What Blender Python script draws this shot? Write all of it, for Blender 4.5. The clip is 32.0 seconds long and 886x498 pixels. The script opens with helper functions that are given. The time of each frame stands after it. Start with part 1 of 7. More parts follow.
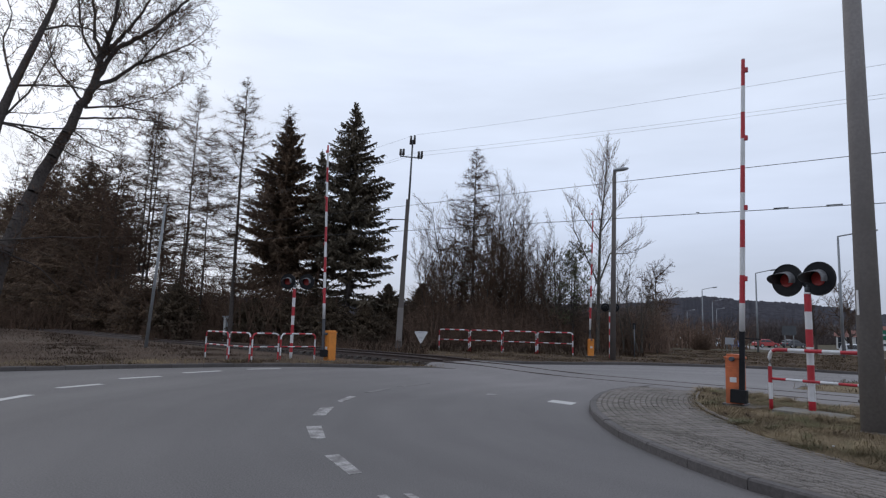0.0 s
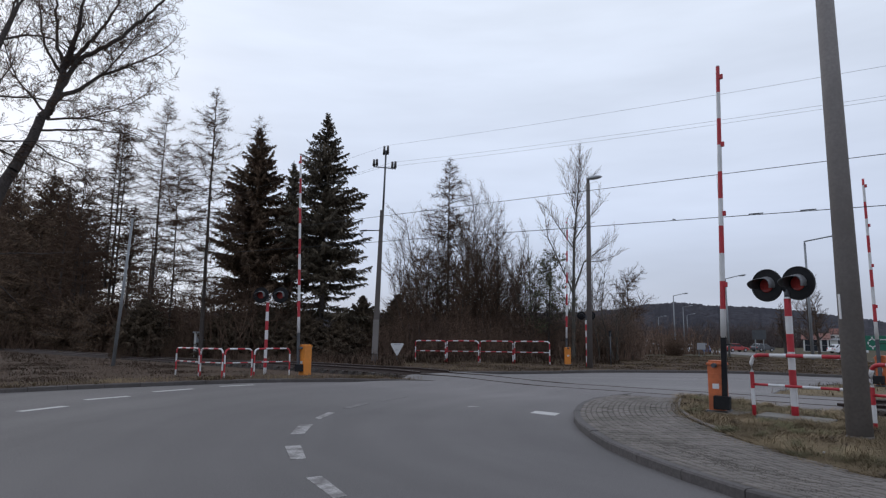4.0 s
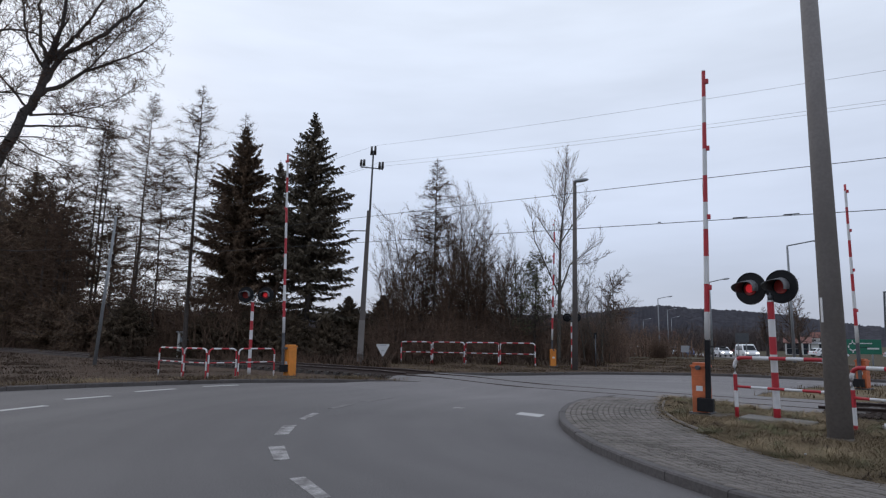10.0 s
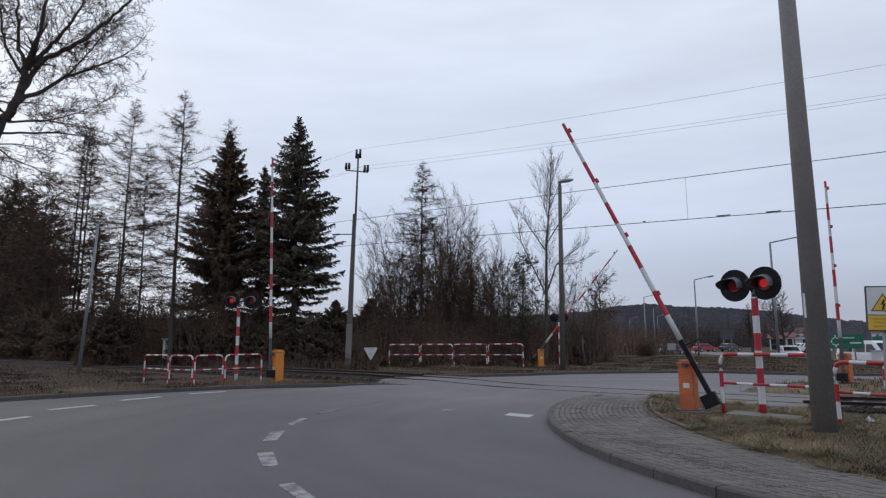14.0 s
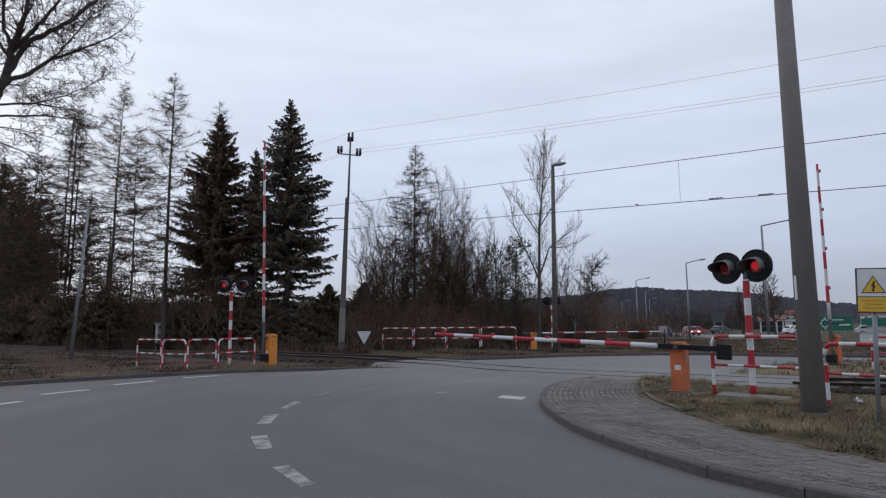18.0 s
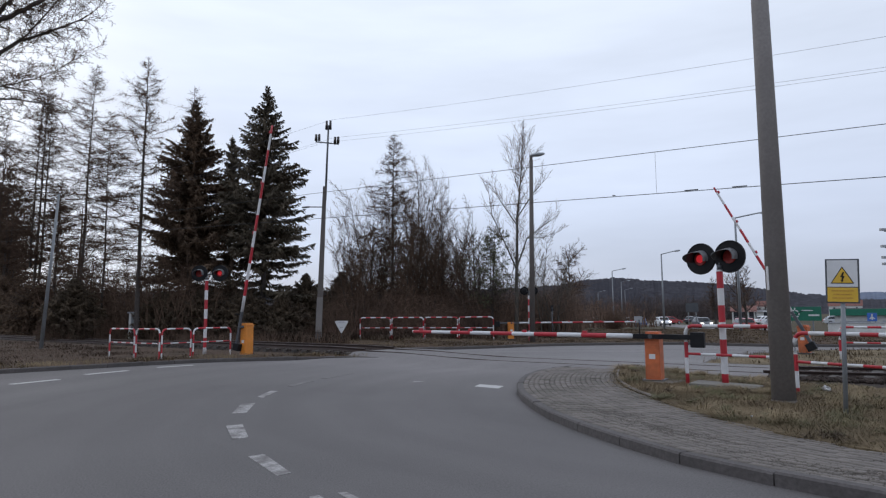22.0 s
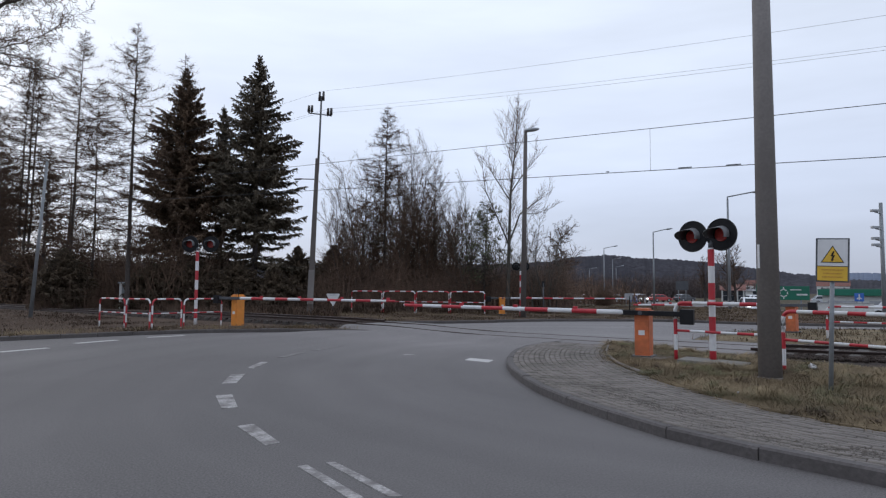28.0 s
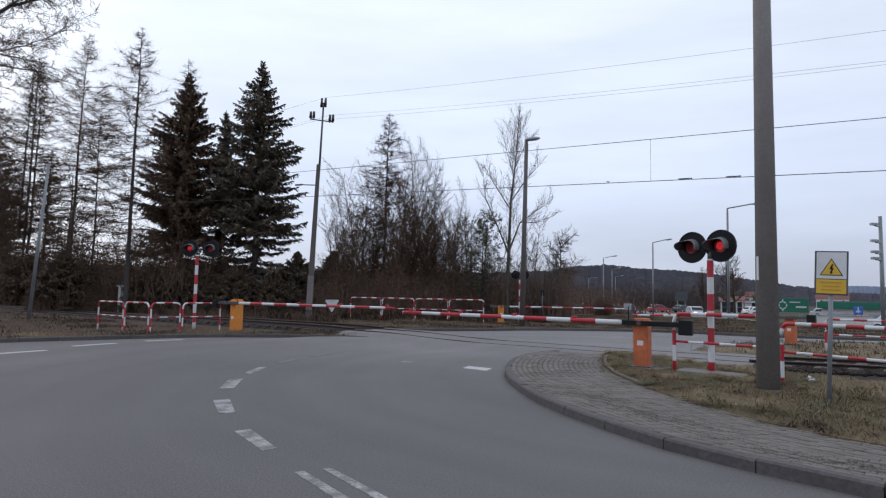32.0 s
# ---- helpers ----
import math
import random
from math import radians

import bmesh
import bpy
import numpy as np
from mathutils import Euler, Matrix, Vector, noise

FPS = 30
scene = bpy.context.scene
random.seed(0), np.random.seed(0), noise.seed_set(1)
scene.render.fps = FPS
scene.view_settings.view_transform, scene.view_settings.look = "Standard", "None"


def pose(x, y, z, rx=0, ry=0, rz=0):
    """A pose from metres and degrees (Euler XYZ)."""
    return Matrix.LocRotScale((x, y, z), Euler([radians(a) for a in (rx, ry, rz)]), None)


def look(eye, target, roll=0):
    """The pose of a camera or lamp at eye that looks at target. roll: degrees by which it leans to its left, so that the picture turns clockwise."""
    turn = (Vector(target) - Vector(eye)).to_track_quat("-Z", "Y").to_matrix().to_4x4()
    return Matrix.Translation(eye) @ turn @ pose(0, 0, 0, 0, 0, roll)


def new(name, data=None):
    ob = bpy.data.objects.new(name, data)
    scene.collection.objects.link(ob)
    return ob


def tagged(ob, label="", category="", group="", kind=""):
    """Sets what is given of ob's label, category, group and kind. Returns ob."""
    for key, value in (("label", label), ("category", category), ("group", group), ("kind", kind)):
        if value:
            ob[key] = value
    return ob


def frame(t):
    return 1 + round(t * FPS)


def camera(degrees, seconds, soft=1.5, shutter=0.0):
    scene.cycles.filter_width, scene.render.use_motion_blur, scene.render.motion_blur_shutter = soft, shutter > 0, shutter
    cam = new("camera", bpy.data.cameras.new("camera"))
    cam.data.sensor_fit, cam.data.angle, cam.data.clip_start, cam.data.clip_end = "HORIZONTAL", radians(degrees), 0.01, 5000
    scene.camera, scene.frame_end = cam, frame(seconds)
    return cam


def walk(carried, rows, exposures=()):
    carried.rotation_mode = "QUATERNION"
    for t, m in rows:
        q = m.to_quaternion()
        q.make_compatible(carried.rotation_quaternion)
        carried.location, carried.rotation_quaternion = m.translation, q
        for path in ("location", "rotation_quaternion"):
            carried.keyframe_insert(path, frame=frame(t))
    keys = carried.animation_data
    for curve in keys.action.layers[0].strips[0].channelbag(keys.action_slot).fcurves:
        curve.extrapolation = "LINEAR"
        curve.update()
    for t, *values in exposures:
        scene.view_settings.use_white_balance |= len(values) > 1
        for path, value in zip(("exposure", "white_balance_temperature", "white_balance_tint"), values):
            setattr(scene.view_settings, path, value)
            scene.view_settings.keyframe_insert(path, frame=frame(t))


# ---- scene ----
cam = camera(70.0, 32.0, 1.25)
PATH = [
    (0.0, pose(0.123, -0.337, 1.527, 97.045, -1.531, 0.352)),
    (0.5, pose(0.091, -0.224, 1.536, 97.493, -2.203, -0.053)),
    (1.0, pose(0.094, -0.134, 1.550, 98.081, -1.636, -0.303)),
    (1.5, pose(0.008, -0.135, 1.560, 98.400, -1.204, -1.527)),
    (2.0, pose(-0.007, -0.108, 1.554, 98.408, -0.806, -1.750)),
    (2.5, pose(-0.005, -0.107, 1.553, 98.264, -0.359, -1.856)),
    (3.0, pose(-0.008, -0.098, 1.554, 98.111, -0.228, -1.954)),
    (3.5, pose(-0.007, -0.095, 1.552, 98.093, -0.421, -1.882)),
    (5.5, pose(-0.004, -0.074, 1.543, 97.796, 0.003, -2.353)),
    (6.0, pose(-0.002, -0.074, 1.543, 97.920, -0.209, -2.602)),
    (6.5, pose(-0.002, -0.074, 1.547, 97.971, 0.372, -3.016)),
    (7.0, pose(-0.001, -0.073, 1.544, 97.872, 0.585, -2.823)),
    (7.5, pose(-0.001, -0.074, 1.544, 98.021, 0.435, -2.862)),
    (8.0, pose(-0.001, -0.078, 1.541, 97.825, 0.361, -3.083)),
    (8.5, pose(-0.001, -0.070, 1.543, 97.847, 0.308, -2.840)),
    (9.0, pose(-0.004, -0.070, 1.540, 97.927, -0.043, -2.941)),
    (9.5, pose(-0.005, -0.066, 1.538, 97.861, -0.147, -3.080)),
    (10.0, pose(-0.006, -0.070, 1.539, 98.168, -0.710, -3.238)),
    (10.5, pose(-0.003, -0.071, 1.536, 98.179, -0.824, -3.444)),
    (11.0, pose(-0.006, -0.069, 1.539, 98.261, -1.174, -3.623)),
    (11.5, pose(-0.012, -0.071, 1.539, 98.367, -0.688, -3.983)),
    (12.0, pose(-0.012, -0.072, 1.540, 98.428, -0.793, -4.009)),
    (12.5, pose(-0.013, -0.077, 1.542, 98.502, -0.445, -4.009)),
    (13.0, pose(-0.010, -0.072, 1.540, 98.629, -0.413, -4.236)),
    (13.5, pose(-0.007, -0.072, 1.541, 98.563, 0.229, -4.265)),
    (14.0, pose(-0.005, -0.069, 1.540, 98.361, 0.355, -4.313)),
    (14.5, pose(-0.007, -0.060, 1.546, 98.113, 0.582, -4.719)),
    (16.5, pose(-0.004, -0.053, 1.540, 98.137, 0.430, -4.921)),
    (17.0, pose(-0.006, -0.051, 1.534, 97.625, 0.650, -4.500)),
    (17.5, pose(-0.006, -0.053, 1.534, 97.253, 0.681, -4.526)),
    (18.0, pose(-0.005, -0.047, 1.533, 96.897, 0.569, -4.926)),
    (18.5, pose(-0.006, -0.048, 1.530, 96.635, 0.404, -5.117)),
    (19.0, pose(-0.006, -0.040, 1.526, 96.688, 0.304, -5.416)),
    (19.5, pose(-0.004, -0.042, 1.528, 96.472, 0.670, -5.548)),
    (20.0, pose(-0.003, -0.042, 1.526, 96.419, 0.597, -5.650)),
    (20.5, pose(-0.006, -0.041, 1.525, 96.421, 0.602, -5.952)),
    (21.0, pose(-0.006, -0.045, 1.521, 96.149, 0.521, -6.252)),
    (21.5, pose(-0.004, -0.041, 1.520, 95.994, 0.204, -6.756)),
    (22.0, pose(-0.003, -0.030, 1.520, 95.978, 0.460, -6.928)),
    (22.5, pose(-0.001, -0.029, 1.519, 95.842, 0.449, -7.080)),
    (23.0, pose(0.007, -0.018, 1.513, 95.478, 0.342, -7.558)),
    (23.5, pose(0.011, -0.012, 1.510, 95.515, 0.682, -7.728)),
    (24.0, pose(0.009, -0.006, 1.515, 95.098, 0.692, -7.701)),
    (24.5, pose(0.005, -0.008, 1.511, 94.929, 0.305, -7.789)),
    (25.0, pose(0.006, -0.009, 1.510, 94.715, 0.008, -7.930)),
    (25.5, pose(0.006, -0.001, 1.510, 94.245, -0.067, -7.918)),
    (27.5, pose(0.016, 0.016, 1.507, 93.762, -0.230, -7.751)),
    (28.0, pose(0.014, 0.016, 1.502, 93.700, -0.337, -7.667)),
    (28.5, pose(0.011, 0.017, 1.502, 94.054, -0.258, -7.627)),
    (29.0, pose(0.009, 0.014, 1.502, 93.907, -0.573, -7.777)),
    (29.5, pose(0.008, 0.006, 1.501, 93.926, -1.046, -7.753)),
    (30.0, pose(0.008, 0.006, 1.504, 94.013, -1.275, -7.963)),
    (30.5, pose(0.005, 0.005, 1.503, 94.043, -1.311, -7.972)),
    (31.0, pose(0.006, 0.003, 1.503, 94.267, -1.229, -8.021)),
    (31.5, pose(0.008, 0.002, 1.503, 94.259, -1.404, -7.829)),
    (32.0, pose(0.010, 0.001, 1.502, 94.382, -1.111, -7.754)),
]
walk(cam, PATH, [(0, 0.14), (1, 0.13), (3, 0.09), (6, 0.08), (10, 0.09), (12, 0.07), (14, 0.02), (18, 0.03), (19, 0.10), (21, 0.18), (22, 0.21), (25, 0.18), (28, 0.25), (30, 0.31), (32, 0.31)])

# ---- world, sun, exposure ----
SUN_ELEV, SUN_AZ = radians(24), radians(-38)
world = bpy.data.worlds.new("overcast_sky")
scene.world = world
world.use_nodes = True
wn, wl = world.node_tree.nodes, world.node_tree.links
wn.clear()


def wnode(kind, **kw):
    nd = wn.new(kind)
    for k, v in kw.items():
        if k == "op":
            nd.operation = v
        elif k == "blend":
            nd.data_type, nd.blend_type = "RGBA", v
    return nd


w_out, w_bg = wnode("ShaderNodeOutputWorld"), wnode("ShaderNodeBackground")
sky = wnode("ShaderNodeTexSky")
sky.sky_type, sky.sun_disc = "NISHITA", False
sky.sun_elevation, sky.sun_rotation = SUN_ELEV, SUN_AZ
w_tc = wnode("ShaderNodeTexCoord")
w_sep = wnode("ShaderNodeSeparateXYZ")
wl.new(w_tc.outputs["Generated"], w_sep.inputs[0])
w_ramp = wnode("ShaderNodeValToRGB")
w_ramp.color_ramp.elements[0].position, w_ramp.color_ramp.elements[0].color = 0.0, (0.425, 0.465, 0.58, 1)
w_ramp.color_ramp.elements[1].position, w_ramp.color_ramp.elements[1].color = 0.5, (0.79, 0.865, 1.0, 1)
_e = w_ramp.color_ramp.elements.new(0.16)
_e.color = (0.637, 0.712, 0.885, 1)
_e = w_ramp.color_ramp.elements.new(0.8)
_e.color = (0.86, 0.95, 1.14, 1)
wl.new(w_sep.outputs["Z"], w_ramp.inputs[0])
# brighter cloud where the sun stands behind it
w_dot = wnode("ShaderNodeVectorMath", op="DOT_PRODUCT")
wl.new(w_tc.outputs["Generated"], w_dot.inputs[0])
w_dot.inputs[1].default_value = (math.sin(SUN_AZ) * math.cos(0.1), math.cos(SUN_AZ) * math.cos(0.1), math.sin(0.1))
w_map = wnode("ShaderNodeMapRange")
w_map.inputs[1].default_value, w_map.inputs[2].default_value = 0.885, 1.0
w_map.inputs[3].default_value, w_map.inputs[4].default_value = 0.0, 1.0
wl.new(w_dot.outputs["Value"], w_map.inputs[0])
w_glow = wnode("ShaderNodeMix", blend="MIX")
wl.new(w_map.outputs[0], w_glow.inputs[0])
wl.new(w_ramp.outputs[0], w_glow.inputs[6])
w_glow.inputs[7].default_value = (0.83, 0.885, 1.0, 1)
# soft cloud streaks
w_mp = wnode("ShaderNodeMapping")
w_mp.inputs["Scale"].default_value = (1.6, 1.6, 9.0)
w_mp.inputs["Rotation"].default_value = (0, radians(6), 0)
wl.new(w_tc.outputs["Generated"], w_mp.inputs[0])
w_noise = wnode("ShaderNodeTexNoise")
w_noise.inputs["Scale"].default_value, w_noise.inputs["Detail"].default_value = 1.7, 4.0
wl.new(w_mp.outputs[0], w_noise.inputs["Vector"])
w_cr = wnode("ShaderNodeMapRange")
w_cr.inputs[1].default_value, w_cr.inputs[2].default_value = 0.3, 0.75
w_cr.inputs[3].default_value, w_cr.inputs[4].default_value = 0.91, 1.08
wl.new(w_noise.outputs[0], w_cr.inputs[0])
w_mul = wnode("ShaderNodeMix", blend="MULTIPLY")
w_mul.inputs[0].default_value = 1.0
wl.new(w_glow.outputs[2], w_mul.inputs[6])
wl.new(w_cr.outputs[0], w_mul.inputs[7])
# the cloud is duller on the side away from the sun
w_dim = wnode("ShaderNodeMapRange")
w_dim.inputs[1].default_value, w_dim.inputs[2].default_value = 0.2, 0.75
w_dim.inputs[3].default_value, w_dim.inputs[4].default_value = 0.91, 1.0
wl.new(w_dot.outputs["Value"], w_dim.inputs[0])
w_mul2 = wnode("ShaderNodeMix", blend="MULTIPLY")
w_mul2.inputs[0].default_value = 1.0
wl.new(w_mul.outputs[2], w_mul2.inputs[6])
wl.new(w_dim.outputs[0], w_mul2.inputs[7])
# a little of the clear sky's colour over the cloud
w_sc = wnode("ShaderNodeMix", blend="MULTIPLY")
w_sc.inputs[0].default_value = 1.0
wl.new(sky.outputs[0], w_sc.inputs[6])
w_sc.inputs[7].default_value = (0.1, 0.1, 0.1, 1)
w_fin = wnode("ShaderNodeMix", blend="MIX")
w_fin.inputs[0].default_value = 0.08
wl.new(w_mul2.outputs[2], w_fin.inputs[6])
wl.new(w_sc.outputs[2], w_fin.inputs[7])
wl.new(w_fin.outputs[2], w_bg.inputs[0])
w_bg.inputs[1].default_value = 1.0
wl.new(w_bg.outputs[0], w_out.inputs[0])
sun_data = bpy.data.lights.new("sun", "SUN")
sun_data.energy, sun_data.angle, sun_data.color = 0.35, radians(25), (1.0, 0.95, 0.88)
sun = new("sun", sun_data)
sun.matrix_world = look((0, 0, 50), (-math.sin(SUN_AZ) * math.cos(SUN_ELEV), -math.cos(SUN_AZ) * math.cos(SUN_ELEV), 50 - math.sin(SUN_ELEV)))
scene.view_settings.exposure = 0.0


# ---- materials ----
def mat(name, col, rough=0.8, metal=0.0, vary=0.25, fine=30.0, coarse=1.5, stain=None, amount=0.4, bump=0.15, island=0.0, rand=0.0, coat=0.0):
    m = bpy.data.materials.new(name)
    m.use_nodes = True
    n, l = m.node_tree.nodes, m.node_tree.links
    b = n["Principled BSDF"]
    b.inputs["Roughness"].default_value, b.inputs["Metallic"].default_value = rough, metal
    b.inputs["Coat Weight"].default_value = coat
    tc = n.new("ShaderNodeTexCoord")
    geo = n.new("ShaderNodeNewGeometry")
    n1, n2 = n.new("ShaderNodeTexNoise"), n.new("ShaderNodeTexNoise")
    for q, s, d in ((n1, fine, 6.0), (n2, coarse, 4.0)):
        q.inputs["Scale"].default_value, q.inputs["Detail"].default_value = s, d
        l.new(geo.outputs["Position"] if island == 0 and rand >= 0 and fine > 0 and coarse < 0.9 else tc.outputs["Object"], q.inputs["Vector"])
    r1 = n.new("ShaderNodeMapRange")
    r1.inputs[1].default_value, r1.inputs[2].default_value = 0.3, 0.7
    r1.inputs[3].default_value, r1.inputs[4].default_value = 1 - vary, 1 + vary
    l.new(n1.outputs[0], r1.inputs[0])
    base = n.new("ShaderNodeMix")
    base.data_type, base.blend_type = "RGBA", "MULTIPLY"
    base.inputs[0].default_value = 1.0
    base.inputs[6].default_value = (*col, 1)
    l.new(r1.outputs[0], base.inputs[7])
    out = base.outputs[2]
    if stain:
        r2 = n.new("ShaderNodeMapRange")
        r2.inputs[1].default_value, r2.inputs[2].default_value = 0.42, 0.68
        r2.inputs[3].default_value, r2.inputs[4].default_value = 0.0, amount
        l.new(n2.outputs[0], r2.inputs[0])
        mx = n.new("ShaderNodeMix")
        mx.data_type = "RGBA"
        l.new(r2.outputs[0], mx.inputs[0])
        l.new(out, mx.inputs[6])
        mx.inputs[7].default_value = (*stain, 1)
        out = mx.outputs[2]
    if island or rand > 0:
        src = geo.outputs["Random Per Island"] if island else n.new("ShaderNodeObjectInfo").outputs["Random"]
        r3 = n.new("ShaderNodeMapRange")
        amt = island or rand
        r3.inputs[3].default_value, r3.inputs[4].default_value = 1 - amt, 1 + amt
        l.new(src, r3.inputs[0])
        m3 = n.new("ShaderNodeMix")
        m3.data_type, m3.blend_type = "RGBA", "MULTIPLY"
        m3.inputs[0].default_value = 1.0
        l.new(out, m3.inputs[6])
        l.new(r3.outputs[0], m3.inputs[7])
        out = m3.outputs[2]
    l.new(out, b.inputs["Base Color"])
    if bump:
        bp = n.new("ShaderNodeBump")
        bp.inputs["Strength"].default_value, bp.inputs["Distance"].default_value = bump, 0.02
        l.new(n1.outputs[0], bp.inputs["Height"])
        l.new(bp.outputs[0], b.inputs["Normal"])
    return m


def glow(name, col, strength):
    m = bpy.data.materials.new(name)
    m.use_nodes = True
    b = m.node_tree.nodes["Principled BSDF"]
    b.inputs["Base Color"].default_value = (*col, 1)
    b.inputs["Emission Color"].default_value = (*col, 1)
    b.inputs["Emission Strength"].default_value = strength
    return m


M_ASPHALT = mat("asphalt", (0.093, 0.085, 0.083), 0.8, 0, 0.45, 55, 0.16, (0.122, 0.112, 0.109), 0.7, 0.45)


def add_arcs(m, centre, amount):
    """Bands of worn and dark asphalt that follow the traffic round a bend."""
    n, l = m.node_tree.nodes, m.node_tree.links
    b = n["Principled BSDF"]
    src = b.inputs["Base Color"].links[0].from_socket
    geo = n.new("ShaderNodeNewGeometry")
    d = n.new("ShaderNodeVectorMath")
    d.operation = "DISTANCE"
    d.inputs[1].default_value = centre
    l.new(geo.outputs["Position"], d.inputs[0])
    wob = n.new("ShaderNodeTexNoise")
    wob.inputs["Scale"].default_value = 0.25
    l.new(geo.outputs["Position"], wob.inputs["Vector"])
    add = n.new("ShaderNodeMath")
    add.operation = "MULTIPLY_ADD"
    add.inputs[1].default_value = 1.6
    l.new(wob.outputs[0], add.inputs[0])
    l.new(d.outputs["Value"], add.inputs[2])
    band = n.new("ShaderNodeTexNoise")
    band.noise_dimensions = "1D"
    band.inputs["Scale"].default_value, band.inputs["Detail"].default_value = 0.9, 3.0
    l.new(add.outputs[0], band.inputs["W"])
    mr = n.new("ShaderNodeMapRange")
    mr.inputs[1].default_value, mr.inputs[2].default_value = 0.3, 0.7
    mr.inputs[3].default_value, mr.inputs[4].default_value = 1 - amount, 1 + amount
    l.new(band.outputs[0], mr.inputs[0])
    mx = n.new("ShaderNodeMix")
    mx.data_type, mx.blend_type = "RGBA", "MULTIPLY"
    mx.inputs[0].default_value = 1.0
    l.new(src, mx.inputs[6])
    l.new(mr.outputs[0], mx.inputs[7])
    l.new(mx.outputs[2], b.inputs["Base Color"])


add_arcs(M_ASPHALT, (7.0, 11.5, 0.0), 0.08)


def paler_beyond(m, p0, p1, factor):
    """Paler asphalt across the crossing, its sunlit sheen put into the colour; soft ragged border."""
    n, l = m.node_tree.nodes, m.node_tree.links
    b = n["Principled BSDF"]
    src = b.inputs["Base Color"].links[0].from_socket
    geo = n.new("ShaderNodeNewGeometry")
    dot = n.new("ShaderNodeVectorMath")
    dot.operation = "DOT_PRODUCT"
    dot.inputs[1].default_value = (math.cos(radians(44)), math.sin(radians(44)), 0)
    l.new(geo.outputs["Position"], dot.inputs[0])
    wob = n.new("ShaderNodeTexNoise")
    wob.inputs["Scale"].default_value, wob.inputs["Detail"].default_value = 0.4, 5.0
    l.new(geo.outputs["Position"], wob.inputs["Vector"])
    add = n.new("ShaderNodeMath")
    add.operation = "MULTIPLY_ADD"
    add.inputs[1].default_value = 3.0
    l.new(wob.outputs[0], add.inputs[0])
    l.new(dot.outputs["Value"], add.inputs[2])
    mr = n.new("ShaderNodeMapRange")
    mr.inputs[1].default_value, mr.inputs[2].default_value = p0, p1
    mr.inputs[3].default_value, mr.inputs[4].default_value = 1.0, factor
    l.new(add.outputs[0], mr.inputs[0])
    mx = n.new("ShaderNodeMix")
    mx.data_type, mx.blend_type = "RGBA", "MULTIPLY"
    mx.inputs[0].default_value = 1.0
    l.new(src, mx.inputs[6])
    l.new(mr.outputs[0], mx.inputs[7])
    l.new(mx.outputs[2], b.inputs["Base Color"])


paler_beyond(M_ASPHALT, 9.5, 16.5, 1.6)
M_GROUND = mat("dry_ground", (0.075, 0.060, 0.038), 0.95, 0, 0.5, 9, 0.35, (0.055, 0.05, 0.03), 0.7, 0.6)
M_VERGE = mat("verge_turf", (0.17, 0.13, 0.08), 0.95, 0, 0.45, 14, 0.6, (0.085, 0.066, 0.042), 0.75, 0.7)
M_BLADE = mat("dry_grass_blade", (0.185, 0.138, 0.084), 0.9, 0, 0.25, 3, 0.75, (0.12, 0.094, 0.056), 0.8, 0, 0.0)
M_BLADE_S = mat("bleached_straw_blade", (0.28, 0.215, 0.135), 0.9, 0, 0.2, 3, 0.75, (0.165, 0.135, 0.078), 0.7, 0, 0.0)
M_BLADE_O = mat("olive_grass_blade", (0.12, 0.112, 0.048), 0.9, 0, 0.25, 3, 0.75, (0.085, 0.075, 0.036), 0.7, 0, 0.0)
M_BLADE_B = mat("brown_grass_blade", (0.070, 0.048, 0.036), 0.9, 0, 0.25, 8, 0.8, (0.05, 0.037, 0.027), 0.8, 0, 0.0)
M_BLADE_R = mat("reddish_brown_grass_blade", (0.10, 0.066, 0.045), 0.9, 0, 0.25, 3, 0.6, (0.085, 0.058, 0.04), 0.75, 0, 0.0)
M_BLADE_T = mat("tan_grass_blade", (0.15, 0.11, 0.071), 0.9, 0, 0.25, 3, 0.6, (0.085, 0.068, 0.04), 0.75, 0, 0.0)
M_KERB = mat("dark_kerb_concrete", (0.088, 0.078, 0.075), 0.9, 0, 0.25, 25, 2.0, (0.06, 0.053, 0.05), 0.5, 0.3, 0, 0.05)
M_PAVER = mat("paver_concrete", (0.148, 0.128, 0.114), 0.9, 0, 0.2, 40, 2.0, (0.07, 0.062, 0.05), 0.7, 0.25, 0, 0.16)
M_PAVER_J = mat("paver_concrete_joined", (0.148, 0.128, 0.114), 0.9, 0, 0.2, 40, 1.6, (0.075, 0.066, 0.052), 0.75, 0.25, 0.14)
M_JOINT = mat("joint_soil", (0.06, 0.048, 0.039), 0.95, 0, 0.4, 20, 1.0, (0.05, 0.044, 0.028), 0.6, 0.4)
M_PAINT = mat("worn_road_paint", (0.31, 0.295, 0.285), 0.85, 0, 0.4, 34, 5.0, (0.115, 0.104, 0.1), 1.0, 0.2)
M_PAINT_F = mat("nearly_gone_road_paint", (0.16, 0.15, 0.146), 0.85, 0, 0.4, 34, 5.0, (0.105, 0.096, 0.094), 1.0, 0.2)
M_PAINT_B = mat("fresh_road_paint", (0.42, 0.408, 0.395), 0.8, 0, 0.12, 30, 5.0, (0.45, 0.43, 0.41), 0.6, 0.15)
M_RED = mat("red_paint", (0.42, 0.018, 0.03), 0.45, 0, 0.12, 12, 3.0, (0.25, 0.03, 0.03), 0.4, 0.05)
M_WHITE = mat("white_paint", (0.62, 0.62, 0.63), 0.45, 0, 0.06, 12, 3.0, (0.5, 0.49, 0.46), 0.45, 0.05)
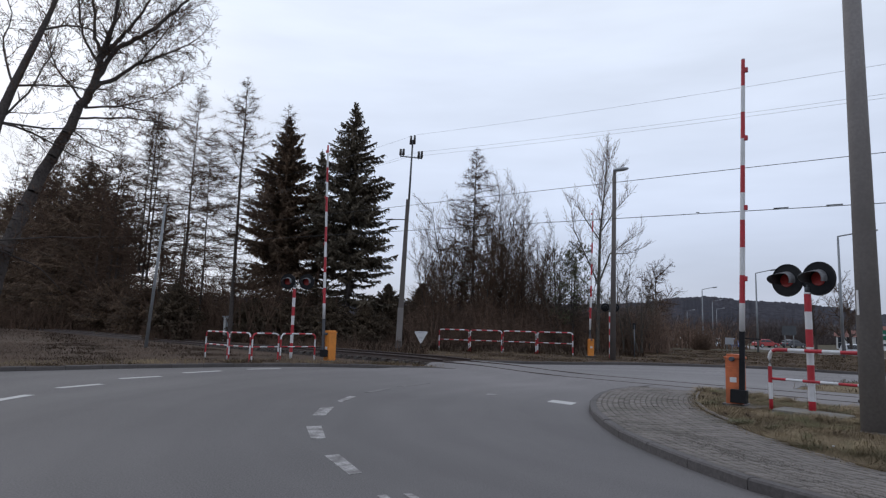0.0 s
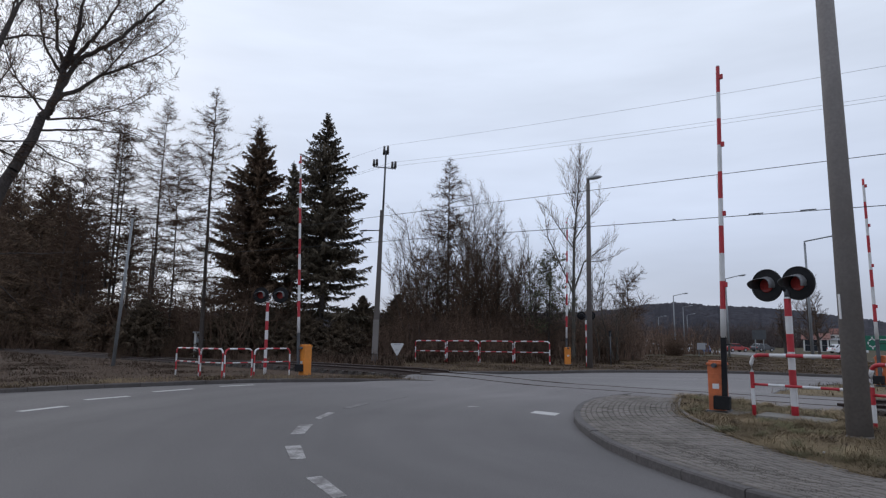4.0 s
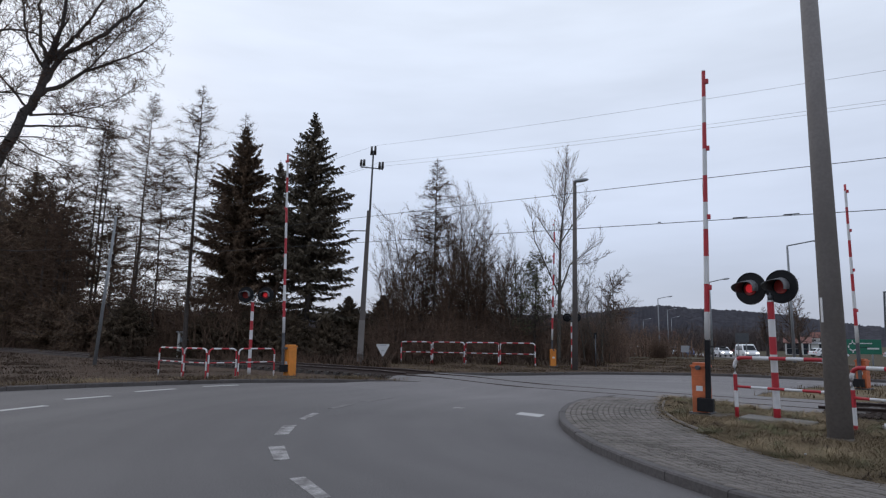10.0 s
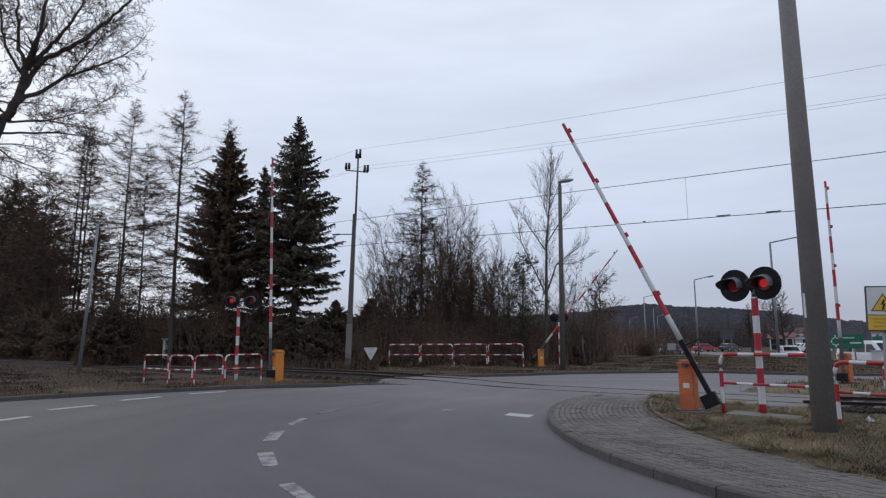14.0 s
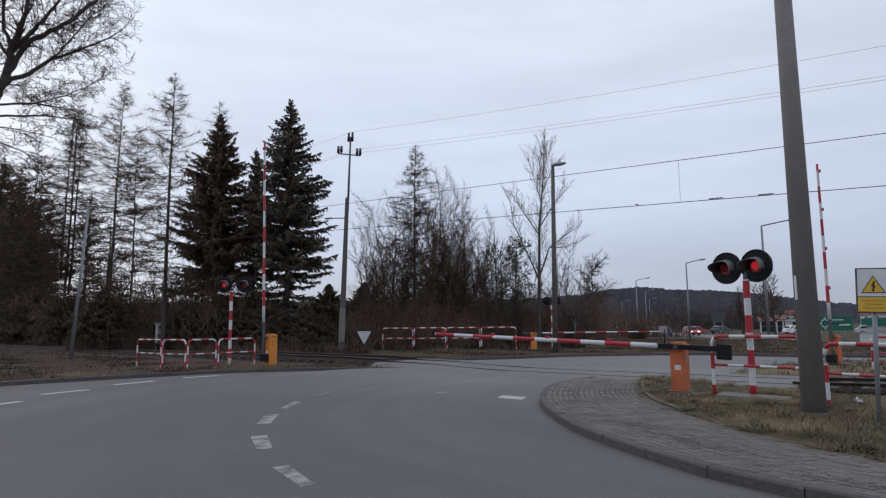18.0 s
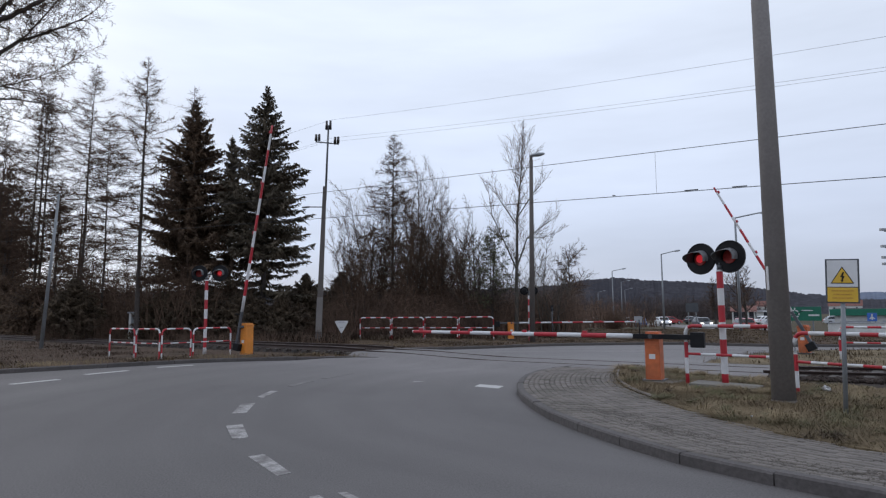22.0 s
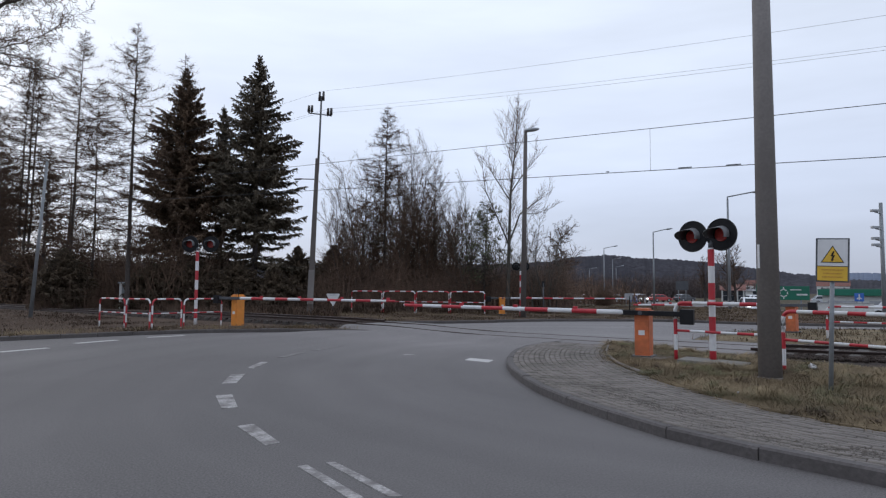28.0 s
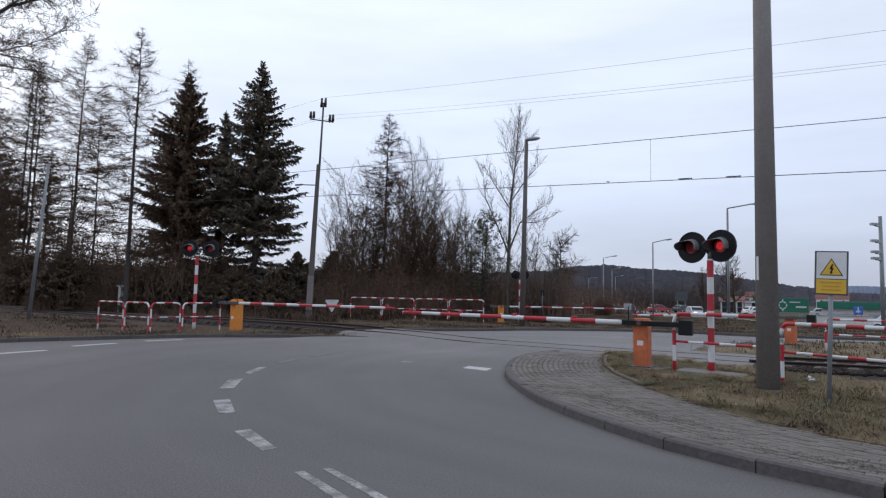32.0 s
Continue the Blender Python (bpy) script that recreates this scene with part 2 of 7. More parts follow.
M_ORANGE = mat("orange_paint", (0.52, 0.13, 0.042), 0.55, 0, 0.15, 10, 3.0, (0.30, 0.09, 0.035), 0.7, 0.05)
M_ORANGE_Y = mat("yellow_orange_paint", (0.66, 0.225, 0.03), 0.5, 0, 0.1, 10, 3.0, (0.5, 0.2, 0.03), 0.4, 0.05)
M_BLACK = mat("black_paint", (0.014, 0.014, 0.016), 0.5, 0, 0.2, 15, 2.0, (0.03, 0.03, 0.03), 0.4, 0.05)
# visor shading is put into the colours: unlit inside dark, skylit outside grey
M_HOOD = mat("visor_inside", (0.03, 0.03, 0.032), 0.6, 0, 0.2, 15, 2.0, (0.05, 0.05, 0.05), 0.4, 0.05)
M_VISOR = mat("visor_outside", (0.15, 0.15, 0.157), 0.55, 0, 0.15, 15, 2.0, (0.09, 0.09, 0.09), 0.4, 0.05)
M_DGREY = mat("dark_grey_steel", (0.07, 0.075, 0.085), 0.5, 0.3, 0.2, 15, 2.0, (0.12, 0.12, 0.12), 0.4, 0.05)
M_STEEL = mat("galvanised_steel", (0.36, 0.38, 0.40), 0.5, 0.6, 0.12, 15, 1.2, (0.22, 0.22, 0.22), 0.5, 0.05)
M_GREYP = mat("grey_painted_steel", (0.22, 0.235, 0.25), 0.55, 0.2, 0.12, 15, 1.2, (0.14, 0.14, 0.14), 0.5, 0.05)
M_CONC = mat("pole_concrete", (0.20, 0.183, 0.174), 0.9, 0, 0.12, 22, 1.1, (0.155, 0.139, 0.131), 0.7, 0.3)
M_CONC_D = mat("weathered_pole_concrete", (0.118, 0.102, 0.094), 0.9, 0, 0.14, 22, 1.1, (0.09, 0.08, 0.075), 0.7, 0.3)
M_VERGE_B = mat("bare_brown_verge", (0.078, 0.052, 0.038), 0.95, 0, 0.45, 12, 0.5, (0.05, 0.037, 0.026), 0.75, 0.7)
M_SLAB = mat("slab_concrete", (0.18, 0.166, 0.146), 0.9, 0, 0.25, 22, 2.5, (0.10, 0.09, 0.07), 0.7, 0.3)
M_RAIL = mat("rusty_rail", (0.055, 0.036, 0.03), 0.7, 0.3, 0.25, 20, 2.0, (0.05, 0.04, 0.04), 0.5, 0.2)
M_RAILTOP = mat("worn_rail_head", (0.17, 0.15, 0.14), 0.55, 0.7, 0.1, 20, 2.0, (0.18, 0.15, 0.13), 0.5, 0.05)
M_SLEEPER = mat("sleeper_wood", (0.06, 0.05, 0.045), 0.9, 0, 0.3, 16, 2.0, (0.09, 0.08, 0.07), 0.5, 0.4, 0, 0.2)
M_BALLAST = mat("ballast_stone", (0.042, 0.031, 0.026), 0.95, 0, 0.45, 22, 1.5, (0.05, 0.043, 0.04), 0.5, 0.9)
M_STONE = mat("ballast_lump", (0.058, 0.045, 0.039), 0.95, 0, 0.3, 12, 1.5, (0.035, 0.028, 0.025), 0.5, 0.2, 0.35)
M_BARK = mat("dark_bark", (0.075, 0.064, 0.060), 0.95, 0, 0.35, 14, 1.5, (0.07, 0.065, 0.055), 0.4, 0.6)
M_BARK_G = mat("grey_bark", (0.10, 0.092, 0.08), 0.95, 0, 0.35, 14, 1.5, (0.06, 0.055, 0.05), 0.5, 0.6)
M_TWIG = mat("brown_twig", (0.088, 0.057, 0.041), 0.95, 0, 0.3, 6, 0.8, (0.106, 0.071, 0.051), 0.5, 0, 0.3)
M_TWIG_P = mat("pale_twig", (0.10, 0.082, 0.068), 0.95, 0, 0.3, 6, 0.8, (0.075, 0.06, 0.05), 0.5, 0, 0.3)
M_BRUSH = mat("winter_brush", (0.155, 0.102, 0.075), 0.95, 0, 0.4, 6, 0.5, (0.095, 0.07, 0.059), 0.6, 0, 0.4)
M_FAR = mat("far_brush", (0.085, 0.064, 0.060), 0.95, 0, 0.4, 3, 0.2, (0.055, 0.046, 0.045), 0.7, 0, 0.0)
M_NEEDLE = mat("spruce_needles", (0.125, 0.101, 0.073), 0.85, 0, 0.35, 5, 0.6, (0.075, 0.068, 0.053), 0.6, 0, 0.4)
M_NEEDLE_B = mat("brownish_spruce_needles", (0.14, 0.094, 0.063), 0.85, 0, 0.35, 5, 0.6, (0.095, 0.072, 0.055), 0.6, 0, 0.4)
# darker needle copy: the shade below the taller trees is painted in
M_NEEDLE_D = mat("young_needles_shade_tint", (0.098, 0.073, 0.050), 0.85, 0, 0.35, 5, 0.6, (0.07, 0.057, 0.045), 0.6, 0, 0.4)
M_NEEDLE_P = mat("pine_needles", (0.12, 0.125, 0.075), 0.85, 0, 0.35, 5, 0.6, (0.08, 0.072, 0.052), 0.6, 0, 0.4)
M_WIRE = mat("bare_wire", (0.03, 0.03, 0.032), 0.8, 0.0, 0.1, 5, 1.0, None, 0, 0)
M_WIRE_P = mat("pale_wire", (0.13, 0.135, 0.15), 0.7, 0.0, 0.1, 5, 1.0, None, 0, 0)
M_CERAMIC = mat("dark_insulator", (0.03, 0.025, 0.025), 0.3, 0, 0.1, 5, 1.0, None, 0, 0)
M_YELLOW = mat("yellow_sign_face", (0.66, 0.40, 0.03), 0.45, 0, 0.08, 8, 2.0, (0.5, 0.32, 0.05), 0.4, 0.03)
M_SIGNBK = mat("sign_back_grey", (0.34, 0.35, 0.37), 0.5, 0.3, 0.08, 8, 3.0, (0.36, 0.36, 0.38), 0.5, 0.03)
M_GREEN = mat("green_sign_face", (0.006, 0.135, 0.082), 0.6, 0, 0.08, 4, 1.0, (0.01, 0.085, 0.055), 0.4, 0.02)
M_BLUE = mat("blue_sign_face", (0.03, 0.12, 0.42), 0.45, 0, 0.08, 4, 1.0, None, 0, 0.02)
M_PLASTER = mat("white_plaster", (0.62, 0.62, 0.60), 0.9, 0, 0.08, 6, 0.9, (0.45, 0.45, 0.43), 0.5, 0.1)
M_ROOF = mat("red_roof_tile", (0.17, 0.075, 0.06), 0.85, 0, 0.25, 6, 0.9, (0.18, 0.07, 0.05), 0.5, 0.3)
M_ROOFG = mat("grey_roof_sheet", (0.12, 0.12, 0.125), 0.7, 0, 0.2, 6, 0.9, (0.08, 0.08, 0.08), 0.5, 0.2)
M_GLASS = mat("dark_window_glass", (0.02, 0.024, 0.03), 0.08, 0, 0.1, 5, 1.0, None, 0, 0)
M_HILL = mat("far_forest", (0.046, 0.044, 0.052), 1.0, 0, 0.45, 0.16, 0.02, (0.034, 0.034, 0.042), 0.8, 0)
# aerial haze over the farther hills is put into this pale blue
M_HILL_B = mat("farther_hill_haze_tint", (0.12, 0.145, 0.20), 1.0, 0, 0.2, 0.05, 0.006, (0.15, 0.17, 0.22), 0.6, 0)
M_TYRE = mat("tyre_rubber", (0.02, 0.02, 0.02), 0.9, 0, 0.2, 20, 2.0, None, 0, 0.1)
M_RIM = mat("alloy_rim", (0.4, 0.4, 0.42), 0.35, 0.8, 0.1, 20, 2.0, None, 0, 0)
M_LENS = mat("unlit_red_lens", (0.34, 0.04, 0.035), 0.25, 0, 0.15, 20, 2.0, (0.06, 0.012, 0.01), 0.5, 0.05)
for m in (M_BLADE_S, M_NEEDLE, M_NEEDLE_D, M_NEEDLE_B, M_NEEDLE_P, M_TWIG, M_TWIG_P, M_BRUSH, M_BLADE, M_BLADE_B, M_BLADE_T, M_VERGE_B, M_BARK, M_BARK_G, M_HILL, M_HILL_B, M_GROUND, M_VERGE, M_BLACK, M_BALLAST, M_STONE):
    m.node_tree.nodes["Principled BSDF"].inputs["Specular IOR Level"].default_value = 0.12
G_RED = glow("lit_red_lens", (0.7, 0.03, 0.04), 0.36)
G_HEAD = glow("headlight_glow", (1.0, 0.97, 0.9), 3.0)
G_TAIL = glow("tail_light_glow", (0.8, 0.02, 0.02), 1.0)


# ---- mesh helpers ----
def part(name, bm, material, parent=None, label=""):
    me = bpy.data.meshes.new(name)
    bm.to_mesh(me)
    bm.free()
    for mm in material if isinstance(material, (list, tuple)) else (material,):
        me.materials.append(mm)
    ob = new(name, me)
    ob.parent = parent
    if label:
        ob["label"] = label
    return ob


def raw(name, verts, faces, material, parent=None, label="", idx=None, smooth=False):
    """A mesh from arrays of vertices and of faces of one size."""
    verts, faces = np.asarray(verts, np.float32), np.asarray(faces, np.int32)
    me = bpy.data.meshes.new(name)
    me.vertices.add(len(verts))
    me.vertices.foreach_set("co", verts.ravel())
    k = faces.shape[1]
    me.loops.add(faces.size)
    me.loops.foreach_set("vertex_index", faces.ravel())
    me.polygons.add(len(faces))
    me.polygons.foreach_set("loop_start", np.arange(0, faces.size, k, dtype=np.int32))
    if idx is not None:
        me.polygons.foreach_set("material_index", np.asarray(idx, np.int32))
    for mm in material if isinstance(material, (list, tuple)) else (material,):
        me.materials.append(mm)
    me.update(calc_edges=True)
    if smooth:
        me.polygons.foreach_set("use_smooth", np.ones(len(faces), bool))
    ob = new(name, me)
    ob.parent = parent
    if label:
        ob["label"] = label
    return ob


def empty(name, m, label, category, group="", kind=""):
    ob = new(name)
    ob.empty_display_size = 0.1
    ob.matrix_basis = m
    return tagged(ob, label, category, group, kind)


def box(bm, c, s, bevel=0.0, m=None, mi=0):
    r = bmesh.ops.create_cube(bm, size=1.0)
    bmesh.ops.scale(bm, vec=s, verts=r["verts"])
    if bevel:
        ed = list({e for v in r["verts"] for e in v.link_edges})
        rr = bmesh.ops.bevel(bm, geom=ed, offset=bevel, segments=2, profile=0.7, affect="EDGES")
        vs = list({v for f in rr["faces"] for v in f.verts} | {v for v in r["verts"] if v.is_valid})
    else:
        vs = r["verts"]
    bmesh.ops.translate(bm, vec=c, verts=vs)
    if m is not None:
        bmesh.ops.transform(bm, matrix=m, verts=vs)
    for f in {f for v in vs for f in v.link_faces}:
        f.material_index = mi
    return vs


def cyl(bm, p0, p1, r0, r1=None, sides=16, mi=0, smooth=True):
    p0, p1 = Vector(p0), Vector(p1)
    r1 = r0 if r1 is None else r1
    d = p1 - p0
    q = d.to_track_quat("Z", "Y").to_matrix().to_4x4()
    r = bmesh.ops.create_cone(bm, cap_ends=True, segments=sides, radius1=r0, radius2=r1, depth=d.length, matrix=Matrix.Translation((p0 + p1) / 2) @ q)
    for f in {f for v in r["verts"] for f in v.link_faces}:
        f.material_index = mi
        f.smooth = smooth and len(f.verts) == 4
    return r["verts"]


def prism(bm, outline, z0, z1, mi=0):
    """An upright prism over an outline of (x, y)."""
    a = [bm.verts.new((x, y, z0)) for x, y in outline]
    b = [bm.verts.new((x, y, z1)) for x, y in outline]
    k = len(a)
    fs = [bm.faces.new(b), bm.faces.new(a[::-1])]
    fs += [bm.faces.new((a[i], a[(i + 1) % k], b[(i + 1) % k], b[i])) for i in range(k)]
    for f in fs:
        f.material_index = mi
    return a + b


def banded_tube(pts, r, bands, sides=10, first=0, r_end=None):
    """A bmesh tube along pts, painted in bands of the given length by two material slots."""
    bm = bmesh.new()
    pts = [Vector(p) for p in pts]
    fine = [pts[0]]
    run, marks, nextm, kind = 0.0, [], bands, first
    for a, b in zip(pts, pts[1:]):
        L = (b - a).length
        s = 0.0
        while run + (L - s) > nextm + 1e-6:
            s += nextm - run
            run = nextm
            fine.append(a.lerp(b, s / L))
            marks.append(kind)
            kind, nextm = 1 - kind, nextm + bands
        run += L - s
        if L - s > 1e-4:
            fine.append(b)
            marks.append(kind)
    rings = []
    n = len(fine)
    for i, p in enumerate(fine):
        d = (fine[min(i + 1, n - 1)] - fine[max(i - 1, 0)]).normalized()
        q = d.to_track_quat("Z", "Y")
        rr = r if r_end is None else r + (r_end - r) * i / (n - 1)
        rings.append([bm.verts.new(p + q @ Vector((rr * math.cos(k * math.tau / sides), rr * math.sin(k * math.tau / sides), 0))) for k in range(sides)])
    for i in range(n - 1):
        for k in range(sides):
            f = bm.faces.new((rings[i][k], rings[i][(k + 1) % sides], rings[i + 1][(k + 1) % sides], rings[i + 1][k]))
            f.material_index, f.smooth = marks[i], True
    for ring, mk in ((rings[0][::-1], marks[0]), (rings[-1], marks[-1])):
        bm.faces.new(ring).material_index = mk
    return bm


def smooth_line(points, step):
    """A Catmull-Rom curve through the points, in even steps."""
    p = np.array(points, float)
    p = np.vstack([2 * p[0] - p[1], p, 2 * p[-1] - p[-2]])
    out = []
    for i in range(1, len(p) - 2):
        for u in np.linspace(0, 1, 24, endpoint=False):
            a, b, c, d = p[i - 1 : i + 3]
            out.append(0.5 * (2 * b + (c - a) * u + (2 * a - 5 * b + 4 * c - d) * u**2 + (3 * b - a - 3 * c + d) * u**3))
    out.append(p[-2])
    out = np.array(out)
    s = np.r_[0, np.cumsum(np.hypot(*np.diff(out, axis=0).T))]
    k = max(2, int(round(s[-1] / step)) + 1)
    u = np.linspace(0, s[-1], k)
    return np.stack([np.interp(u, s, out[:, 0]), np.interp(u, s, out[:, 1])], 1)


def normals(line):
    d = np.gradient(line, axis=0)
    d /= np.linalg.norm(d, axis=1, keepdims=True)
    return np.stack([d[:, 1], -d[:, 0]], 1)


def inside(poly, x, y):
    """Which of the points lie in the polygon."""
    x, y = np.asarray(x, float), np.asarray(y, float)
    hit = np.zeros(x.shape, bool)
    for (x0, y0), (x1, y1) in zip(poly, list(poly[1:]) + [poly[0]]):
        if y0 != y1:
            hit ^= ((y0 > y) != (y1 > y)) & (x < (x1 - x0) * (y - y0) / (y1 - y0) + x0)
    return hit


def sheet(name, outline, z, material, label, category, thick=0.15):
    """A flat piece of the ground over an outline, with upright sides."""
    bm = bmesh.new()
    vs = [bm.verts.new((x, y, z)) for x, y in outline]
    ed = [bm.edges.new((vs[i], vs[(i + 1) % len(vs)])) for i in range(len(vs))]
    bmesh.ops.triangle_fill(bm, use_beauty=True, edges=ed)
    lo = [bm.verts.new((x, y, z - thick)) for x, y in outline]
    k = len(vs)
    for i in range(k):
        bm.faces.new((vs[i], vs[(i + 1) % k], lo[(i + 1) % k], lo[i]))
    bmesh.ops.recalc_face_normals(bm, faces=bm.faces)
    top = [f for f in bm.faces if abs(f.normal.z) > 0.9]
    for f in top:
        if f.normal.z < 0:
            f.normal_flip()
    return tagged(part(name, bm, material), label, category, kind="structure")


# ---- plan ----
AZ = radians(44)
TN, TS = np.array([math.cos(AZ), math.sin(AZ)]), np.array([-math.sin(AZ), math.cos(AZ)])


def track_xy(d, s):
    """The place d metres out across the railway and s metres along it."""
    q = TN * d + TS * s
    return float(q[0]), float(q[1])


R_NEAR, R_FAR = 16.2, 17.7
V = 0.12


def step01(u):
    u = np.clip(u, 0, 1)
    return u * u * (3 - 2 * u)


def ground_z(x, y):
    """The land falls away beyond the crossing."""
    d = np.asarray(x) * TN[0] + np.asarray(y) * TN[1]
    return -0.06 - 0.5 * step01((d - 32) / 22)


def road_z(x, y):
    d = np.asarray(x) * TN[0] + np.asarray(y) * TN[1]
    s = np.asarray(x) * TS[0] + np.asarray(y) * TS[1]
    off = np.where((d > 15.0) & (d < np.where(s > 10, 18.3, 19.6)), 1.0 - step01((s - 2.7) / 0.8) * step01((17.3 - s) / 0.25), 0.0)
    start, ramp = np.interp(s, [13.0, 15.2], [14.5, 15.45]), np.interp(s, [13.0, 15.2], [1.4, 0.5])
    full = 0.13 + 0.11 * step01((s - 11.5) / 4.0)
    apron = 0.1 * step01((s - 13.0) / 2.2)
    hump = (apron * step01((d - 13.6) / 1.8) + (full - apron) * step01((d - start) / ramp) - full * step01((d - 18.3) / 3.0)) * step01((18.4 - s) / 1.0)
    return hump - 0.3 * off - 0.44 * step01((d - 33) / 22)


xs = np.unique(np.r_[np.linspace(-2500, -200, 8), np.linspace(-200, 260, 116), np.linspace(260, 2500, 8)])
ys = np.unique(np.r_[np.linspace(-600, -60, 5), np.linspace(-60, 300, 91), np.linspace(300, 3000, 8)])
gx, gy = np.meshgrid(xs, ys)
gz = ground_z(gx, gy)
ni, nj = gx.shape
ii, jj = np.meshgrid(np.arange(ni - 1), np.arange(nj - 1), indexing="ij")
gf = np.stack([ii * nj + jj, ii * nj + jj + 1, (ii + 1) * nj + jj + 1, (ii + 1) * nj + jj], -1).reshape(-1, 4)
tagged(raw("ground", np.stack([gx, gy, gz], -1).reshape(-1, 3), gf, M_GROUND), "dry winter grassland reaching the horizon", "ground", kind="structure")

# asphalt of the junction and the crossing, gently humped over the rails
rx, ry = np.meshgrid(np.unique(np.r_[np.linspace(-50, 70, 241), np.linspace(-4, 4, 97)]), np.unique(np.r_[np.linspace(-14, 36, 126), np.linspace(20, 27, 85)]))
ri, rj = rx.shape
ii, jj = np.meshgrid(np.arange(ri - 1), np.arange(rj - 1), indexing="ij")
rf = np.stack([ii * rj + jj, ii * rj + jj + 1, (ii + 1) * rj + jj + 1, (ii + 1) * rj + jj], -1).reshape(-1, 4)
road = tagged(raw("road", np.stack([rx, ry, road_z(rx, ry)], -1).reshape(-1, 3), rf, M_ASPHALT, smooth=True), "grey worn asphalt road with faded white markings", "road", kind="structure")

KERB_OUT = [(7.2, 18.3), (5.6, 17.1), (4.9, 16.5), (4.15, 15.6), (3.5, 14.2), (2.98, 12.5), (2.72, 10.9), (2.65, 9.1), (2.75, 8.1), (2.88, 7.38), (2.98, 6.76), (3.12, 6.3), (3.28, 5.93), (3.5, 5.46), (3.7, 5.07), (3.92, 4.68), (4.6, 3.95), (5.9, 2.9), (8.5, 1.2), (13, -1.6)]
KERB_IN = [(7.3, 16.6), (6.5, 15.8), (5.9, 14.6), (5.25, 12.9), (4.92, 11.5), (4.74, 9.9), (4.68, 8.8), (4.74, 7.5), (4.9, 6.7), (5.1, 6.1), (5.45, 5.5), (6.6, 4.6), (9, 3.1), (13.5, 0.4)]
KERB_LEFT = [(-42, -8), (-26, 5), (-17, 12.6), (-11.2, 18.0), (-9.5, 19.6), (-7.4, 21.1), (-6.0, 22.0), (-4.6, 22.5), (-3.2, 22.7), (-2.0, 22.65), (-0.9, 22.45), (0.0, 22.1), (0.7, 21.75), (1.3, 21.35)]
KERB_FAR = [(0.6, 27.6), (2.8, 28.0), (5.4, 28.5), (8.6, 29.8), (12.4, 29.9), (15.4, 29.2), (17.4, 27.0), (20.5, 25.4), (28, 22.5), (44, 16), (64, 8)]
KERB_BACK = [(9.6, 17.3), (10.6, 18.5), (12.7, 20.3), (15, 21.4), (18, 21.8), (24, 19.8), (40, 12.5), (62, 3)]
k_out, k_in = smooth_line(KERB_OUT, 1.0), smooth_line(KERB_IN, 0.8)
k_left, k_far, k_back = smooth_line(KERB_LEFT, 1.0), smooth_line(KERB_FAR, 1.0), smooth_line(KERB_BACK, 1.0)
pts = lambda line: [tuple(map(float, p)) for p in line]

def inset(line, side, by):
    return pts(line + normals(line) * side * by)


VERGE_NEAR = pts(k_in) + [(16, -1.0), track_xy(13.9, -7), track_xy(13.9, 1.2), track_xy(14.9, 3.4), track_xy(15.3, 5.0)]
sheet("verge_near", VERGE_NEAR, V, M_VERGE, "grass verge with dry yellowed winter grass beside the crossing", "grass verge")
VERGE_LEFT = inset(k_left, -1, 0.08) + [track_xy(15.65, 17.8), track_xy(15.3, 22), track_xy(14.9, 28), track_xy(14.3, 60), track_xy(14.3, 190), (-150, -30)]
sheet("verge_left", VERGE_LEFT, V, M_VERGE_B, "dry grass verge between the road and the railway", "grass verge")
VERGE_FAR = inset(k_far, -1, 0.08) + [(66, 10.5), (46, 22.6), (36, 31.5), (31.6, 39), (31.2, 45.5), (33, 52), (26, 55), (18, 58), (8, 70), (-30, 110), track_xy(18.9, 120), track_xy(18.6, 60), track_xy(18.6, 18.3)]
sheet("verge_far", VERGE_FAR, V, M_VERGE_B, "brownish grass verge on the far side of the railway", "grass verge")
VERGE_BACK = inset(k_back, 1, 0.08) + [track_xy(19.0, -40), track_xy(19.0, 2.8)]
sheet("verge_back", VERGE_BACK, V, M_VERGE, "grass verge between the railway and the side road", "grass verge")
PAVEMENT = inset(k_out[:-1], -1, 0.07) + pts(k_in[::-1])
tagged(sheet("pavement", PAVEMENT, V - 0.02, M_JOINT, "pavement of grey concrete pavers laid in curved rows", "pavement"))
pavement = bpy.data.objects["pavement"]


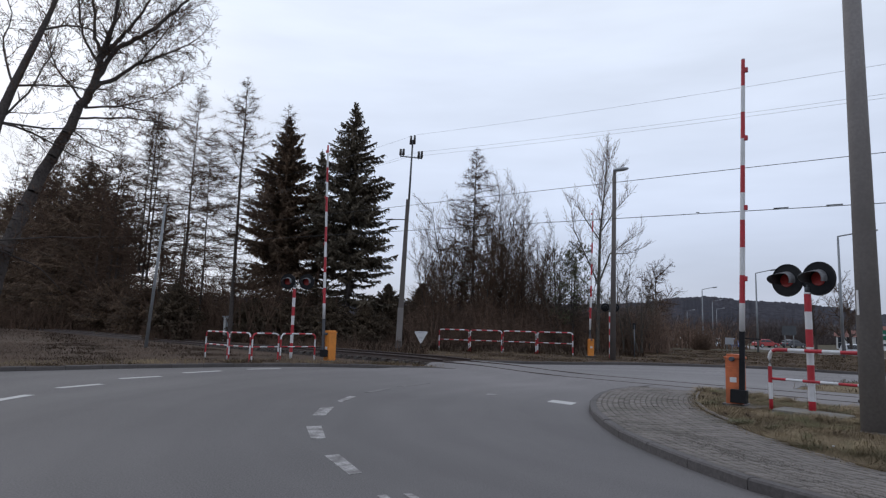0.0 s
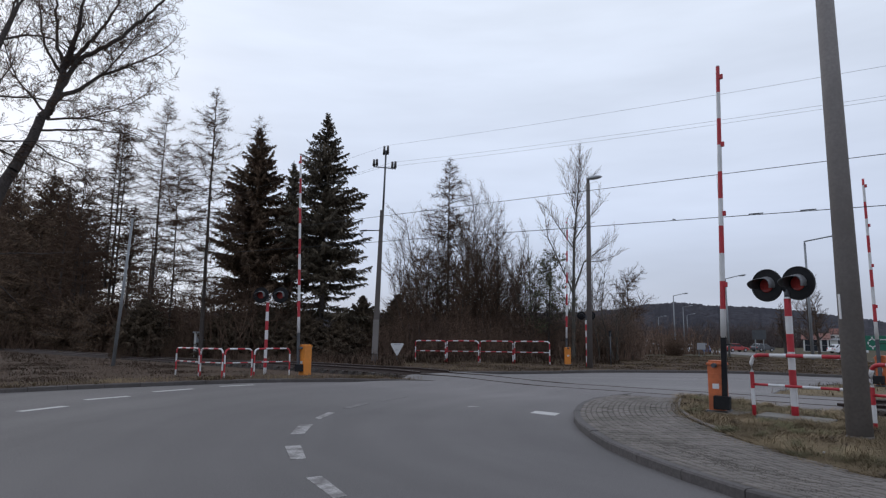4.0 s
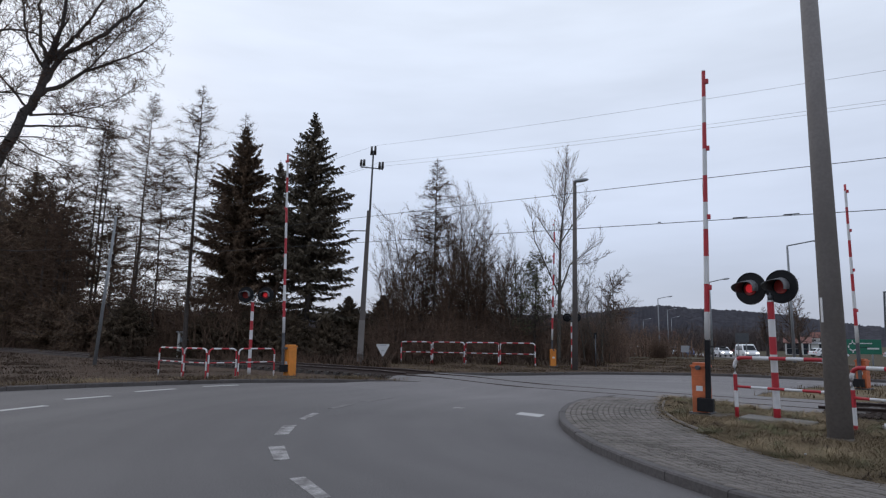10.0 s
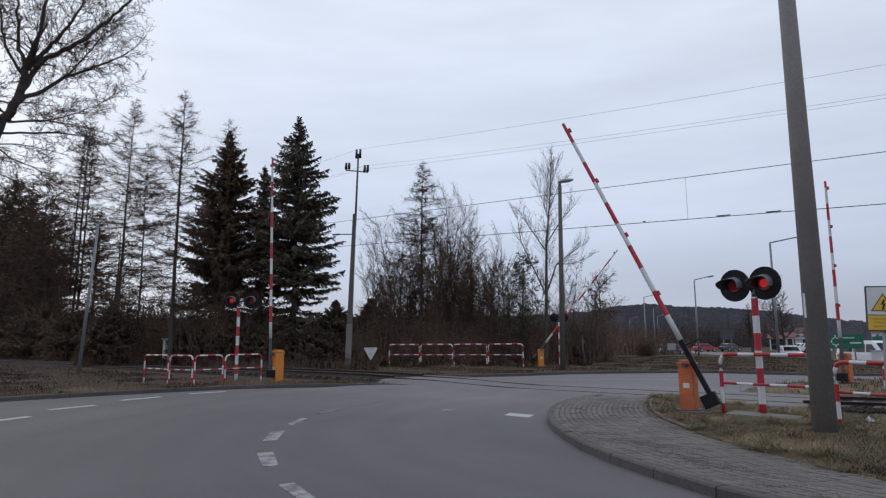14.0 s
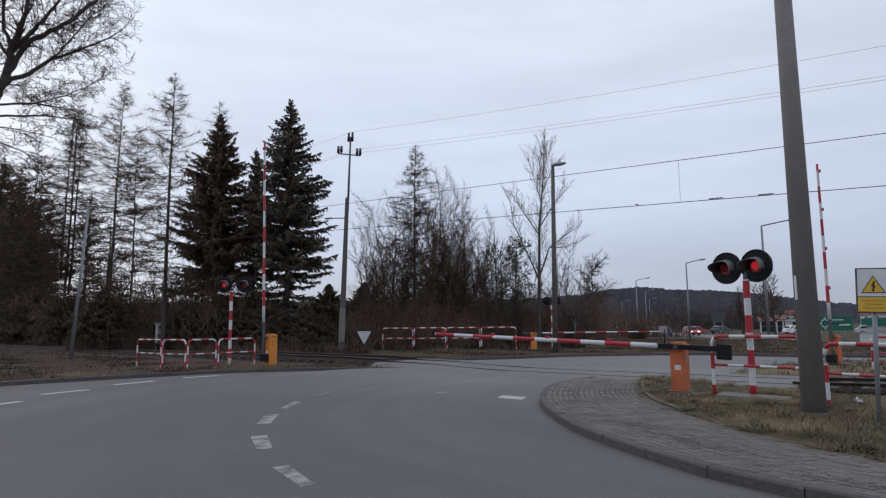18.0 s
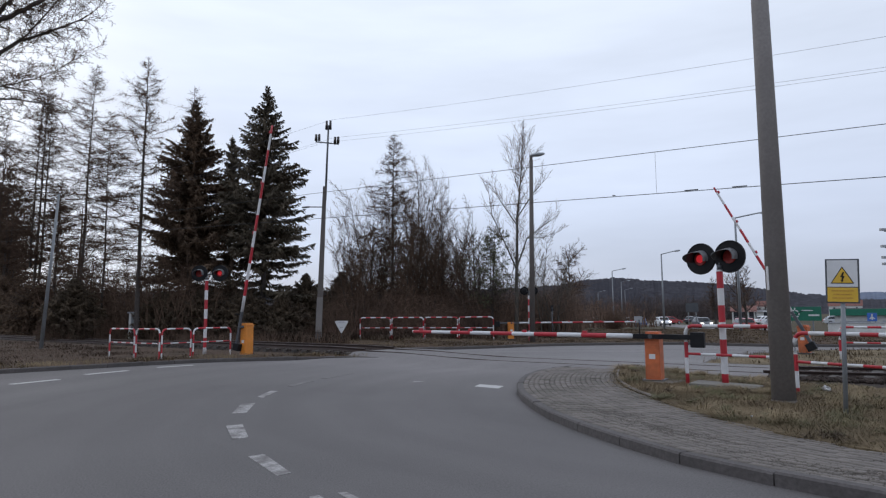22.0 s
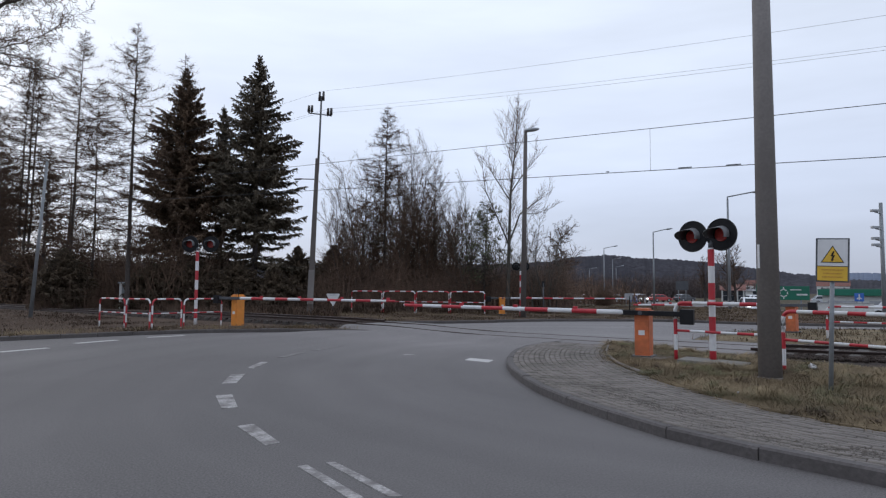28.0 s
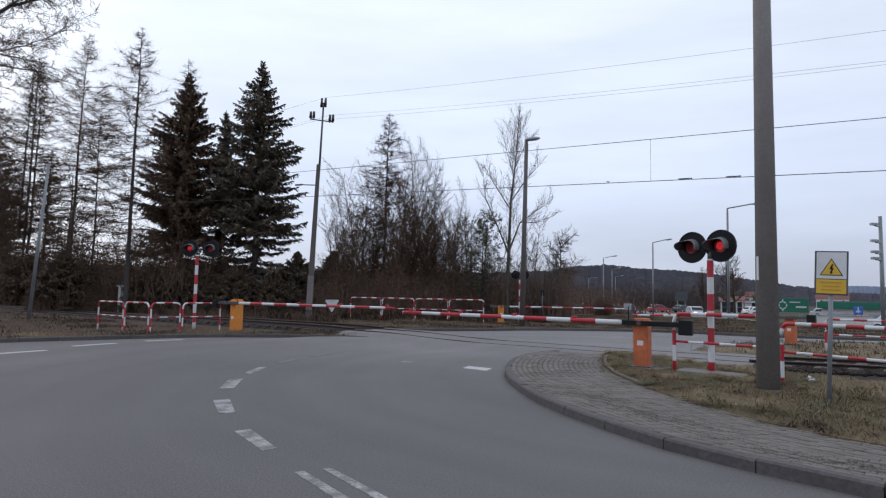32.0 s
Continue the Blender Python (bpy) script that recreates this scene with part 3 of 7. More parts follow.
def kerb_run(name, line, label, width=0.15, top=V + 0.004, gap=0.012, side=1.0, sink=0.2, stone=M_KERB):
    """A row of kerb stones along a line; each is a stone of its own."""
    root = tagged(new(name), label, "kerb", kind="structure")
    rng = random.Random(len(line))
    nn = normals(line) * side
    for i in range(len(line) - 1):
        a, b = line[i], line[i + 1]
        d = (b - a) / np.linalg.norm(b - a)
        a2, b2 = a + d * gap / 2, b - d * gap / 2
        bm = bmesh.new()
        dz = rng.uniform(-0.008, 0.006)
        q = [a2, b2, b2 + nn[i + 1] * width, a2 + nn[i] * width]
        c = 0.02
        lo = [bm.verts.new((*p, -sink)) for p in q]
        z = top + dz - 0.03 * float(step01((a[0] + 0.3) / 1.1)) * (name == "kerb_left")
        mid = [bm.verts.new((*p, z - (c if j < 2 else 0))) for j, p in enumerate(q)]
        hi = [bm.verts.new((*(q[0] + nn[i] * c), z)), bm.verts.new((*(q[1] + nn[i + 1] * c), z))]
        for f in ((lo[0], lo[1], mid[1], mid[0]), (lo[2], lo[3], mid[3], mid[2]), (mid[0], mid[1], hi[1], hi[0]), (hi[0], hi[1], mid[2], mid[3]), (lo[1], lo[2], mid[2], hi[1], mid[1]), (lo[3], lo[0], mid[0], hi[0], mid[3])):
            bm.faces.new(f)
        bmesh.ops.recalc_face_normals(bm, faces=bm.faces)
        part("kerb_stone", bm, stone, root)
    return root


kerb_run("kerb_near", k_out, "grey concrete kerb round the paved corner", 0.13, V + 0.004, 0.014, -1)
kerb_run("edging_near", k_in[:10], "narrow concrete edging between pavers and grass", 0.06, V + 0.03, 0.01, -1, stone=M_PAVER)
kerb_run("kerb_left", k_left, "dark weathered concrete kerb along the road", 0.16, V + 0.004, 0.014, -1)
kerb_run("kerb_far", k_far, "low grey concrete kerb of the far verge", 0.16, V + 0.004, 0.014, -1)
kerb_run("kerb_back", k_back, "low grey concrete kerb of the side road", 0.16, V + 0.004, 0.014, 1)


# ---- railway ----
track = tagged(new("railway_track"), "single railway track of rusty rails on dark ballast", "railway track", kind="structure")


def rise(s):
    """The track climbs a little beyond the crossing."""
    return (0.13 * float(step01((s - 11.5) / 4.0)) + 0.05 * float(step01((s - 16.1) / 2.0))) * (1 - float(step01((s - 26) / 12.0))) + 0.07 * float(step01((3.5 - s) / 3.0))


def ballast_bed(s0, s1, near):
    if near > -2:
        prof = [(near, -0.03), (-0.62, 0.0), (-0.3, 0.04), (-0.1, 0.06), (1.6, 0.06), (2.0, 0.05), (2.35, 0.0), (2.35, -0.2), (near, -0.2)]
    else:
        prof = [(near, -0.02), (near + 0.45, 0.06), (-1.05, 0.09), (2.55, 0.09), (3.2, 0.0), (3.2, -0.2), (near, -0.2)]
    n = max(2, int((s1 - s0) / 1.5))
    rng = np.random.RandomState(3)
    vv, ff = [], []
    for i, s in enumerate(np.linspace(s0, s1, n)):
        for d, z in prof:
            x, y = track_xy(R_NEAR + d - 0.0, s)
            vv.append((x, y, z + (rise(s) if z > 0.01 else 0) + (rng.rand() - 0.5) * 0.05))
    k = len(prof)
    for i in range(n - 1):
        for j in range(k):
            ff.append((i * k + j, i * k + (j + 1) % k, (i + 1) * k + (j + 1) % k, (i + 1) * k + j))
    raw("ballast", vv, ff, M_BALLAST, track)


def rail(d, s0, s1, z):
    prof = [(-0.06, -0.14), (0.06, -0.14), (0.06, -0.125), (0.012, -0.11), (0.012, -0.04), (0.036, -0.03), (0.036, 0.0), (-0.036, 0.0), (-0.036, -0.03), (-0.012, -0.04), (-0.012, -0.11), (-0.06, -0.125)]
    k = len(prof)
    n = max(2, int(abs(s1 - s0) / 1.5))
    vv, ff, idx = [], [], []
    for s in np.linspace(s0, s1, n):
        for a, b in prof:
            x, y = track_xy(d + a, s)
            vv.append((x, y, z + b + rise(s)))
    for i in range(n - 1):
        for j in range(k):
            ff.append((i * k + j, i * k + (j + 1) % k, (i + 1) * k + (j + 1) % k, (i + 1) * k + j))
            idx.append(1 if j == 6 else 0)
    raw("rail", vv, ff, [M_RAIL, M_RAILTOP], track, idx=idx)


Z_RAIL = 0.2
ballast_bed(17.0, 190, -1.3)
ballast_bed(-45, 3.5, -2.7)
for d in (R_NEAR, R_FAR):
    rail(d, -45, 3.6, Z_RAIL)
    rail(d, 16.8, 190, Z_RAIL)
    rail(d, 3.6, 16.8, 0.142)
sl_bm = bmesh.new()
box(sl_bm, (0, 0, 0), (2.5, 0.24, 0.14), 0.015)
sleeper0 = part("sleeper", sl_bm, M_SLEEPER, track)
sl = [s for s in np.arange(-14, 3.3, 0.62)] + [s for s in np.arange(17.2, 60, 0.62)]
for i, s in enumerate(sl):
    x, y = track_xy((R_NEAR + R_FAR) / 2, s)
    ob = sleeper0 if i == 0 else new("sleeper", sleeper0.data)
    ob.parent = track
    ob.matrix_basis = pose(x, y, (-0.02 if s > 10 else 0.06) + rise(s), 0, 0, math.degrees(AZ))
# loose stones on the ballast shoulders
rng = np.random.RandomState(5)
cube = np.array([(-1, -1, -1), (1, -1, -1), (1, 1, -1), (-1, 1, -1), (-1, -1, 1), (1, -1, 1), (1, 1, 1), (-1, 1, 1)]) * 0.5
cf = np.array([(0, 3, 2, 1), (4, 5, 6, 7), (0, 1, 5, 4), (1, 2, 6, 5), (2, 3, 7, 6), (3, 0, 4, 7)])
N = 9000
sd = np.where(rng.rand(N) < 0.6, rng.uniform(-6, 3.4, N), rng.uniform(17.1, 45, N))
dd = R_NEAR + np.where(sd > 10, rng.uniform(-0.5, 2.1, N), rng.uniform(-1.3, 2.9, N))
size = rng.uniform(0.03, 0.07, N)
ctr = TN[None] * dd[:, None] + TS[None] * sd[:, None]
vs = cube[None] * size[:, None, None] * rng.uniform(0.6, 1.3, (N, 8, 3))
th = rng.uniform(0, math.tau, N)
c, s_ = np.cos(th)[:, None], np.sin(th)[:, None]
vx, vy = vs[..., 0] * c - vs[..., 1] * s_, vs[..., 0] * s_ + vs[..., 1] * c
vs = np.stack([vx + ctr[:, :1], vy + ctr[:, 1:], vs[..., 2] + np.where(sd > 10, 0.04, 0.1)[:, None] + np.array([rise(q) for q in sd])[:, None]], -1)
st = raw("ballast_stones", vs.reshape(-1, 3), (cf[None] + 8 * np.arange(N)[:, None, None]).reshape(-1, 4), M_STONE, track)
st["kind"] = "stuff"


# ---- road markings ----
def marking(outline, dz=0.006, paint=M_PAINT):
    bm = bmesh.new()
    z = float(road_z(*np.mean(outline, axis=0))) + dz
    vs = prism(bm, outline, z - 0.012, z)
    bmesh.ops.recalc_face_normals(bm, faces=bm.faces)
    part("road_marking", bm, paint, road)


def stripe(a, b, w, paint=M_PAINT):
    a, b = np.array(a), np.array(b)
    d = (b - a) / np.linalg.norm(b - a)
    n = np.array([d[1], -d[0]]) * w / 2
    marking([tuple(a + n), tuple(b + n), tuple(b - n), tuple(a - n)], 0.006, paint)


for a, b in (((-8.25, 13.55), (-7.88, 14.6)), ((-8.2, 16.05), (-7.6, 17.05)), ((-7.52, 18.4), (-6.84, 19.5)), ((-6.33, 20.5), (-5.45, 21.23)), ((-7.95, 11.1), (-7.98, 12.2))):
    stripe(a, b, 0.2, M_PAINT_B)
marking([(-2.04, 12.57), (-1.93, 13.55), (-1.78, 13.45), (-1.91, 12.4)])
marking([(-2.09, 10.49), (-2.16, 11.58), (-1.93, 11.66), (-1.88, 10.56)])
marking([(-1.94, 9.35), (-1.73, 9.44), (-1.47, 8.42), (-1.65, 8.33)])
marking([(-1.27, 7.28), (-1.11, 7.37), (-0.72, 6.47), (-0.84, 6.37)])
marking([(-0.47, 5.6), (-0.39, 5.63), (0.08, 4.72), (-0.02, 4.70)])
marking([(-0.24, 5.69), (-0.16, 5.7), (0.36, 4.72), (0.26, 4.72)])
marking([(2.31, 13.52), (2.5, 13.92), (2.93, 13.47), (2.73, 13.05)], paint=M_PAINT_B)
marking([(1.06, 14.62), (1.12, 14.85), (1.36, 14.82), (1.32, 14.6)])
marking([(-1.72, 14.4), (-1.56, 14.35), (-1.2, 15.4), (-1.36, 15.45)], paint=M_PAINT_F)
marking([(-1.1, 16.0), (-0.94, 15.95), (-0.3, 17.2), (-0.46, 17.25)], paint=M_PAINT_F)
for k in range(4):
    stripe((10.5 + 2.2 * k, 25.6 - 0.15 * k), (11.7 + 2.2 * k, 25.55 - 0.15 * k), 0.13)


# ---- fences of bent, banded tube ----
def hoop_fence(posts, label, height=1.12, band=0.34, r=0.035, group="hoop fences", first=0, sunk=0.1):
    """Bays of bent tube: a hoop with rounded corners and a middle rail between each pair of posts."""
    base = posts[0]
    root = empty("hoop_fence", pose(base[0], base[1], V), label, "fence", group)
    loc = [np.array(p) - np.array(base) for p in posts]
    for i, (a, b) in enumerate(zip(loc, loc[1:])):
        L = np.linalg.norm(b - a)
        d = (b - a) / L
        P = lambda u, z: (*(a + d * u), z)
        c = 0.16
        e = 0.05
        path = [P(e, -sunk), P(e, height - c)]
        path += [P(e + c - c * math.cos(q), height - c + c * math.sin(q)) for q in np.linspace(0.2, math.pi / 2, 5)]
        path += [P(L - e - c + c * math.sin(q), height - c + c * math.cos(q)) for q in np.linspace(0, math.pi / 2 - 0.2, 5)]
        path += [P(L - e, height - c), P(L - e, -0.1)]
        part("hoop", banded_tube(path, r, band, 10, (i + first) % 2), [M_WHITE, M_RED], root)
        part("middle_rail", banded_tube([P(e, height * 0.52), P(L - e, height * 0.52)], r * 0.7, band, 8, 1), [M_WHITE, M_RED], root)
    return root


hoop_fence([(6.35, 12.15), (7.44, 10.5)], "red and white banded tube fence beside the warning lights", 1.15, 0.31, 0.036, first=1)
hoop_fence([(7.48, 10.44), (8.32, 7.95), (9.05, 5.6)], "red and white banded tube fence beside a warning sign", 1.04, 0.29, 0.036, first=1, sunk=0.2)
hoop_fence([(-9.3, 24.6), (-7.95, 23.3), (-6.85, 22.45), (-6.05, 23.3), (-4.95, 24.5)], "red and white banded tube fence near the roadside barrier", 1.01, 0.3, 0.029)
hoop_fence([(-0.38, 39.5), (1.52, 38.5), (3.45, 37.7), (5.35, 36.7), (7.3, 35.8)], "red and white banded tube fence at the wood's edge", 1.28, 0.34, 0.036)
hoop_fence([(14.05, 17.55), (15.65, 15.85), (17.25, 14.15), (18.85, 12.45)], "red and white banded tube fence behind the rails", 0.95, 0.34, 0.035)


# ---- warning lights ----
DISCS = []


def warning_light(x, y, yaw, height, label, spread=0.33, heads=0.30, post_band=0.33, lit=True, flip=False, name="warning_light", offset=0.0, first=1):
    """Banded post with two round backboards, hoods and red lamps that look along local -y."""
    root = empty(name, pose(x, y, V, 0, 0, yaw), label, "warning light", "crossing warning lights")
    part("post", banded_tube([(0, 0, -0.1), (0, 0, height)], 0.062, post_band, 14, first), [M_WHITE, M_RED], root)
    bm = bmesh.new()
    cyl(bm, (0, 0, height), (0, 0, height + 0.10), 0.05)
    cyl(bm, (offset - spread, 0.05, height + 0.22), (offset + spread, 0.05, height + 0.22), 0.025, sides=10)
    cyl(bm, (0, 0, height + 0.06), (0, 0.05, height + 0.22), 0.028, sides=10)
    part("bracket", bm, M_DGREY, root)
    hz = height + 0.25
    for side in (-1, 1):
        cx = offset + side * spread
        bm = bmesh.new()
        cyl(bm, (cx, 0.04, hz), (cx, 0.0, hz), heads, heads, 32)
        cyl(bm, (cx, 0.05, hz), (cx, 0.20, hz), heads * 0.62, heads * 0.45, 24)
        # raised rim
        for k in range(32):
            a, b = k * math.tau / 32, (k + 1) * math.tau / 32
            q = []
            for ang in (a, b):
                for rr, yy in ((heads * 0.95, 0.0), (heads * 0.97, -0.012), (heads, -0.012), (heads + 0.004, 0.02)):
                    q.append(bm.verts.new((cx + rr * math.cos(ang), yy, hz + rr * math.sin(ang))))
            for j in range(3):
                bm.faces.new((q[j], q[j + 1], q[j + 5], q[j + 4]))
        board = part("backboard", bm, M_BLACK, root)
        # hood: upper two thirds of a tapering tube
        bm = bmesh.new()
        n = 22
        R0, R1, Ln = heads * 0.55, heads * 0.36, 0.46
        outer, inner = [], []
        for k in range(n + 1):
            ang = math.radians(-20 + 225 * k / n)
            cut = 0.34 + 0.66 * max(0.0, math.cos(ang - math.radians(150)))
            row_o, row_i = [], []
            for u in (0.0, 0.5, 1.0):
                yy = -Ln * cut * u
                drop = 0.03 * cut * u
                rr = R0 + (R1 - R0) * u * cut
                row_o.append(bm.verts.new((cx + rr * math.cos(ang), yy, hz - drop + rr * math.sin(ang))))
                row_i.append(bm.verts.new((cx + (rr - 0.008) * math.cos(ang), yy, hz - drop + (rr - 0.008) * math.sin(ang))))
            outer.append(row_o)
            inner.append(row_i)
        for k in range(n):
            for j in range(2):
                f = bm.faces.new((outer[k][j], outer[k + 1][j], outer[k + 1][j + 1], outer[k][j + 1]))
                g = bm.faces.new((inner[k][j + 1], inner[k + 1][j + 1], inner[k + 1][j], inner[k][j]))
                f.smooth = g.smooth = True
                g.material_index = 1
            bm.faces.new((outer[k][2], outer[k + 1][2], inner[k + 1][2], inner[k][2]))
        part("hood", bm, [M_VISOR, M_HOOD], board)
        bm = bmesh.new()
        cyl(bm, (cx, 0.0, hz), (cx, -0.012, hz), heads * 0.44, heads * 0.40, 28)
        part("lens", bm, M_LENS, board, "dark red glass lens")
        if lit:
            bm = bmesh.new()
            cyl(bm, (0, 0.002, 0), (0, -0.002, 0), heads * 0.26, heads * 0.26, 24)
            disc = part("light_disc", bm, G_RED, root, "glowing red light disc")
            disc.matrix_basis = pose(cx, -0.02, hz, 0, 0, 0)
            DISCS.append((disc, (cx, -0.02, hz), (side > 0) != flip))
    return root


warning_light(6.895, 11.635, -62, 2.24, "twin red crossing lights on a red and white post", 0.31, 0.315, offset=-0.09)
warning_light(-6.05, 25.1, -6, 2.82, "tall twin red crossing lights on a banded post", 0.39, 0.31, 0.36, flip=True, offset=0.1, first=0)
warning_light(8.72, 33.3, 170, 2.42, "twin crossing lights seen from behind on a banded post", 0.25, 0.22, lit=False)
slab_bm = bmesh.new()
box(slab_bm, (0, 0, 0), (1.2, 0.6, 0.18), 0.03)
slab = tagged(part("foundation_slab", slab_bm, M_SLAB), "weathered concrete slab under the warning lights", "concrete slab")
slab.matrix_basis = pose(6.8, 11.46, V - 0.03, 1.0, 1.5, -46)
slab_bm = bmesh.new()
box(slab_bm, (0, 0, 0), (0.75, 0.62, 0.12), 0.02)
slab = tagged(part("foundation_slab", slab_bm, M_SLAB), "small concrete slab under the barrier drive", "concrete slab")
slab.matrix_basis = pose(6.14, 12.6, V - 0.035, 0, 0, 40)

# ---- barriers ----
BOOMS = []


def barrier(x, y, az, length, label, paint, angles, bands=0.56, arm=M_BLACK, weight=0.72, sticker=True, shift=0.0, side=1, tall=0.0, pivot=0.93):
    """Drive cabinet with a boom that turns about a level axle; the boom lies along local +x when lowered."""
    root = empty("barrier", pose(x, y, V, 0, 0, 90 + az), label, "barrier", "level crossing barriers")
    bm = bmesh.new()
    box(bm, (0, 0, 0.44 + tall / 2), (0.30, 0.34, 0.88 + tall), 0.02)
    part("cabinet", bm, paint, root)
    bm = bmesh.new()
    box(bm, (0, 0, 0.905 + tall), (0.34, 0.38, 0.05), 0.015)
    box(bm, (0, 0, 0.95 + tall), (0.26, 0.30, 0.05), 0.015)
    part("cap", bm, paint, root)
    bm = bmesh.new()
    box(bm, (0, 0, 0.02), (0.42, 0.46, 0.06), 0.01)
    part("base_plate", bm, M_DGREY, root)
    for yy in (-0.175, 0.175):
        bm = bmesh.new()
        box(bm, (0, yy, 0.44), (0.26, 0.012, 0.66), 0.004)
        part("service_door", bm, paint, root)
    if sticker:
        for yy, sx in ((0.183, 0.0), (-0.183, 0.0)):
            bm = bmesh.new()
            box(bm, (sx, yy, 0.52), (0.125, 0.003, 0.10))
            part("sticker", bm, M_WHITE, root, "small white paper sticker")
    bm = bmesh.new()
    cyl(bm, (0, -0.30, pivot), (0, 0.30, pivot), 0.045, sides=14)
    part("axle", bm, M_DGREY, root)
    off = 0.26 * side
    length += shift * 0.3
    boom = part("boom", banded_tube([(0.55, off, 0.0), (length, off, 0.0)], 0.055, bands, 10, 0, 0.036), [M_WHITE, M_RED], root)
    bm = bmesh.new()
    box(bm, (-0.05, off, 0), (1.25, 0.07, 0.10), 0.01)
    part("arm", bm, arm, boom, "dark steel boom arm")
    bm = bmesh.new()
    box(bm, (-weight, off, -0.05), (0.26, 0.16, 0.30), 0.015)
    part("counterweight", bm, M_BLACK, boom, "black counterweight block")
    bm = bmesh.new()
    cyl(bm, (0.42, off, 0.03), (0.42, off, 0.34), 0.011, sides=8)
    part("rod", bm, M_BLACK, boom, "thin upright steel rod")
    for u in np.arange(1.6, length, (length - 1.7) / 3 - 0.05):
        bm = bmesh.new()
        box(bm, (u, off, 0.06), (0.10, 0.06, 0.07), 0.012)
        lamp = part("boom_lamp", bm, M_RED, boom)
    turned = [(t, math.degrees(math.atan2(length * math.sin(radians(a)), length * math.cos(radians(a)) + shift))) for t, a in angles]
    BOOMS.append((boom, shift, turned, pivot))
    return root


A_ANG = [(0, 93.7), (9, 93.6), (10.8, 93.4), (11.1, 92.8), (11.5, 91.3), (12, 88.5), (12.5, 85.1), (13, 80.6), (13.5, 74.3), (14, 66.4), (14.5, 56.9), (15, 46.5), (15.5, 35.5), (16, 25.7), (16.5, 17.2), (17, 11.0), (17.5, 6.0), (18, 2.6), (18.5, 1.0), (19, 0.6), (32, 0.6)]
B_ANG = [(0, 93), (19, 92.2), (20, 90.5), (20.5, 88.8), (21, 86.5), (21.5, 83.5), (22, 79), (22.5, 72), (23, 63), (23.5, 53), (24, 42), (24.5, 31.8), (25, 22.9), (25.5, 15.5), (26, 9.5), (26.5, 5), (27, 2.0), (27.5, 0.6), (28, 0.0), (32, 0.0)]
C_ANG = [(0, 88.5), (10.5, 88), (11, 86), (11.5, 83), (12, 80), (12.5, 75), (13, 68.5), (13.5, 60.2), (14, 50.5), (14.5, 39.2), (15, 29), (15.5, 20), (16, 12.5), (16.5, 6.7), (17, 3.0), (17.5, 1.0), (18, 0.2), (32, 0)]
D_ANG = [(0, 90), (19, 90), (19.5, 89), (20, 87), (20.5, 83.5), (21, 78.5), (21.5, 71), (22, 62.6), (22.5, 52.8), (23, 42), (23.5, 31.5), (24, 22.2), (24.5, 14), (25, 7.8), (25.5, 3.6), (26, 1.2), (26.5, 0), (27.5, -1), (32, -1)]
barrier(5.98, 12.70, 50.5, 6.11, "orange barrier drive with red and white boom, boom closing", M_ORANGE, A_ANG, shift=0.2, tall=0.05)
barrier(-4.27, 23.78, -130.0, 7.32, "yellow-orange barrier drive with red and white boom", M_ORANGE_Y, B_ANG, 0.59, M_DGREY, shift=0.10, side=-1, tall=0.2, pivot=1.04)
barrier(8.16, 35.36, -91.8, 7.42, "yellow-orange barrier drive at the far verge with banded boom", M_ORANGE_Y, C_ANG, 0.62, M_DGREY)
barrier(14.75, 19.97, 35.9, 5.81, "orange barrier drive behind the rails with banded boom", M_ORANGE, D_ANG, 0.56, M_DGREY)


# ---- poles, masts, lamps ----
def concrete_pole():
    root = empty("concrete_pole", pose(6.56, 9.43, V, 0, 0.1, 0), "tall tapered grey concrete pole standing in grass", "pole")
    bm = bmesh.new()
    cyl(bm, (0, 0, -0.1), (0, 0, 9.6), 0.176, 0.114, 48)
    part("shaft", bm, M_CONC, root)
    bm = bmesh.new()
    cyl(bm, (0, 0, -0.05), (0, 0, 0.03), 0.195, 0.183, 32)
    part("footing", bm, M_CONC, root)
    bm = bmesh.new()
    box(bm, (-0.168, -0.02, 1.95), (0.012, 0.05, 0.38), 0.004)
    part("marker_plate", bm, M_WHITE, root, "narrow white marker plate")


concrete_pole()


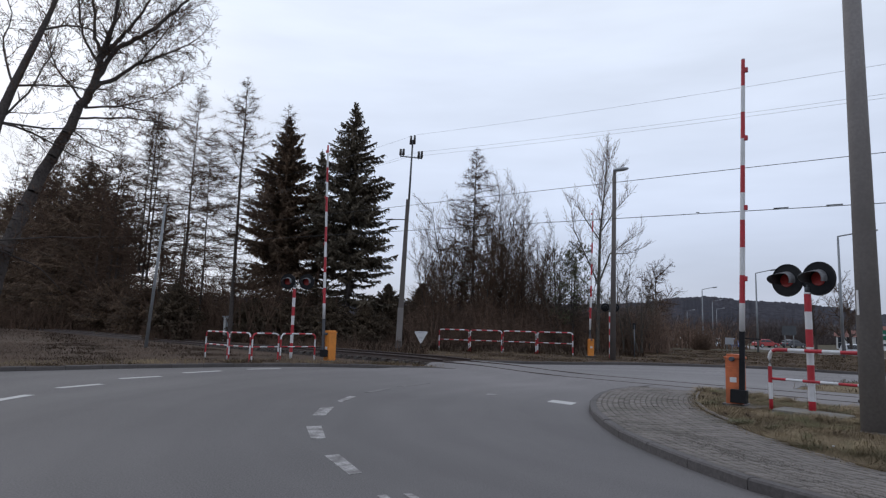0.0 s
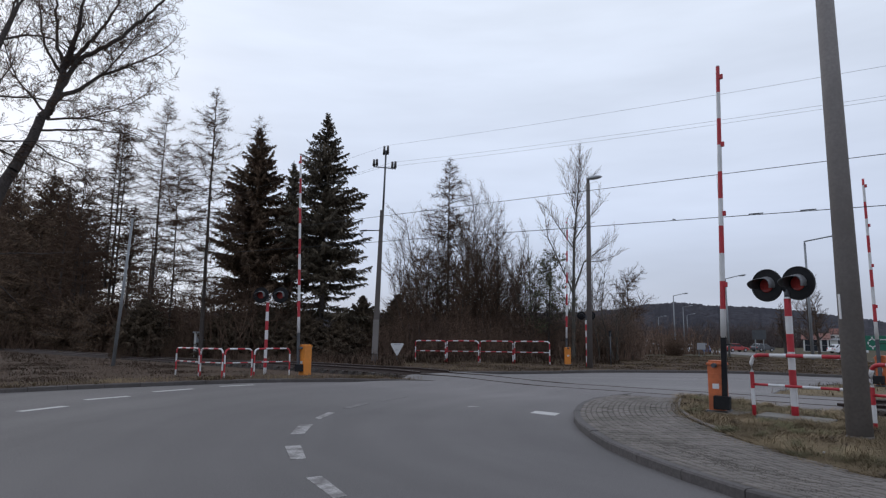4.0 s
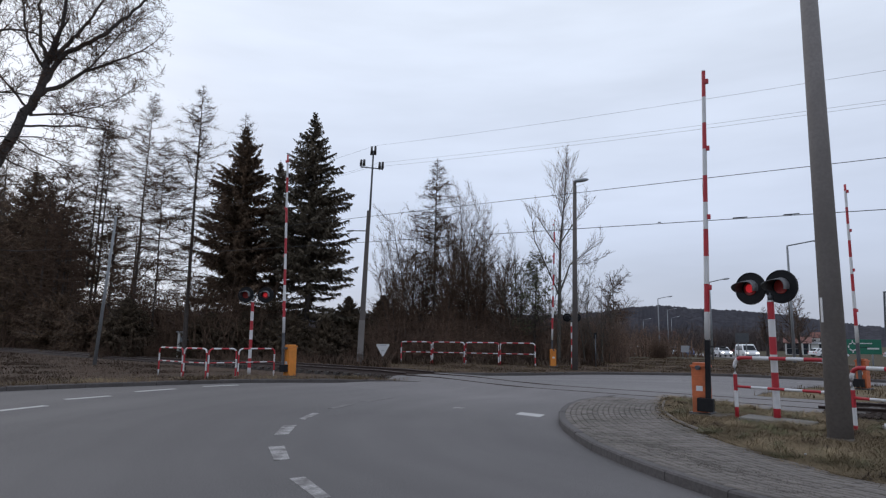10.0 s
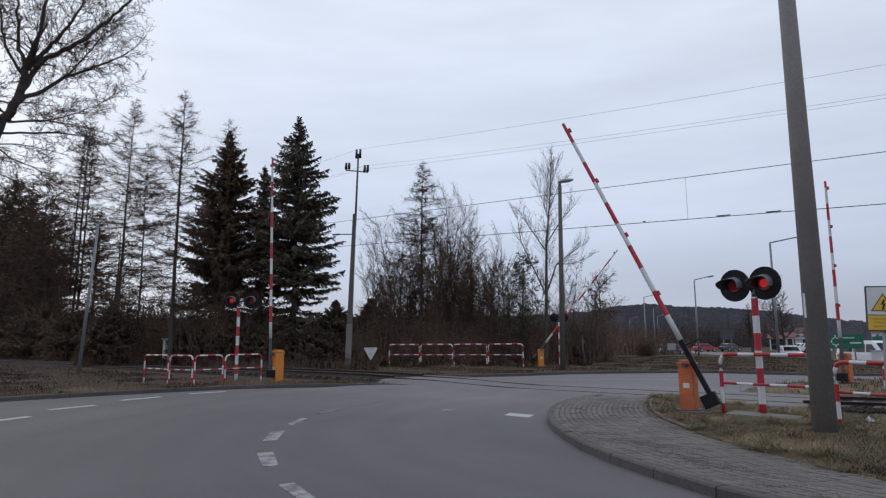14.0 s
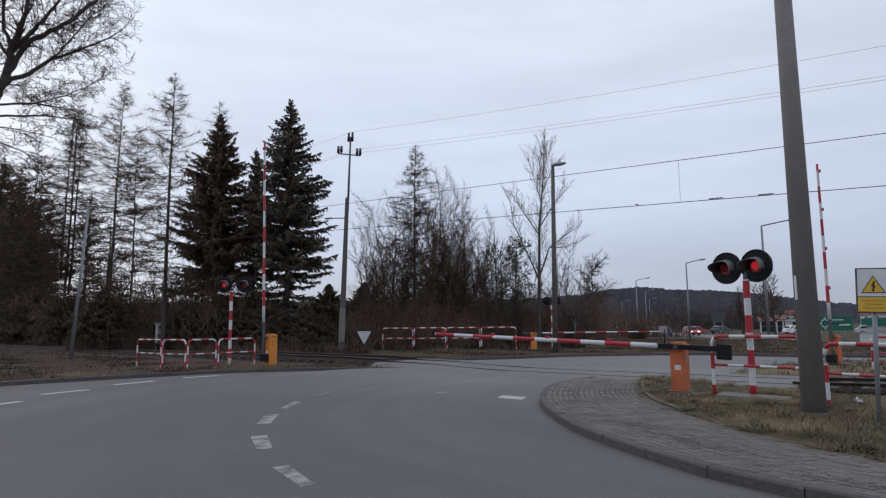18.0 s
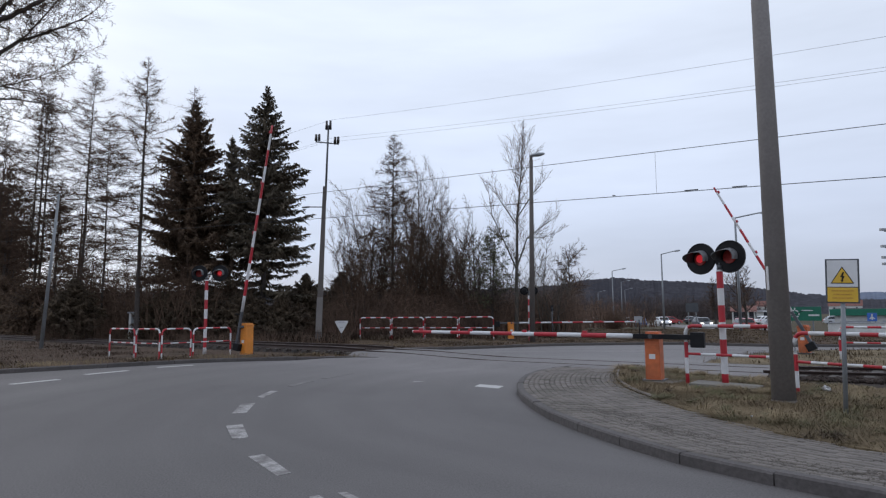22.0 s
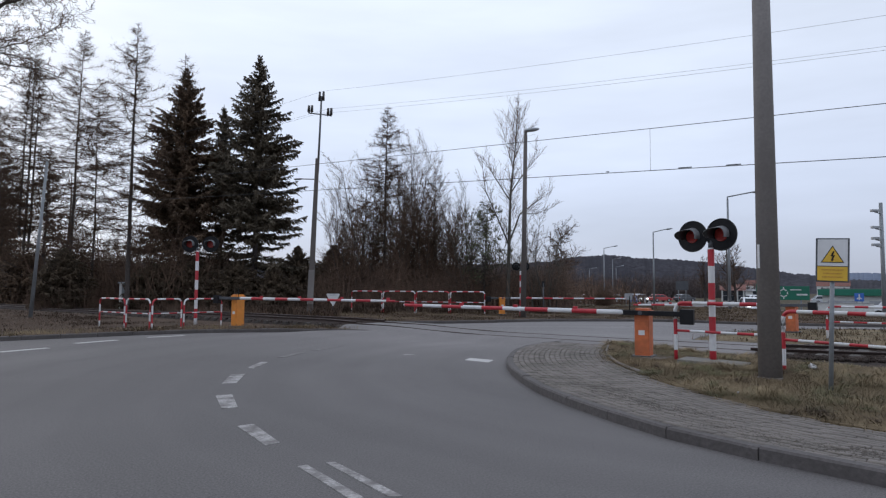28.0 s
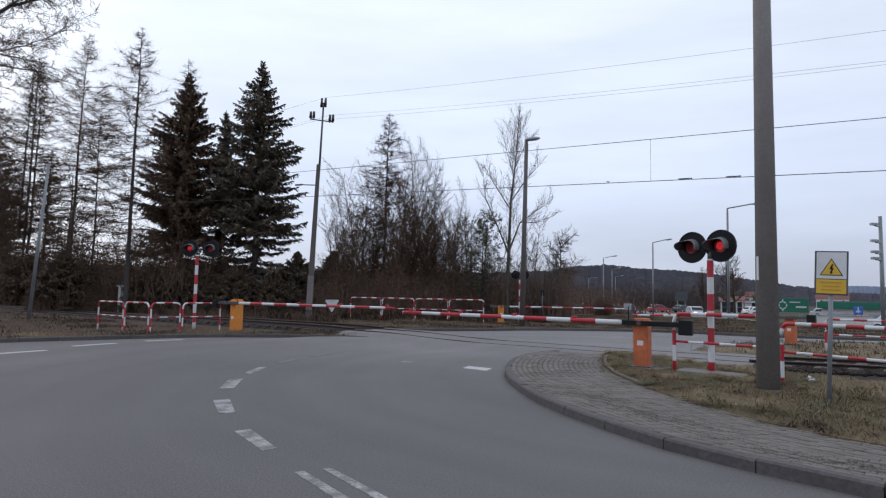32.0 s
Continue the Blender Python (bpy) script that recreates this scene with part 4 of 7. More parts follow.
def line_mast(x, y):
    root = empty("power_line_mast", pose(x, y, V, 0, 1.7, 0), "concrete mast with steel top carrying insulators", "power mast")
    bm = bmesh.new()
    box(bm, (0, 0, 4.35), (0.34, 0.26, 8.9), 0.03)
    for v in bm.verts:
        k = 1.0 - 0.4 * max(0.0, v.co.z) / 8.8
        v.co.x *= k
        v.co.y *= k
    part("shaft", bm, M_CONC_D, root)
    bm = bmesh.new()
    box(bm, (0, -0.18, 1.5), (0.33, 0.10, 1.9), 0.02)
    part("base_plinth", bm, M_CONC, root, "pale concrete stub at the foot")
    bm = bmesh.new()
    cyl(bm, (0.06, 0, 8.0), (0.06, 0, 12.4), 0.065, 0.05, 12)
    part("top_tube", bm, M_DGREY, root)
    bm = bmesh.new()
    a = Vector((-0.66, 0.28, 0.11))
    cyl(bm, Vector((0.06, 0, 11.35)) + a, Vector((0.06, 0, 11.35)) - a * 0.95, 0.035, sides=8)
    part("cross_arm", bm, M_DGREY, root)
    for q, z in ((-0.70, 11.42), (-0.52, 11.42), (0.42, 11.2), (0.60, 11.2)):
        bm = bmesh.new()
        p = Vector((0.06, 0, z)) + Vector((q, -q * 0.42, 0))
        cyl(bm, p, p + Vector((0, 0, 0.16)), 0.02, sides=8)
        cyl(bm, p + Vector((0, 0, 0.10)), p + Vector((0, 0, 0.48)), 0.085, 0.07, 10)
        part("insulator", bm, M_CERAMIC, root)
    for q in (-0.11, 0.11):
        bm = bmesh.new()
        p = Vector((0.06 + q, -q * 0.4, 12.15))
        cyl(bm, p, p + Vector((0, 0, 0.52)), 0.08, 0.065, 10)
        part("insulator", bm, M_CERAMIC, root)
    bm = bmesh.new()
    cyl(bm, (-0.05, 0, 7.6), (-0.9, 0.3, 7.62), 0.03, sides=8)
    cyl(bm, (-0.85, 0.28, 7.62), (-1.25, 0.45, 7.60), 0.05, sides=10)
    part("stay_insulator", bm, M_CERAMIC, root)


line_mast(-2.62, 36.2)


def street_lamp(x, y, z, height, yaw, arm, label, r=0.11, material=M_GREYP, lean=0.0, head=True, rise=0.35, group="street lamps"):
    root = empty("street_lamp", pose(x, y, z, 0, lean, 0), label, "street lamp", group)
    bm = bmesh.new()
    cyl(bm, (0, 0, -0.1), (0, 0, height), r, r * 0.62, 14)
    part("pole", bm, material, root)
    if head:
        c, s = math.cos(radians(yaw)), math.sin(radians(yaw))
        bm = bmesh.new()
        cyl(bm, (0, 0, height - 0.05), (0, 0, height + 0.25), r * 0.5, sides=10)
        cyl(bm, (0, 0, height + 0.22), (c * arm, s * arm, height + 0.22 + rise), r * 0.42, sides=10)
        part("arm", bm, material, root)
        bm = bmesh.new()
        vs = bmesh.ops.create_icosphere(bm, subdivisions=2, radius=1.0)["verts"]
        bmesh.ops.scale(bm, vec=(0.42, 0.17, 0.11), verts=vs)
        bmesh.ops.transform(bm, matrix=pose(c * (arm + 0.3), s * (arm + 0.3), height + 0.24 + rise, 0, -8, yaw), verts=vs)
        part("lamp_head", bm, M_STEEL, root)
    return root


street_lamp(8.42, 31.68, V, 9.45, -8, 0.02, "concrete street lamp with a small grey head", 0.15, M_CONC_D, 0.9, rise=0.06)
street_lamp(-14.4, 30.5, V, 7.1, -20, 0.5, "slim grey steel post leaning beside the railway", 0.085, M_GREYP, 3.2, head=False)
street_lamp(29.3, 46.9, ground_z(29.2, 47.3), 9.42, -20, 1.9, "grey roadside street lamp with a long arm", 0.12, M_GREYP)
street_lamp(34.8, 71.1, ground_z(34, 71.5), 8.85, -20, 1.5, "grey roadside street lamp with a long arm", 0.12, M_GREYP)
for x, y, h in ((41.1, 102.0, 9.8), (70.6, 187.0, 9.3), (65.5, 156.8, 10.8), (78.0, 184.1, 9.9)):
    street_lamp(x, y, ground_z(x, y), h - 0.8, -20, 1.6, "distant grey street lamp", 0.12, M_GREYP)
# small signal post by the far kerb
mp = empty("marker_post", pose(10.6, 35.4, V), "thin dark marker post at the far verge", "post")
bm = bmesh.new()
cyl(bm, (0, 0, -0.1), (0, 0, 1.8), 0.03, sides=10)
part("pole", bm, M_DGREY, mp)
bm = bmesh.new()
box(bm, (0, 0, 1.75), (0.16, 0.05, 0.34), 0.01)
part("plate", bm, M_BLACK, mp)


def camera_mast(x, y):
    z = float(ground_z(x, y)) - 0.33
    root = empty("camera_mast", pose(x, y, z), "grey steel mast with traffic cameras", "camera mast")
    bm = bmesh.new()
    cyl(bm, (0, 0, 0), (0, 0, 7.0), 0.12, 0.09, 14)
    part("pole", bm, M_GREYP, root)
    for k, zz in enumerate((5.5, 4.9, 4.55, 6.4)):
        bm = bmesh.new()
        cyl(bm, (0, 0, zz), (-0.55, -0.2, zz + 0.05), 0.03, sides=8)
        part("bracket", bm, M_GREYP, root)
        bm = bmesh.new()
        box(bm, (-0.6, -0.25, zz + 0.12), (0.45, 0.16, 0.14), 0.02)
        part("camera_housing", bm, M_STEEL, root)


camera_mast(28.3, 30.9)


# ---- wires ----
def wire(name, a, b, r, sag, material, label, group="overhead wires", n=40):
    a, b = Vector(a), Vector(b)
    bm = bmesh.new()
    rings = []
    d = (b - a).normalized()
    q = d.to_track_quat("Z", "Y")
    for i in range(n + 1):
        u = i / n
        p = a.lerp(b, u) - Vector((0, 0, 4 * sag * u * (1 - u)))
        rings.append([bm.verts.new(p + q @ Vector((r * math.cos(k * math.tau / 5), r * math.sin(k * math.tau / 5), 0))) for k in range(5)])
    for i in range(n):
        for k in range(5):
            bm.faces.new((rings[i][k], rings[i][(k + 1) % 5], rings[i + 1][(k + 1) % 5], rings[i + 1][k])).smooth = True
    return tagged(part(name, bm, material), label, "overhead wire", group)


def on_track(d, s, z):
    return (*track_xy(d, s), z)


W_D = 17.0
ZC, ZM = lambda s: 4.46 + 0.0545 * s, lambda s: 5.665 + 0.0485 * s
cw = wire("contact_wire", on_track(W_D, -16, ZC(-16)), on_track(W_D, 60, ZC(60)), 0.010, 0.0, M_WIRE, "dark contact wire above the railway")
mw = wire("messenger_wire", on_track(W_D, -16, ZM(-16)), on_track(W_D, 60, ZM(60)), 0.009, 0.0, M_WIRE, "dark messenger wire above the railway")
for s, k in ((6.2, 1), (13.5, 1), (-4.0, 1), (24.0, 1)):
    zc, zm = ZC(s), ZM(s)
    wire("dropper_wire", on_track(W_D, s, zc), on_track(W_D, s, zm), 0.004, 0, M_WIRE, "thin dropper between the overhead wires", n=2)
for s in (3.9, 5.1, 7.4):
    zc = ZC(s)
    bm = bmesh.new()
    cyl(bm, on_track(W_D, s, zc + 0.03), on_track(W_D, s + (0.35 if s < 6 else 0.08), zc + 0.045), 0.014, sides=8)
    tagged(part("wire_clamp", bm, M_BLACK), "small dark clamp on the contact wire", "clamp", "overhead wires")
MD = float(TN @ np.array([-2.4, 36.2]))
for z0, z1, dd in ((12.72, 10.0, 0.0), (11.75, 9.12, 0.3), (11.32, 8.78, -0.4)):
    p0, p1 = on_track(MD + dd, 27.2, z0), on_track(MD + dd, 1.1, z1)
    far = on_track(MD + dd, -25, z1 - (z0 - z1) * 1.0 + 1.2)
    wire("power_wire", p0, far, 0.005, 0.55, M_WIRE_P, "thin pale power line wire")
    wire("power_wire", p0, on_track(MD + dd, 70, z0 + 1.0), 0.005, 0.5, M_WIRE_P, "thin pale power line wire")


# ---- signs ----
def danger_sign():
    root = empty("warning_sign", pose(6.53, 8.09, V, 0, 2.2, -39), "yellow and white high voltage warning sign on a grey post", "warning sign")
    bm = bmesh.new()
    cyl(bm, (0, 0.03, -0.1), (0, 0.03, 2.1), 0.03, sides=14)
    part("post", bm, M_GREYP, root)
    zc, w, h = 1.83, 0.405, 0.616
    bm = bmesh.new()
    box(bm, (0, -0.012, zc), (w, 0.02, h), 0.008)
    part("frame", bm, M_DGREY, root)
    bm = bmesh.new()
    box(bm, (0, -0.025, zc + 0.104), (w - 0.045, 0.008, 0.37), 0.003)
    part("white_panel", bm, M_WHITE, root, "white sign panel")
    bm = bmesh.new()
    box(bm, (0, -0.025, zc - 0.19), (w - 0.045, 0.008, 0.196), 0.003)
    yp = part("text_panel", bm, M_YELLOW, root, "yellow sign panel with unreadable text")

    def flat(name, outline, y, material, parent):
        b = bmesh.new()
        fr = [b.verts.new((x, y, z)) for x, z in outline]
        bk = [b.verts.new((x, y + 0.006, z)) for x, z in outline]
        b.faces.new(fr)
        b.faces.new(bk[::-1])
        k = len(fr)
        for i in range(k):
            b.faces.new((fr[i], bk[i], bk[(i + 1) % k], fr[(i + 1) % k]))
        bmesh.ops.recalc_face_normals(b, faces=b.faces)
        return part(name, b, material, parent)

    tz, k = zc - 0.035, 0.84
    flat("triangle_border", [(-0.167 * k, tz), (0.167 * k, tz), (0.0, tz + 0.285 * k)], -0.033, M_BLACK, root)
    flat("triangle", [(-0.146 * k, tz + 0.012 * k), (0.146 * k, tz + 0.012 * k), (0.0, tz + 0.26 * k)], -0.037, M_YELLOW, root)
    bolt = [(0.008, 0.19), (-0.03, 0.106), (0.0, 0.106), (-0.014, 0.053), (-0.026, 0.06), (-0.006, 0.018), (0.02, 0.053), (0.006, 0.053), (0.036, 0.122), (0.008, 0.122), (0.03, 0.19)]
    flat("lightning_bolt", [(q * k, tz + v * k) for q, v in bolt], -0.041, M_BLACK, root)
    for k, ww in enumerate((0.264, 0.22, 0.246)):
        b = bmesh.new()
        box(b, (0, -0.031, zc - 0.135 - 0.05 * k), (ww, 0.004, 0.017))
        part("text_bar", b, mat("sign_text_brown", (0.48, 0.26, 0.03), 0.5) if k == 0 else bpy.data.materials["sign_text_brown"], yp)


danger_sign()


def triangle_sign():
    root = empty("triangular_sign", pose(-1.38, 37.0, V, 0, 0, -2), "pale back of a triangular give-way sign on a post", "road sign")
    bm = bmesh.new()
    cyl(bm, (0, 0.02, -0.1), (0, 0.02, 1.15), 0.03, sides=12)
    part("post", bm, M_DGREY, root)
    bm = bmesh.new()
    o = []
    for cx, cz, a0 in ((-0.33, 1.08, 90), (0.0, 0.48, 210), (0.33, 1.08, -30)):
        for a in np.linspace(a0, a0 + 120, 5):
            o.append((cx + 0.05 * math.cos(radians(a)), cz + 0.05 * math.sin(radians(a))))
    a = [bm.verts.new((x, -0.015, z)) for x, z in o]
    b = [bm.verts.new((x, -0.001, z)) for x, z in o]
    bm.faces.new(a), bm.faces.new(b[::-1])
    for i in range(len(a)):
        bm.faces.new((a[i], b[i], b[(i + 1) % len(a)], a[(i + 1) % len(a)]))
    bmesh.ops.recalc_face_normals(bm, faces=bm.faces)
    part("plate", bm, M_WHITE, root)
    for z in (0.75, 1.05):
        bm = bmesh.new()
        box(bm, (0, -0.022, z), (0.34 if z > 1 else 0.18, 0.02, 0.03), 0.004)
        part("stiffener", bm, M_STEEL, root)


triangle_sign()


def relay_cabinet():
    root = empty("equipment_hut", pose(-15.55, 45.85, 0.0, 0, 0, 15), "small pale grey equipment hut under the trees", "hut")
    bm = bmesh.new()
    box(bm, (0, 0, 0.82), (1.0, 0.8, 2.0), 0.02)
    part("body", bm, M_PLASTER, root)
    bm = bmesh.new()
    box(bm, (0, 0, 1.86), (1.2, 1.0, 0.09), 0.02)
    part("roof", bm, M_SIGNBK, root)
    bm = bmesh.new()
    box(bm, (0, -0.41, 0.85), (0.7, 0.03, 1.6), 0.006)
    part("door", bm, M_GREYP, root)


relay_cabinet()


# ---- trees ----
def seg_mesh(name, segs, material, parent, sides=4):
    """Tapered prisms for a list of (p0, p1, r0, r1); thin twigs run out to a point."""
    a = np.array([s[0] for s in segs], np.float64)
    b = np.array([s[1] for s in segs], np.float64)
    r0 = np.array([s[2] for s in segs])[:, None, None]
    r1 = np.array([s[3] for s in segs])[:, None, None]
    d = b - a
    d /= np.maximum(np.linalg.norm(d, axis=1, keepdims=True), 1e-9)
    ref = np.where(np.abs(d[:, 2:]) > 0.9, np.array([[1.0, 0, 0]]), np.array([[0, 0, 1.0]]))
    u = np.cross(d, ref)
    u /= np.linalg.norm(u, axis=1, keepdims=True)
    w = np.cross(d, u)
    th = np.arange(sides) * math.tau / sides
    ring = u[:, None] * np.cos(th)[None, :, None] + w[:, None] * np.sin(th)[None, :, None]
    vs = np.concatenate([a[:, None] + ring * r0, b[:, None] + ring * r1], 1)
    k = np.arange(sides)
    f = np.stack([k, (k + 1) % sides, sides + (k + 1) % sides, sides + k], 1)
    first = (2 * sides) * np.arange(len(segs))
    if sides > 3:
        return raw(name, vs.reshape(-1, 3), (f[None] + first[:, None, None]).reshape(-1, 4), material, parent, smooth=True)
    slim = r0[:, 0, 0] < 0.06
    vs[slim, :3] = a[slim, None] + ring[slim] * (r0 + r1)[slim]
    vs[slim, 3:] = b[slim, None]
    spike = np.stack([k, (k + 1) % 3, np.full(3, 3)], 1)
    prism = np.concatenate([f[:, [0, 1, 2]], f[:, [0, 2, 3]]])
    faces = np.concatenate([(prism[None] + first[~slim][:, None, None]).reshape(-1, 3), (spike[None] + first[slim][:, None, None]).reshape(-1, 3)])
    return raw(name, vs.reshape(-1, 3), faces, material, parent)


def limb(rng, out, p, d, length, r, depth, wander=0.25, lift=0.05, kids=5, spread=0.9, shrink=0.62, start=0.25, steps=6):
    """A wandering branch with side branches; out collects the pieces by thickness."""
    p = Vector(p)
    d = Vector(d).normalized()
    n = max(2, steps)
    for i in range(n):
        u0, u1 = i / n, (i + 1) / n
        q = p + d * (length / n)
        ra, rb = r * (1 - 0.8 * u0), r * (1 - 0.8 * u1)
        out[0 if r > 0.028 else 1].append((tuple(p), tuple(q), ra, rb))
        if depth > 0 and u1 > start:
            share = kids / (n * (1 - start))
            cnt = int(share) + (rng.random() < share - int(share))
            for _ in range(cnt):
                side = Vector((rng.gauss(0, 1), rng.gauss(0, 1), rng.gauss(0, 0.7)))
                side -= d * side.dot(d)
                if side.length < 1e-3:
                    continue
                nd = d * (1 - spread * 0.55) + side.normalized() * spread * rng.uniform(0.5, 1.0)
                limb(rng, out, p.lerp(q, rng.random()), nd, length * shrink * (1.15 - 0.6 * u1) * rng.uniform(0.7, 1.2), max(rb * 0.55, 0.004), depth - 1, wander * 1.1, lift, kids * 0.8, spread, shrink, 0.15, max(3, steps // 2 + 1))
        d = (d + Vector((rng.gauss(0, wander), rng.gauss(0, wander), rng.gauss(0, wander) + lift)) * 0.5).normalized()
        p = q


def bare_tree(x, y, height, seed, label, path=None, r=0.16, kids=9, depth=3, twig=M_TWIG, bark=M_BARK, spread=0.8, lift=0.12, z=0.0, shrink=0.42, start=0.25, wander=0.12, group="bare trees", steps=9, fat=1.0, thin=0.009):
    rng = random.Random(seed)
    root = empty("bare_tree", pose(x, y, z), label, "tree", group)
    out = ([], [])
    if path is None:
        limb(rng, out, (0, 0, -0.1), (0, 0, 1), height, r, depth, wander * 0.5, lift * 1.5, kids, spread, shrink, start, steps)
    else:
        path(rng, out)
    seg_mesh("trunk", out[0], bark, root, 7)
    seg_mesh("crown", [(a, b, max(p * fat, thin), max(q * fat, thin * 0.65)) for a, b, p, q in out[1]], twig, root, 3)
    return root


def larch(x, y, height, seed, half, label, twig=M_TWIG, lean=0.0, low=0.18, z=0.0, dens=2.7, trunk=0.15, fork=False, fat=0.007):
    """A straight leader with whorls of thin, slightly drooping branches."""
    rng = random.Random(seed)
    root = empty("larch_tree", pose(x, y, z, 0, lean, 0), label, "tree", "larches")
    stems = [((0, 0), 0.0, height)]
    if fork:
        stems += [((0.3, 0.1), 0.28, height * 0.93), ((-0.5, 0.0), 0.3, height * 0.9)]
    big, fine = [], []
    limb_r = 0.017 + max(0.0, fat - 0.007)
    for (ox, oy), z0, top in stems:
        n = 14
        px, py = 0.0, 0.0
        pts_ = []
        for i in range(n + 1):
            u = i / n
            pts_.append((ox * min(1, u * 3) + px, oy * min(1, u * 3) + py, top * u))
            px += rng.gauss(0, 0.02)
            py += rng.gauss(0, 0.02)
        for i in range(int(z0 * n), n):
            big.append((pts_[i], pts_[i + 1], trunk * (1 - 0.93 * i / n), trunk * (1 - 0.93 * (i + 1) / n)))
        zz = top * low
        while zz < top * 0.99:
            u = zz / top
            i = min(n - 1, int(u * n))
            f = u * n - i
            c = [pts_[i][k] * (1 - f) + pts_[i + 1][k] * f for k in range(3)]
            reach = min(half * 1.08, 0.42 * (top - zz) + 0.12) * (0.6 + 0.4 * min(1, (u - low) * 4 + 0.2)) * rng.uniform(0.75, 1.0)
            for _ in range(rng.choice((1, 2, 2, 3))):
                a = rng.uniform(0, math.tau)
                L = reach * rng.uniform(0.5, 1.2)
                rise = rng.uniform(-0.32, 0.2) + 0.6 * max(0, u - 0.55)
                thick = limb_r * min(1.0, 0.3 + L / 2.2)
                p = Vector(c)
                d = Vector((math.cos(a), math.sin(a), rise))
                m = 5
                for k in range(m):
                    q = p + d * (L / m)
                    fine.append((tuple(p), tuple(q), thick * (1 - 0.7 * k / m), thick * (1 - 0.7 * (k + 1) / m)))
                    for _ in range(int((2 + 1.5 * k) * dens * 0.85 * min(1.0, 0.12 + L / 1.7) + rng.random())):
                        side = Vector((rng.gauss(0, 1), rng.gauss(0, 1), rng.gauss(-0.1, 0.9))).normalized()
                        t = p.lerp(q, rng.random())
                        e = t + (d * 0.6 + side) * rng.uniform(0.12, 0.42) * min(1.0, 0.3 + L / 1.6)
                        g = e + (d * 0.3 + side * 0.6 + Vector((rng.gauss(0, 0.4), rng.gauss(0, 0.4), rng.gauss(0, 0.4)))) * rng.uniform(0.08, 0.22)
                        fine.append((tuple(t), tuple(e), fat, fat * 0.75))
                        fine.append((tuple(e), tuple(g), fat * 0.75, fat * 0.45))
                    d = (d + Vector((rng.gauss(0, 0.16), rng.gauss(0, 0.16), 0.05 + rng.gauss(0, 0.1))))
                    p = q
            zz += height * 0.0086 * rng.uniform(0.5, 1.5)
    seg_mesh("trunk", big, M_BARK, root, 7)
    seg_mesh("crown", fine, twig, root, 3)
    return root


def spruce(x, y, height, half, seed, label, needle=M_NEEDLE, z=0.0, dens=1.0, low=0.05, slim=1.0):
    """Trunk with whorls of boughs that spread level and lift at the tips; each bough is a fan of small needle sprays."""
    rng = np.random.RandomState(seed)
    root = empty("spruce_tree", pose(x, y, z), label, "tree", "conifers")
    big, fine, tri = [], [], []
    for i in range(12):
        big.append(((0, 0, height * i / 12), (0, 0, height * (i + 1) / 12), 0.24 * (1 - i / 12.2), 0.24 * (1 - (i + 1) / 12.2)))
    zz = height * low
    lob = rng.uniform(0, math.tau, 3)
    while zz < height * 0.992:
        u = zz / height
        depth_ = height - zz
        cone = half * min(1.0, depth_ / (0.58 * height * slim)) ** 0.88 + 0.05
        thin = 0.4 if u < low + 0.15 else 1.0
        small = min(1.0, 0.22 + depth_ / 3.2)
        for _ in range(int(rng.choice((6, 7, 8)) * thin + 0.5)):
            a = rng.uniform(0, math.tau)
            ragged = 1 + 0.16 * math.sin(2 * a + lob[0] + 9 * u) + 0.10 * math.sin(3 * a + lob[1] - 17 * u)
            L = cone * ragged * (0.36 + 0.66 * rng.rand() ** 0.75)
            droop = (0.16 - 0.62 * u ** 1.5) * rng.uniform(0.4, 1.5) + rng.normal(0, 0.09)
            nseg = max(3, int(L / 0.27 * dens))
            ca, sa = math.cos(a), math.sin(a)
            start_ = rng.uniform(-0.012, 0.012) * height
            prev = np.array([0, 0, zz + start_])
            bow = rng.normal(0, 0.12)
            for k in range(1, nseg + 1):
                v = k / nseg
                side_ = bow * L * v * v
                p = np.array([ca * L * v - sa * side_, sa * L * v + ca * side_, zz + start_ - droop * L * v + 0.22 * L * max(0, v - 0.5) ** 1.4 + rng.normal(0, 0.02)])
                fine.append((tuple(prev), tuple(p), 0.022 * (1 - 0.7 * v) + 0.004, 0.022 * (1 - 0.7 * v) + 0.003))
                width = (0.16 + 0.40 * L * v * (1.10 - v)) * (0.5 + 0.5 * small)
                for side in (-1, 1):
                    for _r in range(4):
                        ln = width * rng.uniform(0.4, 1.2)
                        ang = a + side * rng.uniform(0.3, 1.1)
                        st = prev + (p - prev) * rng.rand()
                        e = st + np.array([math.cos(ang) * ln, math.sin(ang) * ln, -ln * rng.uniform(-0.3, 0.95)])
                        wv = np.array([-math.sin(ang), math.cos(ang), rng.uniform(-1.5, 0.5)]) * 0.055 * small
                        m1 = st * 0.55 + e * 0.45
                        tri.append((st, m1 + wv - np.array([0, 0, 0.045]), e))
                        tri.append((st, e, m1 - wv - np.array([0, 0, 0.055])))
                for _r in range(3):
                    e = p + np.array([rng.normal(0, 0.12), rng.normal(0, 0.12), -rng.uniform(0.12, 0.5) * small])
                    o = np.array([-sa * rng.uniform(0.3, 1) + ca * rng.uniform(-0.6, 0.6), ca * rng.uniform(0.3, 1) + sa * rng.uniform(-0.6, 0.6), 0]) * 0.07 * small
                    tri.append((p + o, p - o, e))
                prev = p
        zz += height * 0.0112 * rng.uniform(0.6, 1.4) / dens**0.5
    for k in range(14):
        p = np.array([0, 0, height * (0.97 + 0.0025 * k)])
        a = k * 2.4
        e = p + np.array([math.cos(a) * 0.16, math.sin(a) * 0.16, 0.12]) * (1.1 - k / 16)
        tri.append((p, p + np.array([0, 0, 0.08]), e))
